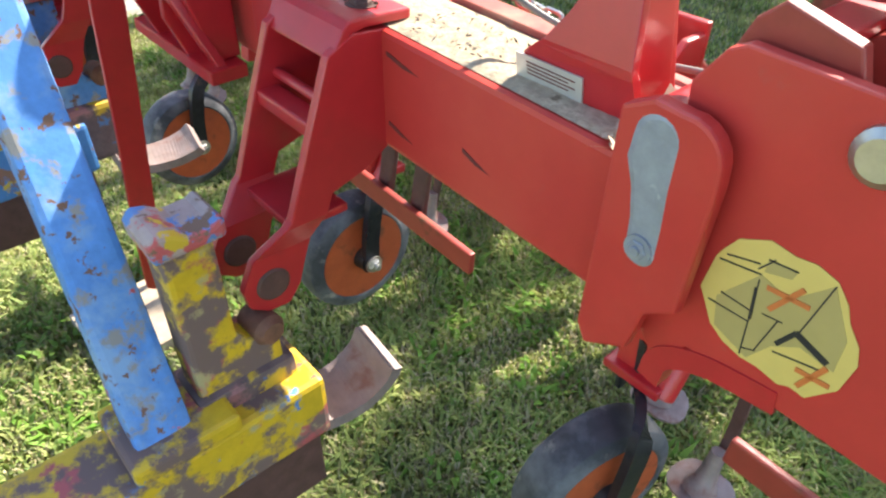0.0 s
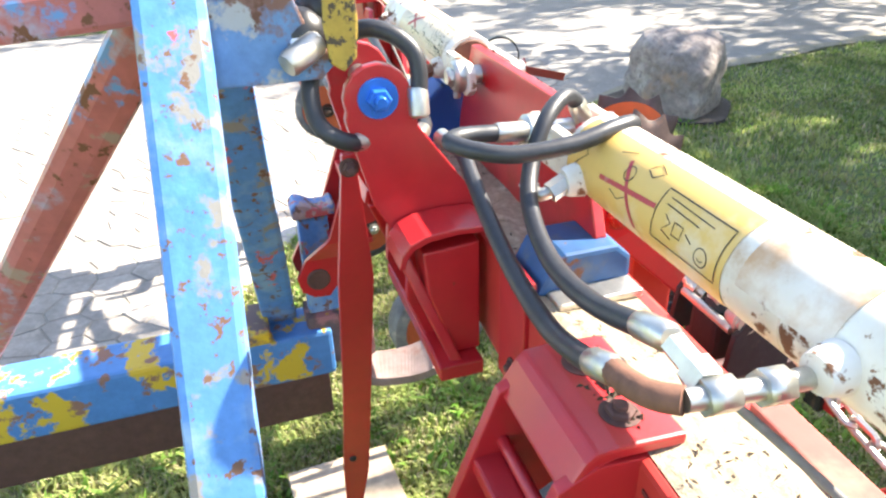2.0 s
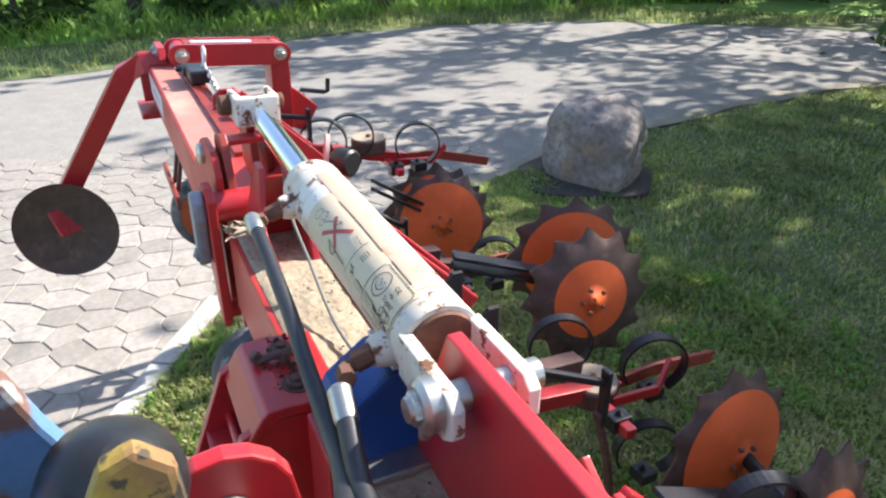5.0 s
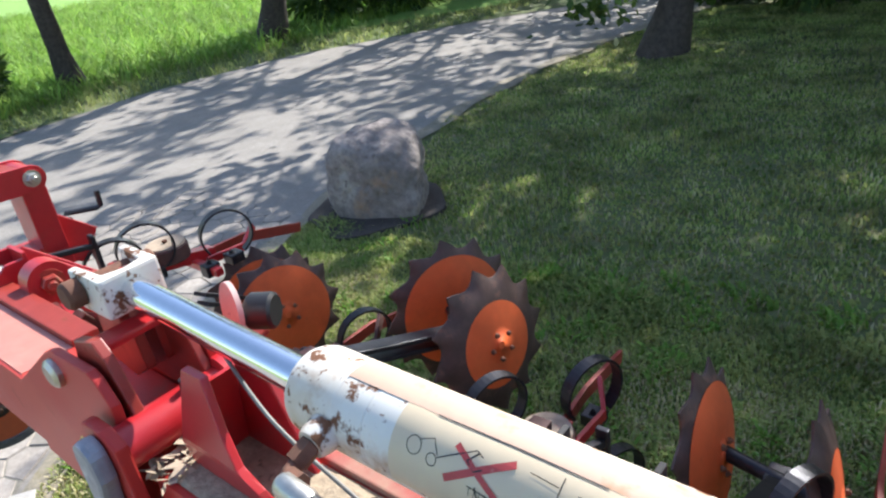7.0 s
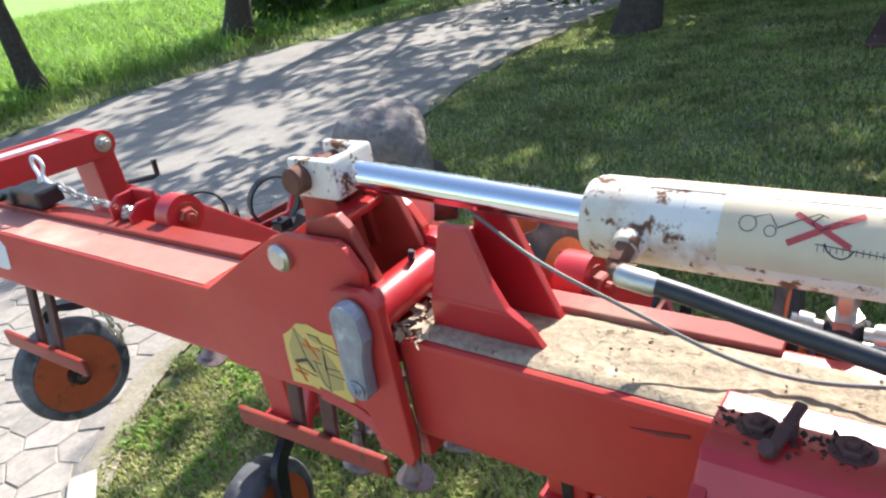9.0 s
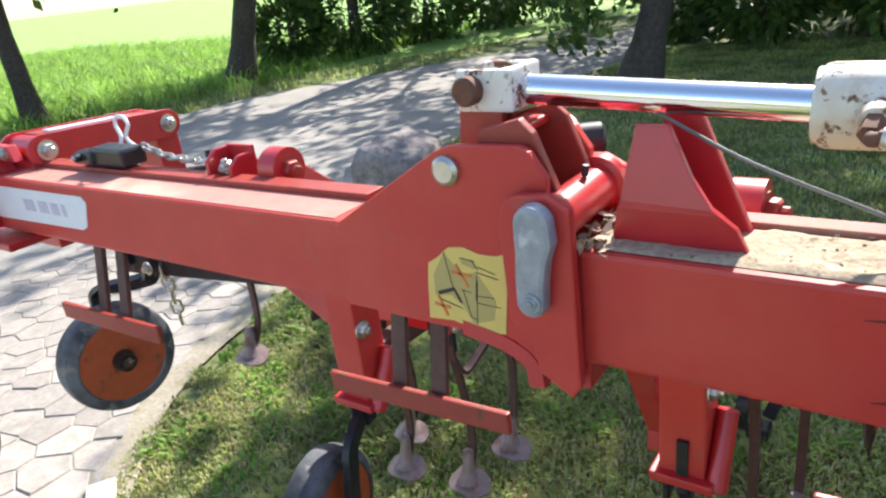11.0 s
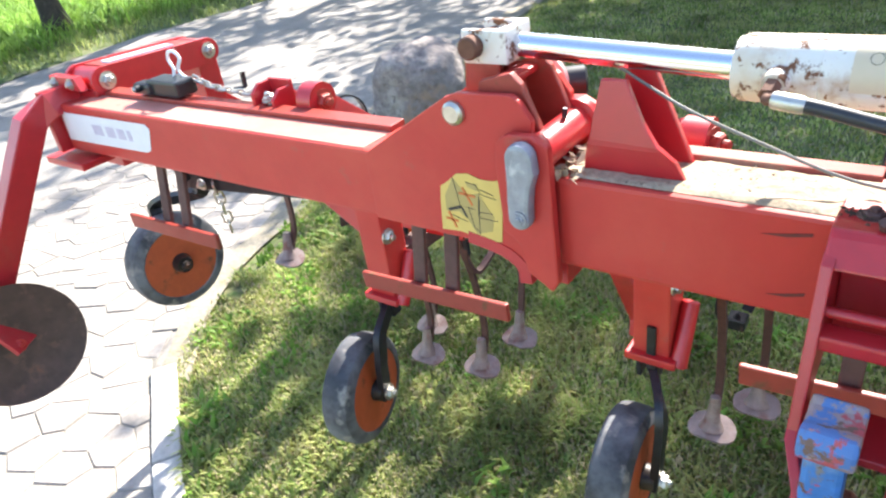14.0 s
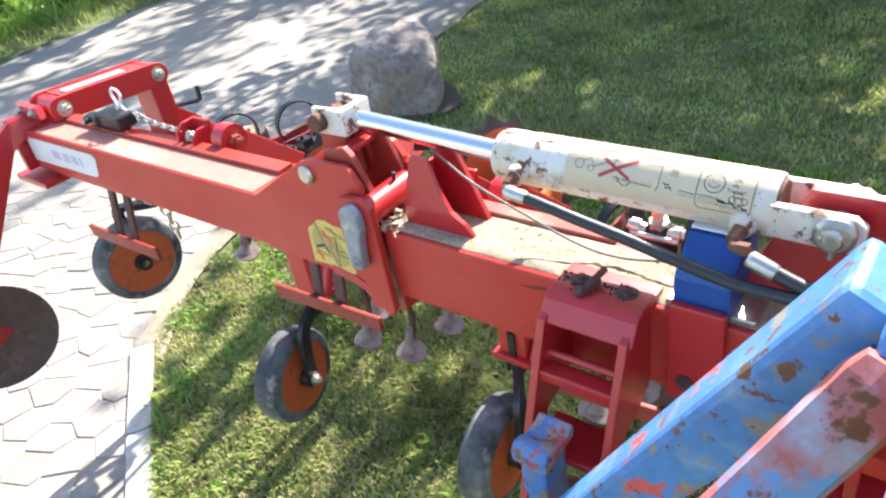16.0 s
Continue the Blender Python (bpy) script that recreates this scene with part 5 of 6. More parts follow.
# black catch with a looped cable on the wing
catch = thing("catch_block", (-1.74, 0.15, 1.07), "small black catch block on the beam", "catch")
part("body", box((-1.775, 0.120, 1.060), (-1.665, 0.172, 1.094), 0.006), BLACK, catch)
part("tongue", joined(box((-1.815, 0.112, 1.062), (-1.755, 0.146, 1.088), 0.008), rod((-1.79, 0.100, 1.078), (-1.79, 0.146, 1.078), 0.008)), BLACK, catch)
part("screw", hexbolt((-1.79, 0.101, 1.078), (0, -1, 0), 0.006, 0.004, False), ZINC, catch)
whole("cable_loop", hose_bm([(-1.725, 0.160, 1.088), (-1.722, 0.165, 1.108), (-1.735, 0.168, 1.125), (-1.728, 0.168, 1.142), (-1.706, 0.168, 1.144), (-1.692, 0.167, 1.130), (-1.705, 0.165, 1.108), (-1.69, 0.166, 1.092), (-1.63, 0.172, 1.078), (-1.56, 0.17, 1.070)], 0.0036), LABEL, "white plastic-coated cable loop on the catch", "cable")


def chain(pts, label, r=0.013, wire=0.0028, material=ZINC):
    t = thing("chain", pts[0], label, "chain")
    line = smooth_line(pts, 30)
    cut = [line[0]]
    for p in line:
        if (p - cut[-1]).length >= r * 1.75:
            cut.append(p)
    for i, (a, b) in enumerate(zip(cut, cut[1:])):
        d = (b - a).normalized()
        s0, u0, _ = basis(d)
        ax = s0 if i % 2 else u0
        c, h = (a + b) / 2, r * 0.55
        loop = [c + d * (h * (1 if math.cos(w) > 0 else -1) + r * 0.55 * math.cos(w)) + ax * r * 0.55 * math.sin(w) for w in (2 * math.pi * j / 12 for j in range(13))]
        part("link", sweep(loop, round_shape(wire, 6), 1, curved=False), material, t)
    return t


chain([(-1.665, 0.168, 1.092), (-1.60, 0.166, 1.076), (-1.53, 0.165, 1.072), (-1.46, 0.164, 1.070)], "short galvanised chain lying on the wing beam", 0.010)
chain([(-1.700, 0.155, 0.848), (-1.715, 0.170, 0.79), (-1.735, 0.185, 0.73), (-1.758, 0.200, 0.665)], "galvanised chain hanging under the wing", 0.019, 0.0030, ZINC)
chain([(0.33, 0.20, 1.085), (0.40, 0.205, 1.064), (0.47, 0.20, 1.050), (0.56, 0.195, 1.044)], "galvanised chain behind the beam", 0.012)

# ---- pivot brackets on the back of the beams ----


def rear_bracket(x, y, z, label="small red pivot bracket with a bolt behind the beam"):
    t = thing("pivot_bracket", (x, y, z), label, "bracket", "pivot brackets")
    part("plate", prism([(y - 0.03, z - 0.05), (y - 0.03, z + 0.018), (y - 0.01, z + 0.034), (y + 0.02, z + 0.034), (y + 0.02, z - 0.05)], "x", x - 0.092, x - 0.084, 0.002), RED, t)
    part("plate", prism([(y - 0.03, z - 0.05), (y - 0.03, z + 0.010), (y - 0.01, z + 0.026), (y + 0.02, z + 0.026), (y + 0.02, z - 0.05)], "x", x - 0.036, x - 0.028, 0.002), RED, t)
    part("back_plate", box((x - 0.092, y + 0.018, z - 0.05), (x - 0.028, y + 0.026, z + 0.036), 0.002), RED, t)
    part("lip", prism([(x - 0.092, z - 0.030), (x - 0.084, z - 0.012), (x - 0.036, z - 0.012), (x - 0.028, z - 0.030)], "y", y - 0.050, y - 0.026, 0.002), RED, t)
    part("bolt", joined(rod((x - 0.060, y - 0.012, z - 0.02), (x - 0.060, y - 0.012, z + 0.012), 0.006), hexbolt((x - 0.060, y - 0.012, z + 0.006), (0, -0.3, 0.9), 0.011, 0.009)), ZINC, t)
    part("boss", lathe((x + 0.012, y + 0.02, z), (x + 0.052, y + 0.02, z), [(0, 0.032), (0.1, 0.035), (1, 0.035)], 24), RED, t)
    part("boss_bolt", hexbolt((x + 0.052, y + 0.02, z), (1, -0.2, 0), 0.016, 0.016), BRICK, t)
    for x0, x1 in ((x + 0.005, x + 0.05), (x - 0.10, x - 0.05)):
        part("arm", bar((x0, y + 0.02, z), (x1, y + 0.17, z - 0.14), 0.014, 0.066, side=(1, 0, 0)), RED, t)
    return t


for x, y, z in ((-1.36, 0.168, 1.062), (-0.66, 0.205, 1.045), (0.02, 0.205, 1.045), (0.70, 0.205, 1.045)):
    rear_bracket(x, y, z)

# ---- row units ----


def wheel(cx, cy, cz, turn=0.0, arm_to=None, arm_side=1):
    """Gauge wheel: tyre, rim, hub and a cranked arm beside it."""
    t = thing("gauge_wheel", (cx, cy, cz), "small dusty rubber gauge wheel with a dull orange rim", "wheel", "gauge wheels")
    ax = Vector((math.cos(radians(turn)), math.sin(radians(turn)), 0))
    c = Vector((cx, cy, cz))
    R, W = 0.132, 0.040
    prof = [(0.0, 0.104), (0.04, 0.118), (0.12, 0.1275), (0.25, 0.131), (0.5, R), (0.75, 0.131), (0.88, 0.1275), (0.96, 0.118), (1.0, 0.104), (0.98, 0.100), (0.5, 0.098), (0.02, 0.100)]
    part("tyre", lathe(c - ax * W, c + ax * W, prof, 48), RUBBER, t)
    rim = [(0.1, 0.101), (0.1, 0.094), (0.36, 0.088), (0.40, 0.05), (0.46, 0.034), (0.46, 0.0), (0.52, 0.0), (0.52, 0.034), (0.46, 0.055), (0.44, 0.084), (0.93, 0.092), (0.97, 0.102)]
    rm = part("rim", lathe(c - ax * W, c + ax * W, rim, 40), RIM, t, "dull orange dished steel rim")
    u = Vector((0, 0, 1))
    v = ax.cross(u)
    for j in range(4):
        a = 2 * math.pi * j / 4 + 0.5
        p = c - ax * W * 0.10 + (u * math.cos(a) + v * math.sin(a)) * 0.064
        part("rim_hole", lathe(p, p + ax * 0.005, [(0, 0.014), (1, 0.014)], 14), DARK, rm)
    part("hub", lathe(c - ax * 0.02, c + ax * 0.062, [(0, 0.040), (0.45, 0.038), (0.55, 0.028), (0.8, 0.026), (1, 0.022)], 20), HUB, t, "dark greasy hub")
    for j in range(4):
        a = 2 * math.pi * j / 4 + 0.4
        q = c + ax * 0.004 + (u * math.cos(a) + v * math.sin(a)) * 0.040
        part("wheel_nut", hexbolt(q, ax, 0.008, 0.010, False), HUB, t)
    o = c + ax * 0.060 * arm_side
    if arm_side > 0:
        part("axle_bolt", hexbolt(o + ax * 0.012, ax, 0.014, 0.012), ZINC, t)
    else:
        part("axle_bolt", hexbolt(c + ax * 0.060, ax, 0.013, 0.010), HUB, t)
    top = Vector(arm_to) if arm_to else c + Vector((0.0, 0.08, 0.22))
    knee = o + Vector((0.006, 0.012, 0.135))
    back = Vector((top.x, top.y, max(top.z - 0.03, knee.z + 0.035)))
    line = [o - Vector((0, 0, 0.018)), o + Vector((0.004, 0.002, 0.06)), knee - Vector((0.001, 0.002, 0.022)), knee + Vector((-0.003, 0.004, 0.006)), knee.lerp(back, 0.25) + Vector((0, 0, 0.012)), knee.lerp(back, 0.8), back + Vector((0, 0, 0.008)), top + Vector((0, 0, 0.07))]
    part("arm", sweep(line, flat_shape(0.016, 0.034), 5, side=tuple(ax)), DARK, t, "dark cranked steel wheel arm")
    return t


for cx, cy, cz, turn, top in ((-2.015, 0.165, 0.560, -10, (-1.86, 0.22, 0.80)), (-1.366, 0.160, 0.357, 12, (-1.330, 0.27, 0.58)), (-0.735, 0.220, 0.350, 4, (-0.715, 0.31, 0.58)), (-0.03, 0.27, 0.37, 0, (-0.03, 0.35, 0.57)), (0.66, 0.235, 0.35, -14, (0.66, 0.31, 0.54))):
    wheel(cx, cy, cz, turn, top, -1 if cx < -1.9 else 1)


def tine(x, y, z_foot, top, seed, size=1.0):
    """A curved shank with a duckfoot share."""
    t = thing("hoe_tine", (x, y, z_foot), "dark curved tine with a worn duckfoot share", "tine", "hoe tines")
    f = Vector((x, y, z_foot))
    top = Vector(top)
    line = [top, top.lerp(f, 0.35) + Vector((0, 0.03, 0)), top.lerp(f, 0.75) + Vector((0, 0.035, 0)), f + Vector((0, 0.0, 0.015))]
    if seed % 4 == 3:
        line = [top + Vector((0, 0.012, 0)), top + Vector((0, 0.012, -0.05)), top + Vector((0, 0.05, -0.105)), top + Vector((0, 0.12, -0.09)), top + Vector((0, 0.19, -0.075)), f + Vector((0, 0.028, 0.245)), f + Vector((0, 0.022, 0.13)), f + Vector((0, 0, 0.015))]
    part("holder", bar(top + Vector((0, 0.012, -0.03)), Vector((top.x, top.y + 0.012, top.z + 0.10)), 0.024, 0.012, side=(1, 0, 0)), DARK, t)
    part("holder_arm", bar(Vector((top.x, top.y + 0.012, top.z + 0.07)), Vector((top.x, 0.145, 0.93)), 0.016, 0.014, side=(1, 0, 0)), DARK, t)
    part("shank", sweep(line, flat_shape(0.018, 0.010), 6, side=(1, 0, 0)), BROWN, t)
    # heart-shaped share: a rounded lobed blade, arched across and dipping to its point
    k = 28
    bm = bmesh.new()

    def leaf(j, q):
        w = 2 * math.pi * j / k
        rr = 0.060 * (1 + 0.10 * math.cos(2 * w)) * (1 - 0.30 * max(0.0, math.sin(w)) ** 6) * (1 + 0.06 * noise.noise((j * 0.5, seed, 3)))
        x_, y_ = math.cos(w) * rr * 1.05 * q, math.sin(w) * rr * 0.95 * q - 0.012
        z_ = 0.016 - 0.22 * abs(x_) + 0.30 * (y_ + 0.02) - 1.6 * x_ * x_
        return f + Vector((x_, y_, z_)) * size
    rings = [[bm.verts.new(leaf(j, q) - Vector((0, 0, d))) for j in range(k)] for q, d in ((0.3, 0.0), (0.7, 0.0), (1.0, 0.001), (1.0, 0.006), (0.5, 0.007))]
    for r0, r1 in zip(rings, rings[1:]):
        for j in range(k):
            bm.faces.new((r0[j], r0[(j + 1) % k], r1[(j + 1) % k], r1[j])).smooth = True
    bm.faces.new(rings[0])
    bm.faces.new(rings[-1])
    bmesh.ops.recalc_face_normals(bm, faces=bm.faces)
    part("share", bm, SHARE, t, "earth-polished duckfoot share")
    neck = [(0, 0.030), (0.2, 0.019), (0.55, 0.0145), (1, 0.012)]
    part("share_neck", lathe(f + Vector((0, -0.012, 0.004)), f + Vector((0, 0.004, 0.085)), neck, 12), SHARE, t)
    return t


TINES = [(-1.485, 0.543, 0.142, (-1.47, 0.50, 0.58)), (-1.290, 0.543, 0.167, (-1.285, 0.50, 0.60)), (-1.60, 0.71, 0.10, (-1.57, 0.66, 0.52)), (-1.267, 0.714, 0.155, (-1.275, 0.50, 0.58)), (-1.965, 0.507, 0.385, (-1.90, 0.47, 0.80)),
         (-0.671, 0.593, 0.169, (-0.665, 0.55, 0.60)), (-0.603, 0.720, 0.165, (-0.60, 0.67, 0.60)), (-0.10, 0.55, 0.27, (-0.10, 0.5, 0.68)), (0.78, 0.38, 0.32, (0.78, 0.36, 0.72)), (0.62, 0.5, 0.3, (0.62, 0.30, 0.72))]
for i, (x, y, z, top) in enumerate(TINES):
    tine(x, y, z, top, i, 0.80)


def guard(x0, x1, y, z, z1):
    """The flat cross bar hung in front of a unit on two straps."""
    t = thing("cross_bar", ((x0 + x1) / 2, y, z), "flat brick-red cross bar hung on two brown straps", "bar", "cross bars")
    part("bar", bar((x0, y, z), (x1, y, z1), 0.010, 0.034, side=(0, 1, 0)), BRICK, t)
    for f in (0.40, 0.62):
        x = x0 + (x1 - x0) * f
        part("strap", bar((x, y + 0.012, z + (z1 - z) * f - 0.005), (x, y + 0.045, 0.930), 0.028, 0.010), BROWN, t)
    return t


guard(-1.886, -1.556, 0.035, 0.775, 0.784)
guard(-1.214, -0.888, 0.106, 0.740, 0.755)
guard(-0.527, -0.190, 0.140, 0.736, 0.756)
guard(0.16, 0.490, 0.118, 0.752, 0.738)
guard(0.86, 1.20, 0.106, 0.755, 0.740)


def post(x, y, z0, z1, tube_side=1):
    t = thing("unit_carrier", (x, y, z0), "faded red box post carrying a hoeing unit", "carrier", "unit carriers")
    part("post", box((x - 0.034, y - 0.035, z0), (x + 0.034, y + 0.035, z1), 0.004), FADED, t)
    part("spindle_tube", rod((x + tube_side * 0.05, y + 0.03, z0 + 0.10), (x + tube_side * 0.05, y - 0.03, z0 - 0.01), 0.016, 16), RED, t)
    part("socket", joined(bar((x - 0.026, y - 0.02, z0 + 0.03), (x - 0.026, y - 0.01, z0 - 0.06), 0.010, 0.03), bar((x + 0.006, y - 0.02, z0 + 0.03), (x + 0.006, y - 0.01, z0 - 0.06), 0.010, 0.03)), DARK, t)
    part("foot", box((x - 0.045, y - 0.05, z0 - 0.006), (x + 0.05, y + 0.04, z0 + 0.01), 0.003), RED, t)
    part("brace", bar((x - 0.25 * (tube_side > 0), y + 0.02, z0 + 0.33), (x, y + 0.02, z0 + 0.16), 0.012, 0.06, side=(0, 1, 0)), RED, t)
    part("pivot_bolt", hexbolt((x + 0.036, y - 0.02, z0 + 0.16), (1, 0, 0), 0.013, 0.012), ZINC, t)
    # longitudinal tool frame
    part("rail", bar((x - 0.02, y, z0 + 0.06), (x - 0.04, y + 0.40, z0 + 0.02), 0.04, 0.04, side=(1, 0, 0)), BROWN, t)
    part("tool_bar", bar((x - 0.26, y + 0.14, z0 + 0.10), (x + 0.125, y + 0.14, z0 + 0.10), 0.026, 0.026, side=(0, 1, 0)), RED, t)
    part("bar_nut", lathe((x + 0.125, y + 0.14, z0 + 0.10), (x + 0.14, y + 0.14, z0 + 0.10), [(0, 0.012), (1, 0.011)], 6), ZINC, t)
    for dx in (-0.18, 0.09):
        part("clamp", joined(box((x + dx - 0.014, y + 0.12, z0 + 0.08), (x + dx + 0.014, y + 0.16, z0 + 0.120), 0.003), hexbolt((x + dx, y + 0.14, z0 + 0.120), (0, 0, 1), 0.009)), DARK, t)
    return t


for x, y, z0 in ((-1.325, 0.285, 0.572), (-0.717, 0.335, 0.577), (-0.02, 0.33, 0.56), (0.655, 0.33, 0.54)):
    post(x, y, z0, 0.94)
# black channel arm behind the outer wheel
arm = thing("channel_arm", (-1.7, 0.3, 0.85), "black channel steel arm with a slot", "arm")
part("channel", bar((-1.79, 0.145, 0.850), (-1.38, 0.245, 0.835), 0.02, 0.045, side=(0, 1, 0)), DARK, arm)
part("bolt", hexbolt((-1.722, 0.140, 0.845), (0, -1, 0), 0.010), ZINC, arm)
part("red_arm", bar((-1.62, 0.27, 0.915), (-1.345, 0.27, 0.745), 0.02, 0.055, side=(0, 1, 0)), RED, arm)
part("hanger", bar((-1.78, 0.14, 0.85), (-1.78, 0.12, 0.935), 0.03, 0.02), DARK, arm)
part("red_arm", bar((-1.50, 0.33, 0.90), (-1.30, 0.32, 0.745), 0.02, 0.06, side=(0, 1, 0)), BRICK, arm)


def notched_disc(c, n, r, seed, label="large notched brown steel disc with a worn orange centre"):
    c, n = Vector(c), Vector(n).normalized()
    s0, u0, _ = basis(n)
    t = thing("notched_disc", tuple(c), label, "disc", "ridging discs")
    k, teeth = 96, 12
    bm = bmesh.new()

    def rad(j):
        f = (j * teeth / k) % 1
        return r * (1 - 0.17 * math.sin(math.pi * f ** 1.45) ** 0.75)

    def pt(q, j, h):
        a = 2 * math.pi * j / k
        return c + (s0 * math.cos(a) + u0 * math.sin(a)) * q + n * h
    rings = []
    for f in (0.05, 0.25, 0.45, 0.6, 0.75, 1.0):
        rings.append([pt((rad(j) if f == 1 else r * f), j, -0.036 * f ** 1.7) for j in range(k)])
    front = [[bm.verts.new(p) for p in ring] for ring in rings]
    back = [[bm.verts.new(p - n * 0.005) for p in ring] for ring in rings]
    for grid_, flip in ((front, False), (back, True)):
        for a, b in zip(grid_, grid_[1:]):
            for j in range(k):
                q = (a[j], a[(j + 1) % k], b[(j + 1) % k], b[j])
                bm.faces.new(q if flip else q[::-1]).smooth = True
    for a, b in ((front[-1], back[-1]), (back[0], front[0])):
        for j in range(k):
            bm.faces.new((a[j], a[(j + 1) % k], b[(j + 1) % k], b[j]))
    bm.faces.new(front[0])
    bm.faces.new(back[0])
    bmesh.ops.recalc_face_normals(bm, faces=bm.faces)
    part("blade", bm, DISCST, t, "brown notched steel blade")
    g = random.Random(seed)
    for sgn in (1, -1):
        bm = bmesh.new()
        lim = (0.76 if seed in (0, 1, 3, 4, 7) else 0.56) if sgn > 0 else 0.76
        steps = [q for q in (0.05, 0.25, 0.45, 0.6, 0.75) if q < lim - 0.005] + [lim]
        rr = [[bm.verts.new(pt(r * f, j, np.interp(f, (0.05, 0.25, 0.45, 0.6, 0.75, 1.0), [-0.036 * q ** 1.7 for q in (0.05, 0.25, 0.45, 0.6, 0.75, 1.0)]) + (0.0012 if sgn > 0 else -0.0062))) for j in range(k)] for f in steps]
        for a, b in zip(rr, rr[1:]):
            for j in range(k):
                bm.faces.new((a[j], a[(j + 1) % k], b[(j + 1) % k], b[j])).smooth = True
        bm.faces.new(rr[0])
        part("painted_centre", bm, ORANGE, t, "worn orange painted centre")
    for j in range(5):
        p = pt(0.035, j * k / 5, 0.002)
        part("hub_bolt", hexbolt(p, n, 0.007, 0.006, False), RUSTY, t)
    part("hub", lathe(c - n * 0.05, c - n * 0.004, [(0, 0.03), (1, 0.045)], 18), DARK, t)
    return t


DN = (0.93, -0.22, 0.16)
for i, (c, n) in enumerate([((-1.787, 0.907, 0.458), DN), ((-1.96, 0.96, 0.42), (0.9, -0.34, 0.1)), ((-1.045, 1.002, 0.529), (0.93, -0.1, 0.16)), ((-1.22, 1.06, 0.545), (0.9, -0.36, 0.1)), ((-0.49, 0.985, 0.445), (0.98, 0.08, 0.16)), ((-0.27, 0.985, 0.42), (0.98, 0.12, 0.16)), ((0.30, 1.0, 0.46), DN), ((0.13, 1.08, 0.49), (0.9, -0.34, 0.1))] ):
    notched_disc(c, n, 0.200, i)


def spring(c, r, a0, a1, normal, w=0.03, th=0.006, tail=None):
    """A C-shaped spring tine of flat steel: a hoop in the plane across normal."""
    c, nn = Vector(c), Vector(normal).normalized()
    h = Vector((0, 0, 1)).cross(nn).normalized()
    line = [c + h * r * math.cos(radians(a)) + Vector((0, 0, 1)) * r * math.sin(radians(a)) for a in np.linspace(a0, a1, 16)]
    if tail:
        line.append(Vector(tail))
    t = thing("spring_tine", tuple(c), "black C-shaped spring tine of flat steel", "tine", "spring tines")
    part("hoop", sweep(line, flat_shape(w, th), 2, side=tuple(nn)), DARK, t)
    part("clamp", joined(box((c.x - 0.025, c.y - 0.02, c.z - r - 0.02), (c.x + 0.025, c.y + 0.03, c.z - r + 0.012), 0.004), hexbolt((c.x, c.y, c.z - r + 0.012), (0, 0, 1), 0.008)), DARK, t)
    return t


def tool_frame(x, y0, z0, y1, z1, drum=None, hoops=(), paint=RED):
    t = thing("tool_frame", (x, y0, z0), "rear tool carrier beam with a forked end", "tool carrier", "rear tool carriers")
    mid = y0 + (y1 - y0) * 0.55
    zm = z0 + (z1 - z0) * 0.55
    part("beam", bar((x, y0, z0), (x - 0.02, mid, zm), 0.04, 0.04, side=(1, 0, 0)), paint, t)
    part("hanger", bar((x, y0 + 0.03, z0), (x, 0.26, 0.90), 0.04, 0.03, side=(1, 0, 0)), paint, t)
    part("tongue", bevelled(sweep([(x - 0.02, mid - 0.05, zm), (x - 0.05, mid + 0.15, zm - 0.02), (x - 0.07, y1, z1)], flat_shape(0.012, 0.036), side=(1, 0, 0), curved=False), 0.002), BRICK, t)
    part("fork", bevelled(sweep([(x + 0.03, mid - 0.05, zm), (x + 0.03, mid + 0.09, zm - 0.01), (x - 0.02, mid + 0.17, zm + 0.02)], flat_shape(0.012, 0.026), side=(1, 0, 0), curved=False), 0.002), paint, t)
    part("cross_bar", bar((x - 0.14, mid - 0.08, zm), (x + 0.14, mid - 0.08, zm), 0.026, 0.026, side=(0, 1, 0)), paint, t)
    for dx in (-0.09, 0.09):
        part("u_clamp", joined(box((x + dx - 0.02, mid - 0.105, zm - 0.02), (x + dx + 0.02, mid - 0.055, zm + 0.02), 0.004), hexbolt((x + dx, mid - 0.08, zm + 0.02), (0, 0, 1), 0.007)), DARK, t)
    if drum:
        dx, dy, dz = drum
        d = thing("weight_drum", drum, "flat rusty round weight with a pale lid", "weight", "weights")
        part("body", lathe((dx, dy, dz - 0.05), (dx, dy, dz), [(0, 0.060), (0.1, 0.064), (0.9, 0.064), (1, 0.060)], 32), BROWN, d)
        part("lid", lathe((dx, dy, dz), (dx, dy, dz + 0.005), [(0, 0.060), (1, 0.058)], 32), WOOD, d, "pale dusty lid")
        part("knob", rod((dx, dy, dz + 0.005), (dx, dy, dz + 0.014), 0.008, 10), RUSTY, d)
    for cx, cy, cz in hoops:
        spring((cx, cy, cz), 0.080, -60, 215, (1, -0.35, 0))
    return t


tool_frame(-2.10, 0.42, 0.72, 1.297, 0.519, (-2.10, 0.751, 0.71), [(-2.02, 0.912, 0.690), (-2.07, 0.675, 0.735), (-2.0, 0.552, 0.750)])
tool_frame(-1.50, 0.45, 0.53, 1.22, 0.36, None, [(-1.50, 0.955, 0.445)], BROWN)
tool_frame(-0.80, 0.45, 0.51, 1.291, 0.376, (-0.83, 0.849, 0.465), [(-0.80, 1.006, 0.483), (-0.95, 0.831, 0.498), (-0.72, 0.95, 0.30)])
tool_frame(-0.18, 0.45, 0.53, 1.35, 0.34, (-0.16, 0.86, 0.48), [(-0.10, 0.95, 0.52), (-0.32, 0.82, 0.54)])
tool_frame(0.50, 0.45, 0.53, 1.35, 0.34, None, [(0.58, 0.95, 0.52), (0.38, 0.85, 0.54)])
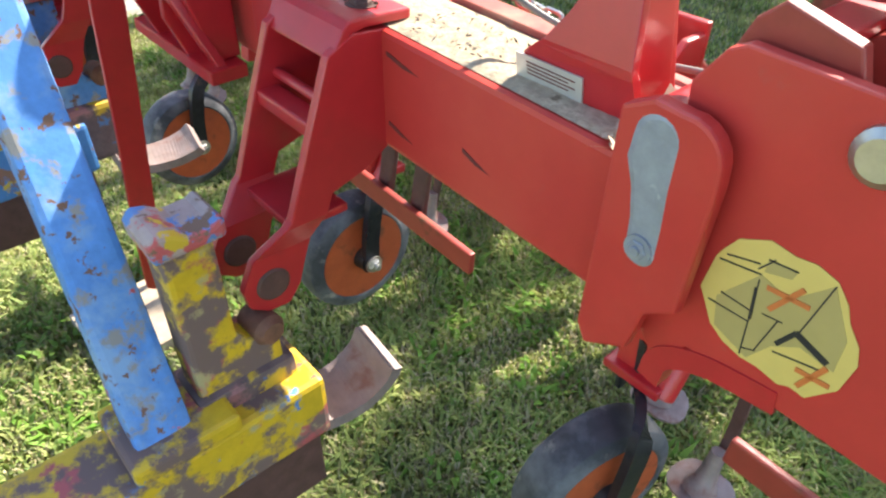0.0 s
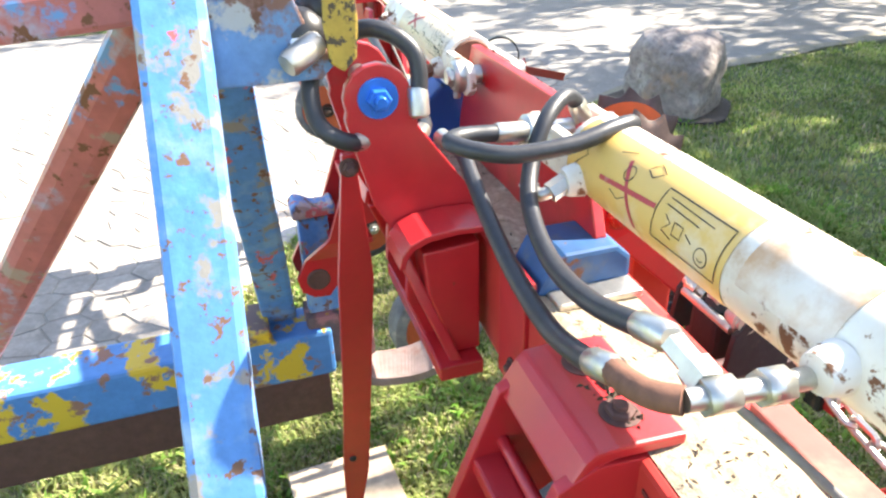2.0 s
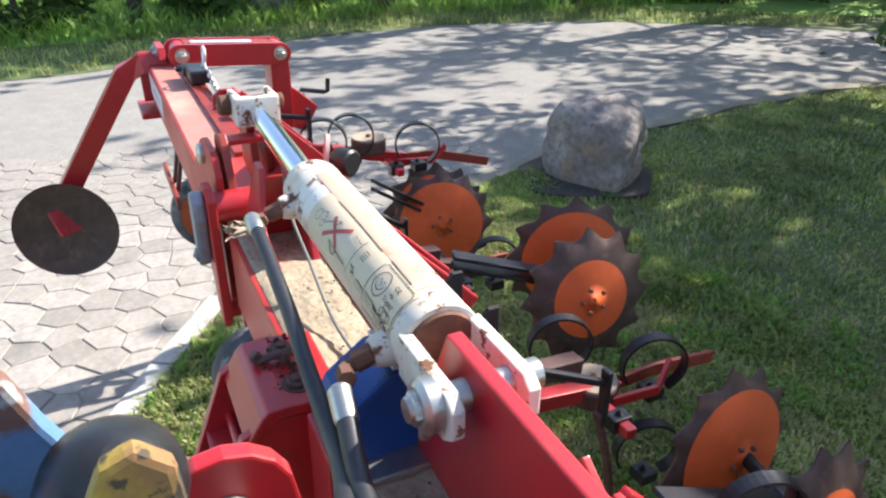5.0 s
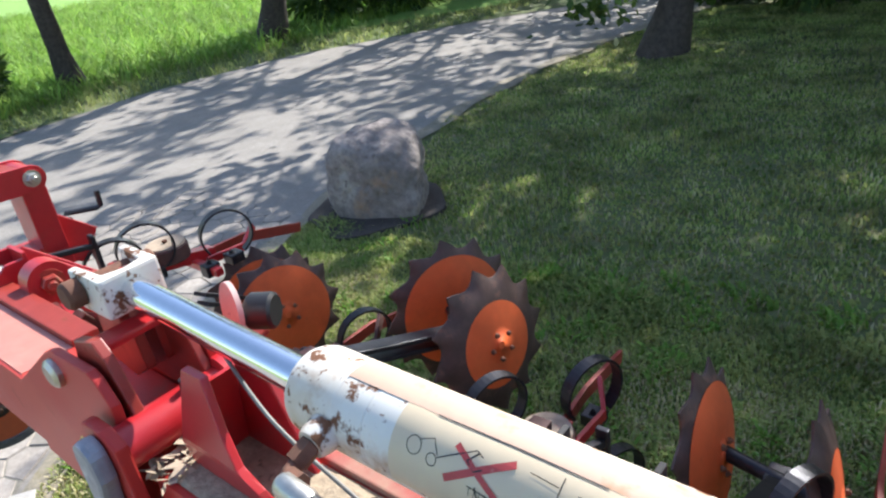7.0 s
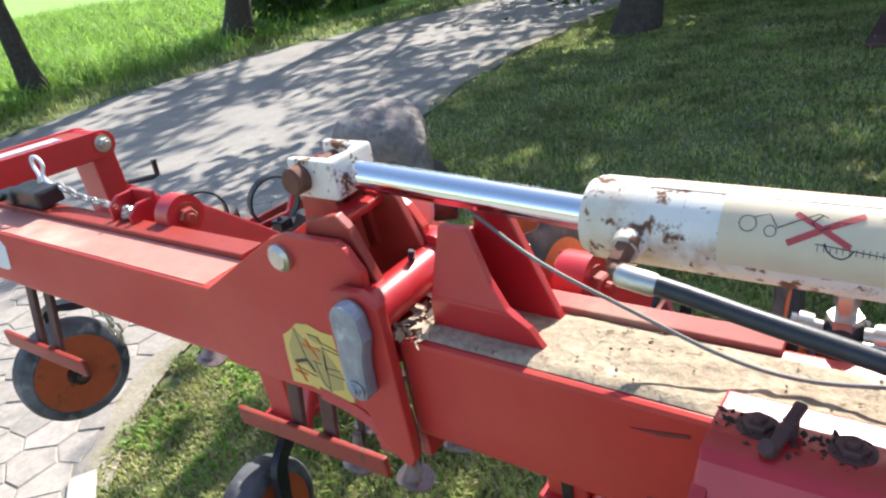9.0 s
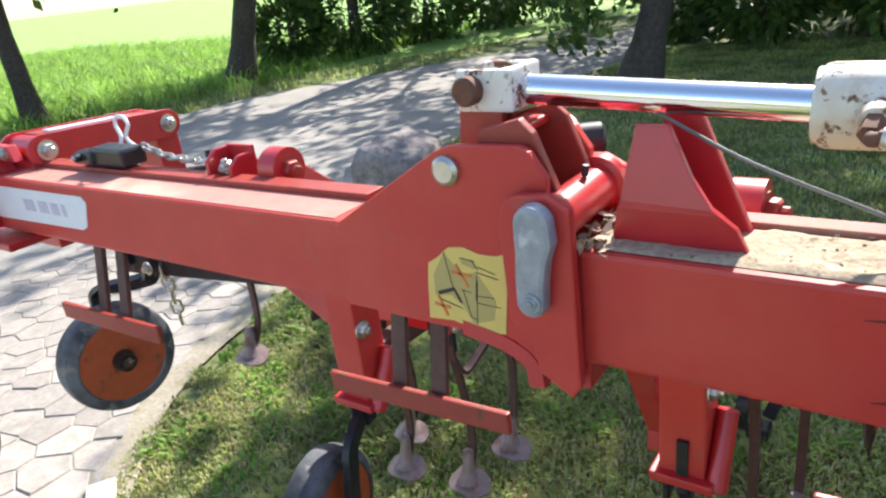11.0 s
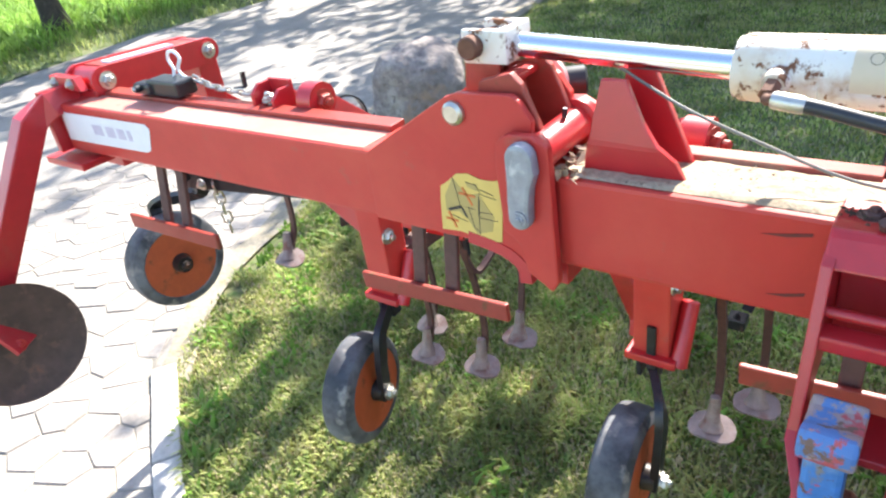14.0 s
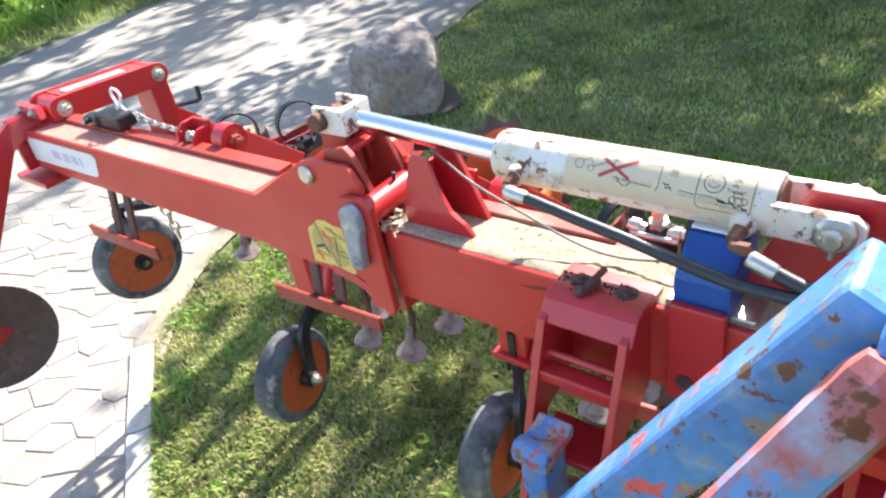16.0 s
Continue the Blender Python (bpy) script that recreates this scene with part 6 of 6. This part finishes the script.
# black disc arms
for x, y, z, x1, y1, z1 in ((-1.22, 0.66, 0.66, -1.12, 1.02, 0.56), (-1.80, 0.66, 0.66, -1.87, 0.94, 0.47), (-0.40, 0.66, 0.57, -0.38, 0.985, 0.44), (0.28, 0.66, 0.60, 0.22, 1.05, 0.52)):
    a = thing("ridger_beam", (x, y, z), "black flat steel beam carrying two ridging discs", "beam", "ridger beams")
    part("arm", bar((x, y, z), (x1, y1, z1), 0.045, 0.012), DARK, a)
    part("arm", bar((x, y, z - 0.03), (x1, y1, z1 - 0.03), 0.045, 0.012), DARK, a)
    part("arm_clamp", box((x1 - 0.03, y1 - 0.03, z1 - 0.04), (x1 + 0.03, y1 + 0.03, z1 + 0.012), 0.004), DARK, a)
    part("axle", rod((x1 - 0.12, y1 + 0.02, z1), (x1 + 0.065, y1 - 0.02, z1), 0.016, 12), DARK, a)

# ---- blue coupling frame in front ----
af = thing("coupling_frame", (0, -0.3, 0.5), "worn light blue coupling frame flaking to red, yellow and rust", "coupling frame")


def leg(s):
    top, foot = Vector((s * 0.026 if s > 0 else -0.045, -0.240 if s > 0 else -0.212, 1.360 if s > 0 else 1.345)), Vector((0.435, -0.286, 0.66) if s > 0 else (-0.470, -0.185, 0.60))
    part("leg", bar(top, foot, 0.062, 0.055, side=(0, 1, 0), bev=0.008), BLUE, af)
    if s < 0:
        part("brace", bar((-0.034, -0.252, 1.322), (-0.500, -0.783, 0.582), 0.044, 0.060, side=(1, 0, 0), bev=0.018), REDBLUE, af, "red strut with blue showing through")
    rx, ry, rz = (0.42, -0.10, 0.045) if s > 0 else (-0.385, 0.0, 0.050)
    part("side_rail", box((rx - 0.05, -1.3, 0.52 + rz), (rx + 0.05, -0.10, 0.62 + rz), 0.008), BLUEYEL if s < 0 else YELLOW, af)
    part("lower_rail", box((rx - 0.045, -1.3, 0.42 + rz), (rx + 0.045, -0.115, 0.52 + rz), 0.004), BROWN, af)
    hx = 0.405 if s > 0 else rx
    post_poly = [(ry - 0.135, 0.60), (ry - 0.132, 0.891), (ry - 0.078, 0.891), (ry - 0.078, 0.765), (ry - 0.066, 0.742), (ry - 0.03, 0.732), (ry - 0.026, 0.60)]
    part("hook_post", prism(post_poly, "x", hx - (0.026 if s > 0 else 0.019), hx + (0.026 if s > 0 else 0.019), 0.006), YELLOW if s > 0 else BLUE, af, "worn painted catch hook")
    cap = [(ry - 0.140, 0.892), (ry - 0.142, 0.914), (ry - 0.132, 0.924), (ry - 0.118, 0.920), (ry - 0.102, 0.910), (ry - 0.078, 0.911), (ry - 0.069, 0.917), (ry - 0.064, 0.912), (ry - 0.066, 0.894)]
    part("hook_cap", bevelled(prism(cap, "x", hx - (0.033 if s > 0 else 0.026), hx + (0.033 if s > 0 else 0.026), 0.0), 0.005), PATCHY, af, "hook cap worn through red, blue and yellow paint")
    part("hook_base", box((hx - 0.036, ry - 0.142, 0.58), (hx + 0.036, ry - 0.018, 0.695), 0.010), RUSTMIX, af, "rusty purple-brown hook base")
    part("hook_horn", lathe((hx - 0.012, ry - 0.045, 0.742), (hx + 0.034, ry - 0.04, 0.742), [(0, 0.018), (0.8, 0.02), (1, 0.014)], 16), RUSTY, af)
    part("foot_collar", box((rx - 0.055, -0.33, 0.62 + rz), (rx + 0.055, -0.21, 0.645 + rz), 0.006), YELLOW, af)


leg(1)
leg(-1)
part("apex_box", prism([(-0.268, 1.27), (-0.268, 1.336), (-0.258, 1.346), (-0.20, 1.348), (-0.195, 1.27)], "x", -0.048, 0.048, 0.008), BLUE, af)
plate = [(-0.225, 1.245), (-0.225, 1.348), (-0.185, 1.356), (-0.165, 1.353), (-0.148, 1.344), (-0.136, 1.328), (-0.128, 1.305), (-0.118, 1.282), (-0.097, 1.262), (-0.115, 1.244)]
for x in (-0.045, 0.045):
    part("apex_plate", prism(plate, "x", x - 0.006, x + 0.006, 0.003), RUSTBLUE, af, "rusting blue plate")
part("top_tie", bar((0.0, -0.27, 1.325), (-0.02, -0.95, 1.28), 0.05, 0.04, side=(1, 0, 0), bev=0.006), REDBLUE, af, "red tie with rust and blue showing")
# ball catch with its yellow trigger
ball = thing("top_link_catch", (0.045, -0.115, 1.25), "black ball catch with a zinc stub and hose", "catch")
for c in ((0.028, -0.128, 1.286), (0.010, -0.103, 1.306)):
    part("ball", lathe(Vector(c) - Vector((0.01, 0.004, 0.024)), Vector(c) + Vector((0.01, 0.004, 0.024)), [(0, 0.006), (0.12, 0.017), (0.3, 0.0245), (0.5, 0.027), (0.7, 0.0245), (0.88, 0.017), (1, 0.004)], 24), BLACK, ball)
part("collar", lathe((0.045, -0.132, 1.268), (0.030, -0.128, 1.292), [(0, 0.012), (0.3, 0.018), (0.8, 0.018), (1, 0.012)], 20), LABEL, ball)
part("stub", lathe((0.070, -0.150, 1.266), (0.050, -0.115, 1.282), [(0, 0.011), (0.1, 0.013), (0.9, 0.013), (1, 0.010)], 18), ZINC, ball)
part("trigger", prism([(-0.108, 1.262), (-0.111, 1.30), (-0.107, 1.345), (-0.100, 1.360), (-0.090, 1.364), (-0.080, 1.354), (-0.077, 1.30), (-0.081, 1.265), (-0.094, 1.252)], "x", 0.056, 0.064, 0.003), OLDYEL, ball, "worn yellow trigger lever")
# curved steel shoe behind the right hook
for line, label in (([(0.412, -0.140, 0.585), (0.420, -0.095, 0.566), (0.425, -0.045, 0.566), (0.430, -0.010, 0.590), (0.434, 0.004, 0.618)], "curved worn steel shoe beside the hook"),
                    ([(-0.330, -0.070, 0.580), (-0.325, -0.02, 0.566), (-0.315, 0.030, 0.568), (-0.305, 0.066, 0.580), (-0.300, 0.084, 0.592)], "curved pale worn steel shoe beside the hook")):
    part("link_shoe", sweep(line, flat_shape(0.088, 0.018), 6, side=(1, 0, 0)), SHARE, af, label)

# ---- hoses and cables ----
hoses = [
    ("thick black hydraulic hose from the folding cylinder", HOSE, 0.0078, [(-0.497, 0.041, 1.178), (-0.46, 0.041, 1.173), (-0.40, 0.04, 1.161), (-0.33, 0.038, 1.149), (-0.27, 0.034, 1.139), (-0.20, 0.030, 1.129), (-0.13, 0.022, 1.134), (-0.06, 0.0, 1.15), (-0.02, -0.03, 1.15)]),
    ("short black hose at the cylinder base", HOSE, 0.0085, [(-0.19, 0.041, 1.158), (-0.165, 0.038, 1.150), (-0.12, 0.030, 1.142), (-0.06, 0.02, 1.142), (-0.02, 0.0, 1.145)]),
    ("thin grey wire sagging over the beam", CABLE, 0.0020, [(-0.70, 0.125, 1.178), (-0.61, 0.108, 1.137), (-0.515, 0.106, 1.101), (-0.435, 0.105, 1.074), (-0.375, 0.107, 1.066), (-0.315, 0.11, 1.075), (-0.26, 0.12, 1.082)]),
    ("black hydraulic hose looping over a white cylinder", HOSE, 0.0078, [(0.190, 0.040, 1.216), (0.193, 0.012, 1.219), (0.197, -0.020, 1.222), (0.214, -0.036, 1.224), (0.235, -0.020, 1.222), (0.247, 0.010, 1.219), (0.250, 0.060, 1.222), (0.243, 0.100, 1.228), (0.228, 0.128, 1.224), (0.20, 0.135, 1.205)]),
    ("black hydraulic hose arching down to a cylinder port", HOSE, 0.0078, [(0.150, 0.125, 1.20), (0.155, 0.110, 1.225), (0.172, 0.088, 1.236), (0.192, 0.062, 1.225), (0.212, 0.040, 1.195), (0.250, 0.022, 1.172), (0.32, 0.008, 1.160), (0.40, 0.0, 1.172), (0.479, 0.002, 1.198)]),
    ("black hydraulic hose from the headstock to the beam", HOSE, 0.0078, [(0.07, 0.0, 1.175), (0.11, 0.008, 1.172), (0.155, 0.004, 1.162), (0.218, -0.004, 1.150), (0.30, -0.012, 1.138), (0.38, -0.020, 1.142), (0.44, -0.026, 1.162), (0.475, -0.028, 1.180)]),
    ("black hose looped round the ball catch", HOSE, 0.0095, [(0.06, -0.02, 1.20), (0.05, -0.02, 1.26), (0.03, -0.06, 1.285), (0.0, -0.10, 1.26), (0.03, -0.125, 1.24), (0.05, -0.125, 1.20), (0.06, -0.10, 1.18), (0.04, -0.07, 1.17)]),
    ("thin whitish cable along the beam", CABLE, 0.003, [(0.50, 0.03, 1.165), (0.53, 0.07, 1.125), (0.58, 0.11, 1.085), (0.65, 0.14, 1.066), (0.73, 0.15, 1.072)]),
]
for label, m, r, pts in hoses:
    h = thing("hydraulic_hose" if r > 0.006 else "cable", pts[0], label, "hose" if r > 0.006 else "cable")
    part("tube", hose_bm(pts, r), m, h)
    if r > 0.006:
        for p, q in ((pts[0], pts[1]), (pts[-1], pts[-2])):
            p, q = Vector(p), Vector(q)
            d = (q - p).normalized()
            part("ferrule", lathe(p - d * 0.004, p + d * 0.028, [(0, r * 0.9), (0.1, r * 1.18), (0.9, r * 1.18), (1, r * 1.05)], 18), ZINC, h, "crimped zinc ferrule")
# pipework to the right cylinder
pipes = thing("pipe_fittings", (0.52, 0.03, 1.13), "zinc and rusty pipe fittings at the cylinder port", "pipe fitting")
part("pipe", hose_bm([(0.522, 0.062, 1.186), (0.524, 0.035, 1.189), (0.524, 0.010, 1.192), (0.522, -0.016, 1.193)], 0.0066), ZINC, pipes)
part("elbow", hose_bm([(0.522, -0.016, 1.193), (0.510, -0.026, 1.190), (0.492, -0.029, 1.185), (0.475, -0.028, 1.180)], 0.008), RUSTY, pipes)
part("nut", joined(lathe((0.524, 0.045, 1.188), (0.524, 0.028, 1.190), [(0, 0.0105), (1, 0.0105)], 6), lathe((0.524, 0.012, 1.192), (0.523, -0.006, 1.1925), [(0, 0.010), (1, 0.010)], 6)), ZINC, pipes)
part("nut", lathe((0.517, 0.002, 1.1935), (0.485, 0.002, 1.198), [(0, 0.011), (0.4, 0.011), (0.45, 0.008), (1, 0.008)], 6), ZINC, pipes)

# valve and lamp holder behind the beam
for s, x in ((-1, -0.36), (1, 0.29)):
    v = thing("valve_block", (x, 0.21, 1.03), "black valve block with a bright plated stem behind the beam", "valve")
    part("housing", joined(box((x - 0.020, 0.190, 1.0), (x + 0.020, 0.240, 1.050), 0.006), lathe((x, 0.212, 1.046), (x, 0.210, 1.064), [(0, 0.019), (0.6, 0.018), (1, 0.012)], 20)), DARKCAST, v)
    for d in (-1, 1):
        part("coupling", lathe((x + d * 0.018, 0.206, 1.052), (x + d * 0.044, 0.202, 1.058), [(0, 0.008), (0.3, 0.008), (0.32, 0.012), (0.8, 0.012), (0.82, 0.009), (1, 0.009)], 12), ZINC, v)
    for dx in (-0.046, 0.040):
        part("side_plate", prism([(0.185, 1.0), (0.190, 1.05), (0.245, 1.11), (0.258, 1.11), (0.258, 1.0)], "x", x + dx, x + dx + 0.006, 0.001), DARKCAST, v)
    part("stem", joined(lathe((x, 0.210, 1.058), (x, 0.206, 1.096), [(0, 0.015), (0.3, 0.015), (0.32, 0.009), (0.6, 0.009), (0.62, 0.011), (0.95, 0.011), (1, 0.009)], 6), rod((x - 0.036, 0.192, 1.050), (x + 0.036, 0.192, 1.050), 0.0045)), ZINC, v)

lamp = thing("round_reflector", (-0.85, 0.25, 1.10), "small round black drum with a dull red face", "reflector")
part("bracket", bar((-0.85, 0.160, 1.03), (-0.845, 0.262, 1.075), 0.03, 0.008), BRICK, lamp)
part("drum", lathe((-0.838, 0.246, 1.108), (-0.808, 0.264, 1.108), [(0, 0.020), (0.1, 0.023), (0.9, 0.023), (1, 0.019)], 24), BLACK, lamp)
part("face", lathe((-0.853, 0.236, 1.112), (-0.855, 0.229, 1.113), [(0, 0.036), (0.9, 0.036), (1, 0.034), (1, 0)], 28), PINK, lamp, "faded pinkish round plate")
part("face_hole", lathe((-0.851, 0.2315, 1.106), (-0.8513, 0.2280, 1.106), [(0, 0.006), (1, 0.006)], 12), DARK, lamp)

# right name plate on the stop
plate = prism([(0.598, 1.050), (0.600, 1.078), (0.672, 1.079), (0.670, 1.050)], "y", 0.0450, 0.0470, 0.0)
for v in plate.verts:
    v.co.y += 0.010 * (1.092 - v.co.z) / 0.041
plate = part("name_plate", plate, SILVER, frame_c, "small silver name plate")
for k in range(4):
    lines = prism([(0.612, 1.072 - 0.0035 * k), (0.612, 1.0732 - 0.0035 * k), (0.664 - 0.007 * (k % 2), 1.0732 - 0.0035 * k), (0.664 - 0.007 * (k % 2), 1.072 - 0.0035 * k)], "y", 0.0445, 0.0451, 0.0)
    for v in lines.verts:
        v.co.y += 0.010 * (1.092 - v.co.z) / 0.041
    part("print_line", lines, MAROON, plate)

# ---- grass, as blades ----


def blades(name, n, region, keep, hmin, hmax, seed, material, label, w=0.004, clump=0.5):
    g = np.random.default_rng(seed)
    x = g.uniform(region[0], region[1], n)
    y = g.uniform(region[2], region[3], n)
    ok = keep(x, y)
    x, y = x[ok], y[ok]
    k = len(x)
    patch = np.sin(x * 7.1 + 1.7 * np.sin(y * 5.3)) * np.sin(y * 6.3 + 1.3 * np.sin(x * 4.1))
    h = g.uniform(hmin, hmax, k) * (1 + clump * patch)
    a = g.uniform(0, 2 * np.pi, k)
    lean = g.uniform(0.5, 2.0, k) * h
    ww = w * g.uniform(0.6, 1.4, k)
    dx, dy = np.cos(a), np.sin(a)
    z = np.full(k, -0.02)
    base0 = np.stack([x - dy * ww, y + dx * ww, z], 1)
    base1 = np.stack([x + dy * ww, y - dx * ww, z], 1)
    mid0 = np.stack([x - dy * ww * 0.8 + dx * lean * 0.35, y + dx * ww * 0.8 + dy * lean * 0.35, h * 0.6], 1)
    mid1 = np.stack([x + dy * ww * 0.8 + dx * lean * 0.35, y - dx * ww * 0.8 + dy * lean * 0.35, h * 0.6], 1)
    tip = np.stack([x + dx * lean, y + dy * lean, h], 1)
    v = np.stack([base0, base1, mid1, mid0, tip], 1).reshape(-1, 3)
    b = np.arange(k)[:, None] * 5
    quads = (b + np.array([0, 1, 2, 3])).ravel()
    tris = (b + np.array([3, 2, 4])).ravel()
    me = bpy.data.meshes.new(name)
    me.vertices.add(5 * k)
    me.vertices.foreach_set("co", v.ravel())
    me.loops.add(7 * k)
    me.loops.foreach_set("vertex_index", np.concatenate([quads, tris]))
    me.polygons.add(2 * k)
    me.polygons.foreach_set("loop_start", np.concatenate([np.arange(0, 4 * k, 4), 4 * k + np.arange(0, 3 * k, 3)]))
    me.update(calc_edges=True)
    me.materials.append(material)
    return tagged(new(name, me), label, "grass", kind="stuff")


ky = np.array([p[1] for p in KERB_LINE])
kx = np.array([p[0] for p in KERB_LINE])
fy = np.array([p[1] for p in FAR_LINE])
fx = np.array([p[0] for p in FAR_LINE])


def on_lawn(x, y):
    edge = np.interp(y, ky, kx)
    thin = 0.5 + 0.5 * np.sin(x * 3.1 + 2 + np.sin(y * 4)) * np.sin(y * 2.7 + 1 + np.sin(x * 5))
    ragged = 0.07 + 0.05 * np.sin(y * 9 + np.sin(y * 23)) + 0.04 * np.sin(x * 31 + y * 17)
    return (x > edge + np.where(y < 0.3, 0.06, 0.05 + ragged)) & (np.random.default_rng(len(x)).random(len(x)) > 0.55 * thin ** 2)


def in_clumps(x, y):
    edge = np.interp(y, ky, kx)
    spot = np.sin(x * 9.3 + 1.9 * np.sin(y * 7.7 + 1)) * np.sin(y * 8.9 + 2.3 * np.sin(x * 5.9))
    return (x > edge + 0.1) & (spot > 0.35)


blades("grass", 190000, (-3.2, 1.4, -1.0, 2.2), on_lawn, 0.008, 0.024, 1, GRASS, "short mown green grass", 0.0042, 0.8)
blades("grass", 150000, (-4.5, 3.0, 2.2, 9.0), on_lawn, 0.006, 0.015, 2, GRASS, "short mown green grass", 0.006)
blades("clover", 30000, (-2.9, 1.4, -1.0, 2.4), in_clumps, 0.014, 0.034, 6, CLOVER, "bright green clover tufts in the lawn", 0.008)
# dry straw, sown denser here so its pale colour stands in for sunlit lawn
blades("dry_grass", 105000, (-2.9, 1.4, -1.0, 1.8), on_lawn, 0.006, 0.018, 8, STRAW, "dry straw-coloured cut grass", 0.0026)
blades("dry_grass", 40000, (-4.4, 2.0, -1.0, 7.0), on_lawn, 0.008, 0.022, 3, STRAW, "dry straw-coloured cut grass", 0.003)
blades("grass", 110000, (1.4, 6.0, -3.5, 9.0), on_lawn, 0.010, 0.026, 12, GRASS, "short mown green grass", 0.007)
blades("grass", 70000, (-2.0, 1.4, -3.5, -1.0), on_lawn, 0.010, 0.026, 13, GRASS, "short mown green grass", 0.006)
blades("field_grass", 60000, (-26.0, -8.6, -3.0, 13.0), lambda x, y: x < np.interp(y, fy, fx) - 0.9, 0.10, 0.28, 4, CROP, "tall bright green crop", 0.012)
blades("verge_grass", 24000, (-10.6, -6.4, -4.0, 13.0), lambda x, y: (x < np.interp(y, fy, fx)) & (x > np.interp(y, fy, fx) - 1.5), 0.03, 0.12, 5, GRASS, "rough verge grass", 0.006)

# ---- pavers ----
pavers = thing("pavement", (-2.6, -0.3, 0), "grey concrete pavers with sandy joints", "pavement", kind="structure")


def clipped(poly, mid, nrm):
    """The part of a polygon on the near side of a line."""
    out = []
    for p, q in zip(poly, poly[1:] + poly[:1]):
        a, b = (p - mid).dot(nrm), (q - mid).dot(nrm)
        if a <= 0:
            out.append(p)
        if a * b < 0:
            out.append(p.lerp(q, a / (a - b)))
    return out


strip("joint_sand", lambda y: -4.45, lambda y: line_x(KERB_LINE, y) - 0.06, [float(v) for v in np.linspace(-1.5, 2.05, 20)], -0.0028, JOINT, "sand swept into the paving joints", "sand", 0.0008)
g = random.Random(9)
PITCH = 0.15
seeds = {}
for j in range(-12, 30):
    for i in range(-30, 4):
        seeds[i, j] = Vector((-1.7 + i * PITCH + (PITCH / 2 if j % 2 else 0) + g.uniform(-1, 1) * 0.042, j * PITCH * 0.866 + g.uniform(-1, 1) * 0.042))
count = 0
rest = bmesh.new()
for (i, j), c in seeds.items():
    if c.x > line_x(KERB_LINE, c.y) - 0.03 or c.x < -4.6 or c.y > 2.2:
        continue
    R = 0.22
    poly = [c + Vector((-R, -R)), c + Vector((R, -R)), c + Vector((R, R)), c + Vector((-R, R))]
    for di in range(-2, 3):
        for dj in range(-2, 3):
            o = seeds.get((i + di, j + dj))
            if o and (di or dj):
                poly = clipped(poly, (c + o) / 2 - (o - c).normalized() * 0.0022, o - c)
    tx = (line_x(KERB_LINE, c.y + 0.05) - line_x(KERB_LINE, c.y - 0.05)) / 0.1
    nk = Vector((1, -tx)).normalized()
    poly = clipped(poly, Vector((line_x(KERB_LINE, c.y), c.y)) - nk * (0.045 if c.y < 0.3 else 0.0), nk)
    if len(poly) < 3:
        continue
    mid = sum(poly, Vector((0, 0))) / len(poly)
    z, tx_, ty_ = 0.002 + g.uniform(-0.002, 0.002), g.uniform(-0.014, 0.014), g.uniform(-0.014, 0.014)
    bm = bmesh.new()
    rings = []
    for shrink, zz in ((1.0, -0.05), (1.0, -0.005), (0.95, 0.0)):
        rings.append([bm.verts.new((mid.x + (p.x - mid.x) * shrink, mid.y + (p.y - mid.y) * shrink, z + zz + (p.x - mid.x) * tx_ + (p.y - mid.y) * ty_)) for p in poly])
    for a, b in zip(rings, rings[1:]):
        for q in range(len(poly)):
            bm.faces.new((a[q], a[(q + 1) % len(poly)], b[(q + 1) % len(poly)], b[q]))
    bm.faces.new(rings[-1])
    bmesh.ops.recalc_face_normals(bm, faces=bm.faces)
    if count < 300 and -3.4 < c.x and -0.9 < c.y < 1.5:
        count += 1
        part("paver", bm, PAVER, pavers)
    else:
        rest = joined(rest, bm)
tagged(part("paver_field", rest, PAVER, pavers), "", "", "", "stuff")
